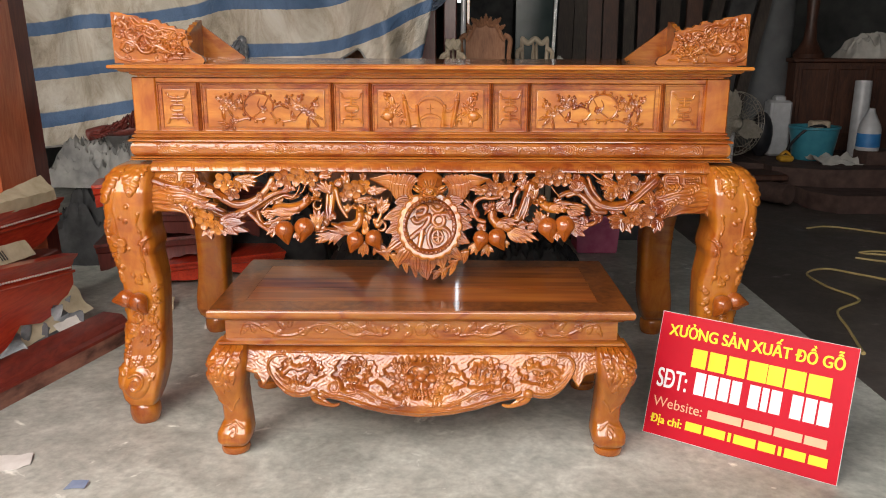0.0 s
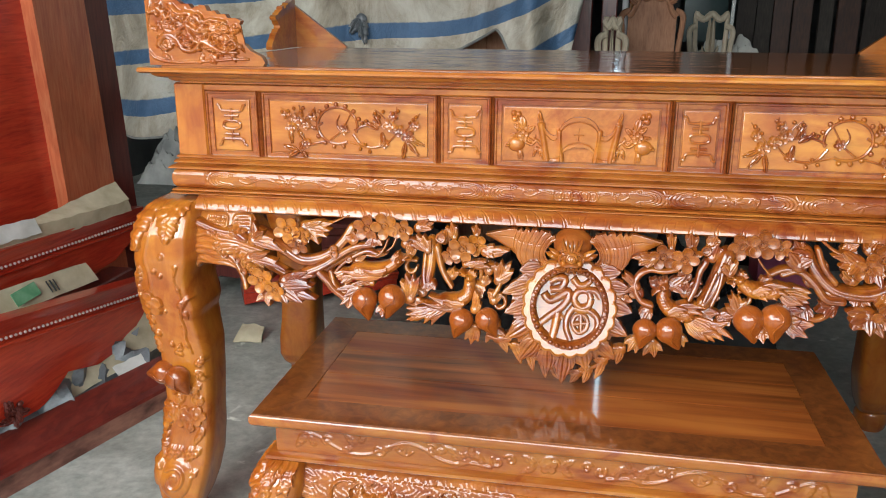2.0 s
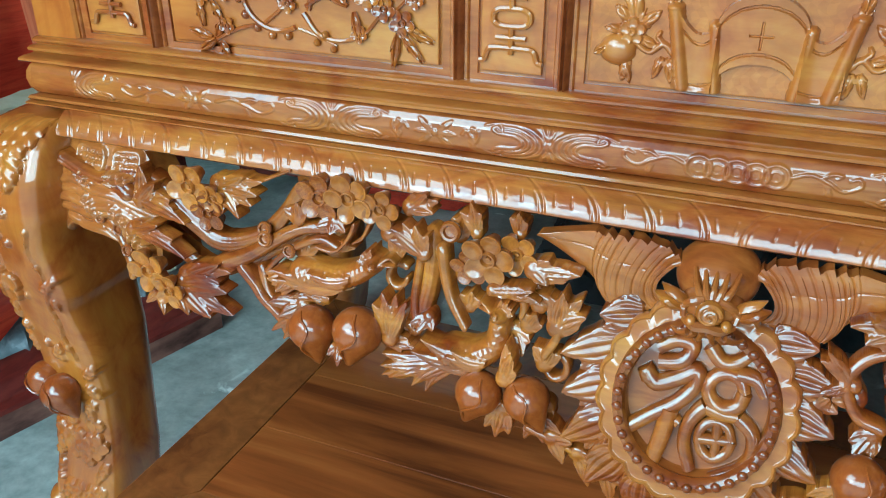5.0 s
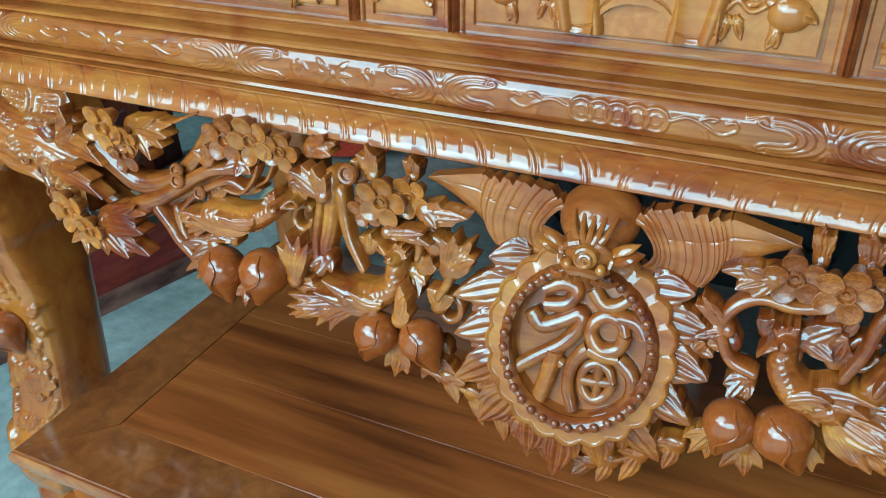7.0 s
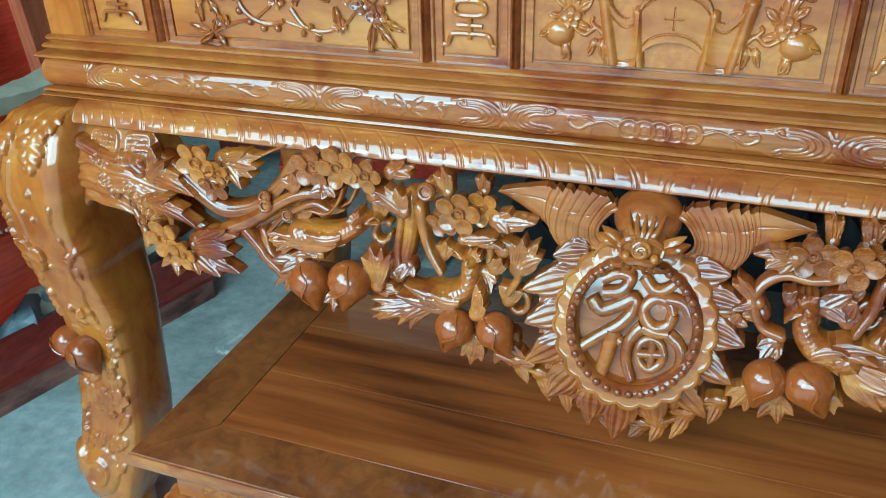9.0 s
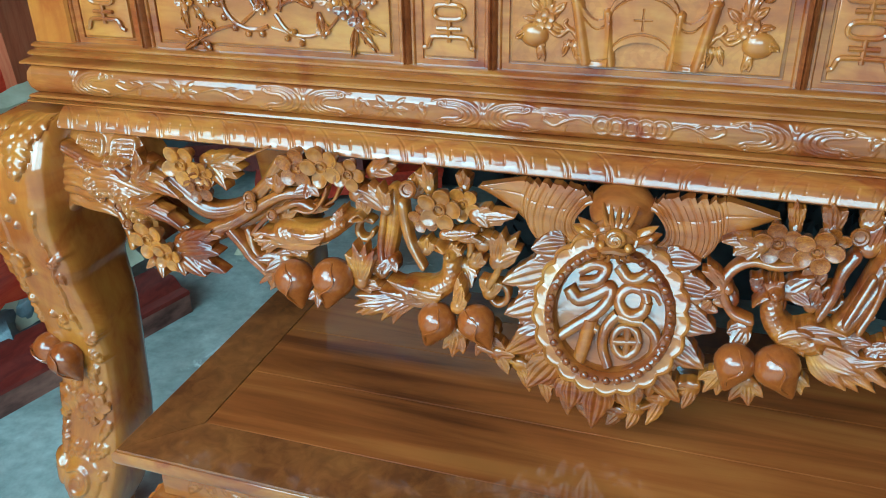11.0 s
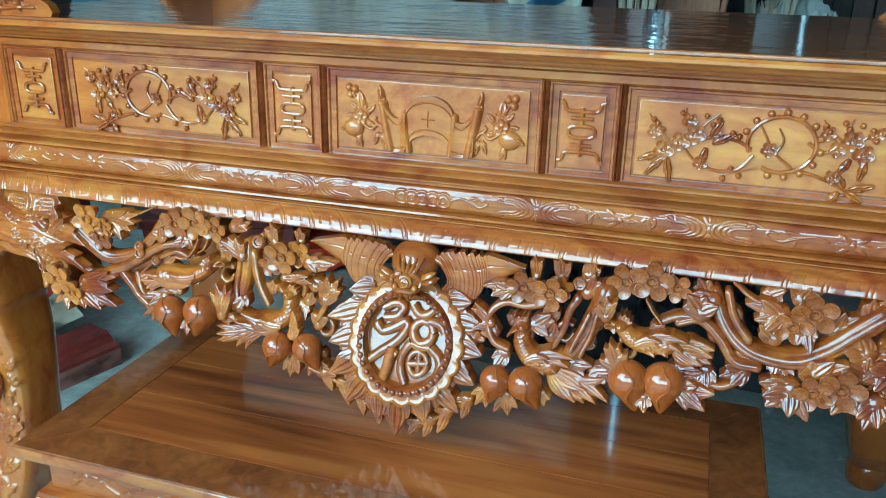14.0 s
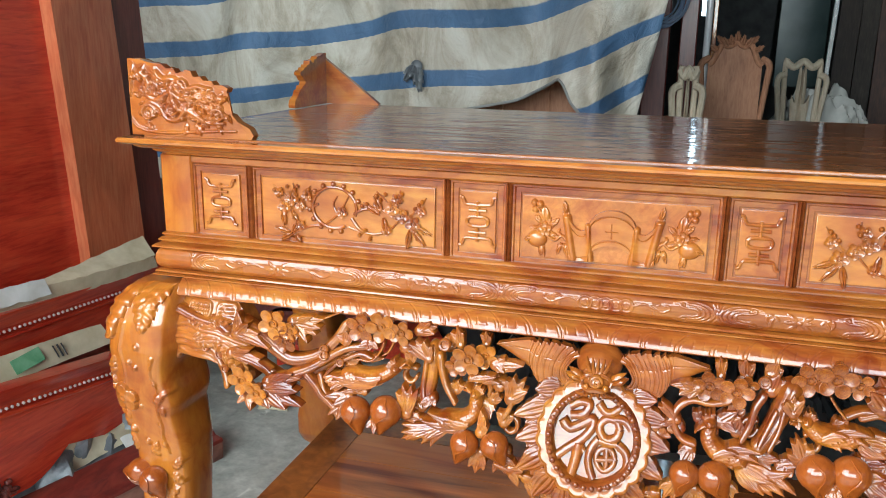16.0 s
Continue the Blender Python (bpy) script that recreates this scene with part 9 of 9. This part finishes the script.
title = lettering("XƯỎNG SẢN XUẤT ĐỒ GỖ", 0.030, 0.330, 0.050, 0.528, SIGNYELLOW, board, 0.0016)
probe = lettering("XƯỎ", 0.030, 0.330, 0.050, 0.1, SIGNYELLOW, board, 0.0016)
wide = lambda ob: max(v.co.x for v in ob.data.vertices) - min(v.co.x for v in ob.data.vertices)
right = 0.030 + 0.528 * wide(probe) / wide(title)
bpy.data.objects.remove(probe)
piece("letter_horn", Geo().tube([(right - 0.006, -0.0012, 0.357), (right + 0.001, -0.0014, 0.360), (right + 0.003, -0.0012, 0.368)], 0.0034, 0.0022, 6, 4, 0.25, SM).mesh("letter_horn", SIGNYELLOW), board)
lettering("SDT:", 0.018, 0.158, 0.088, 0.098, SIGNWHITE, board, 0.002)
piece("letter_bar", Geo().box(0.045, 0.062, -0.0022, -0.0004, 0.184, 0.191, 0.0002, SM).mesh("letter_bar", SIGNWHITE), board)
lettering("Website:", 0.018, 0.094, 0.046, 0.160, SIGNPEACH, board, 0.0)
lettering("Địa chỉ:", 0.018, 0.040, 0.037, 0.104, SIGNYELLOW, board, 0.0012)


def bars(x, z, h, widths, mat, gap):
    for w in widths:
        piece("print_bar", Geo().box(x, x + w, -0.0016, -0.0004, z, z + h, 0.0003, SM).mesh("print_bar", mat), board)
        x += w + gap


bars(0.118, 0.242, 0.060, (0.046, 0.052, 0.054, 0.056), SIGNYELLOW, 0.008)
bars(0.352, 0.242, 0.060, (0.046, 0.056, 0.066), SIGNYELLOW, 0.006)
bars(0.140, 0.158, 0.072, (0.032, 0.032, 0.032, 0.030), SIGNWHITE, 0.006)
bars(0.308, 0.158, 0.072, (0.032, 0.020, 0.032), SIGNWHITE, 0.006)
bars(0.432, 0.158, 0.072, (0.032, 0.032, 0.034), SIGNWHITE, 0.006)
bars(0.196, 0.094, 0.026, (0.105, 0.085, 0.080, 0.062), SIGNPEACH, 0.006)
bars(0.134, 0.040, 0.028, (0.052, 0.066, 0.010, 0.066, 0.050, 0.010, 0.060, 0.052), SIGNYELLOW, 0.008)
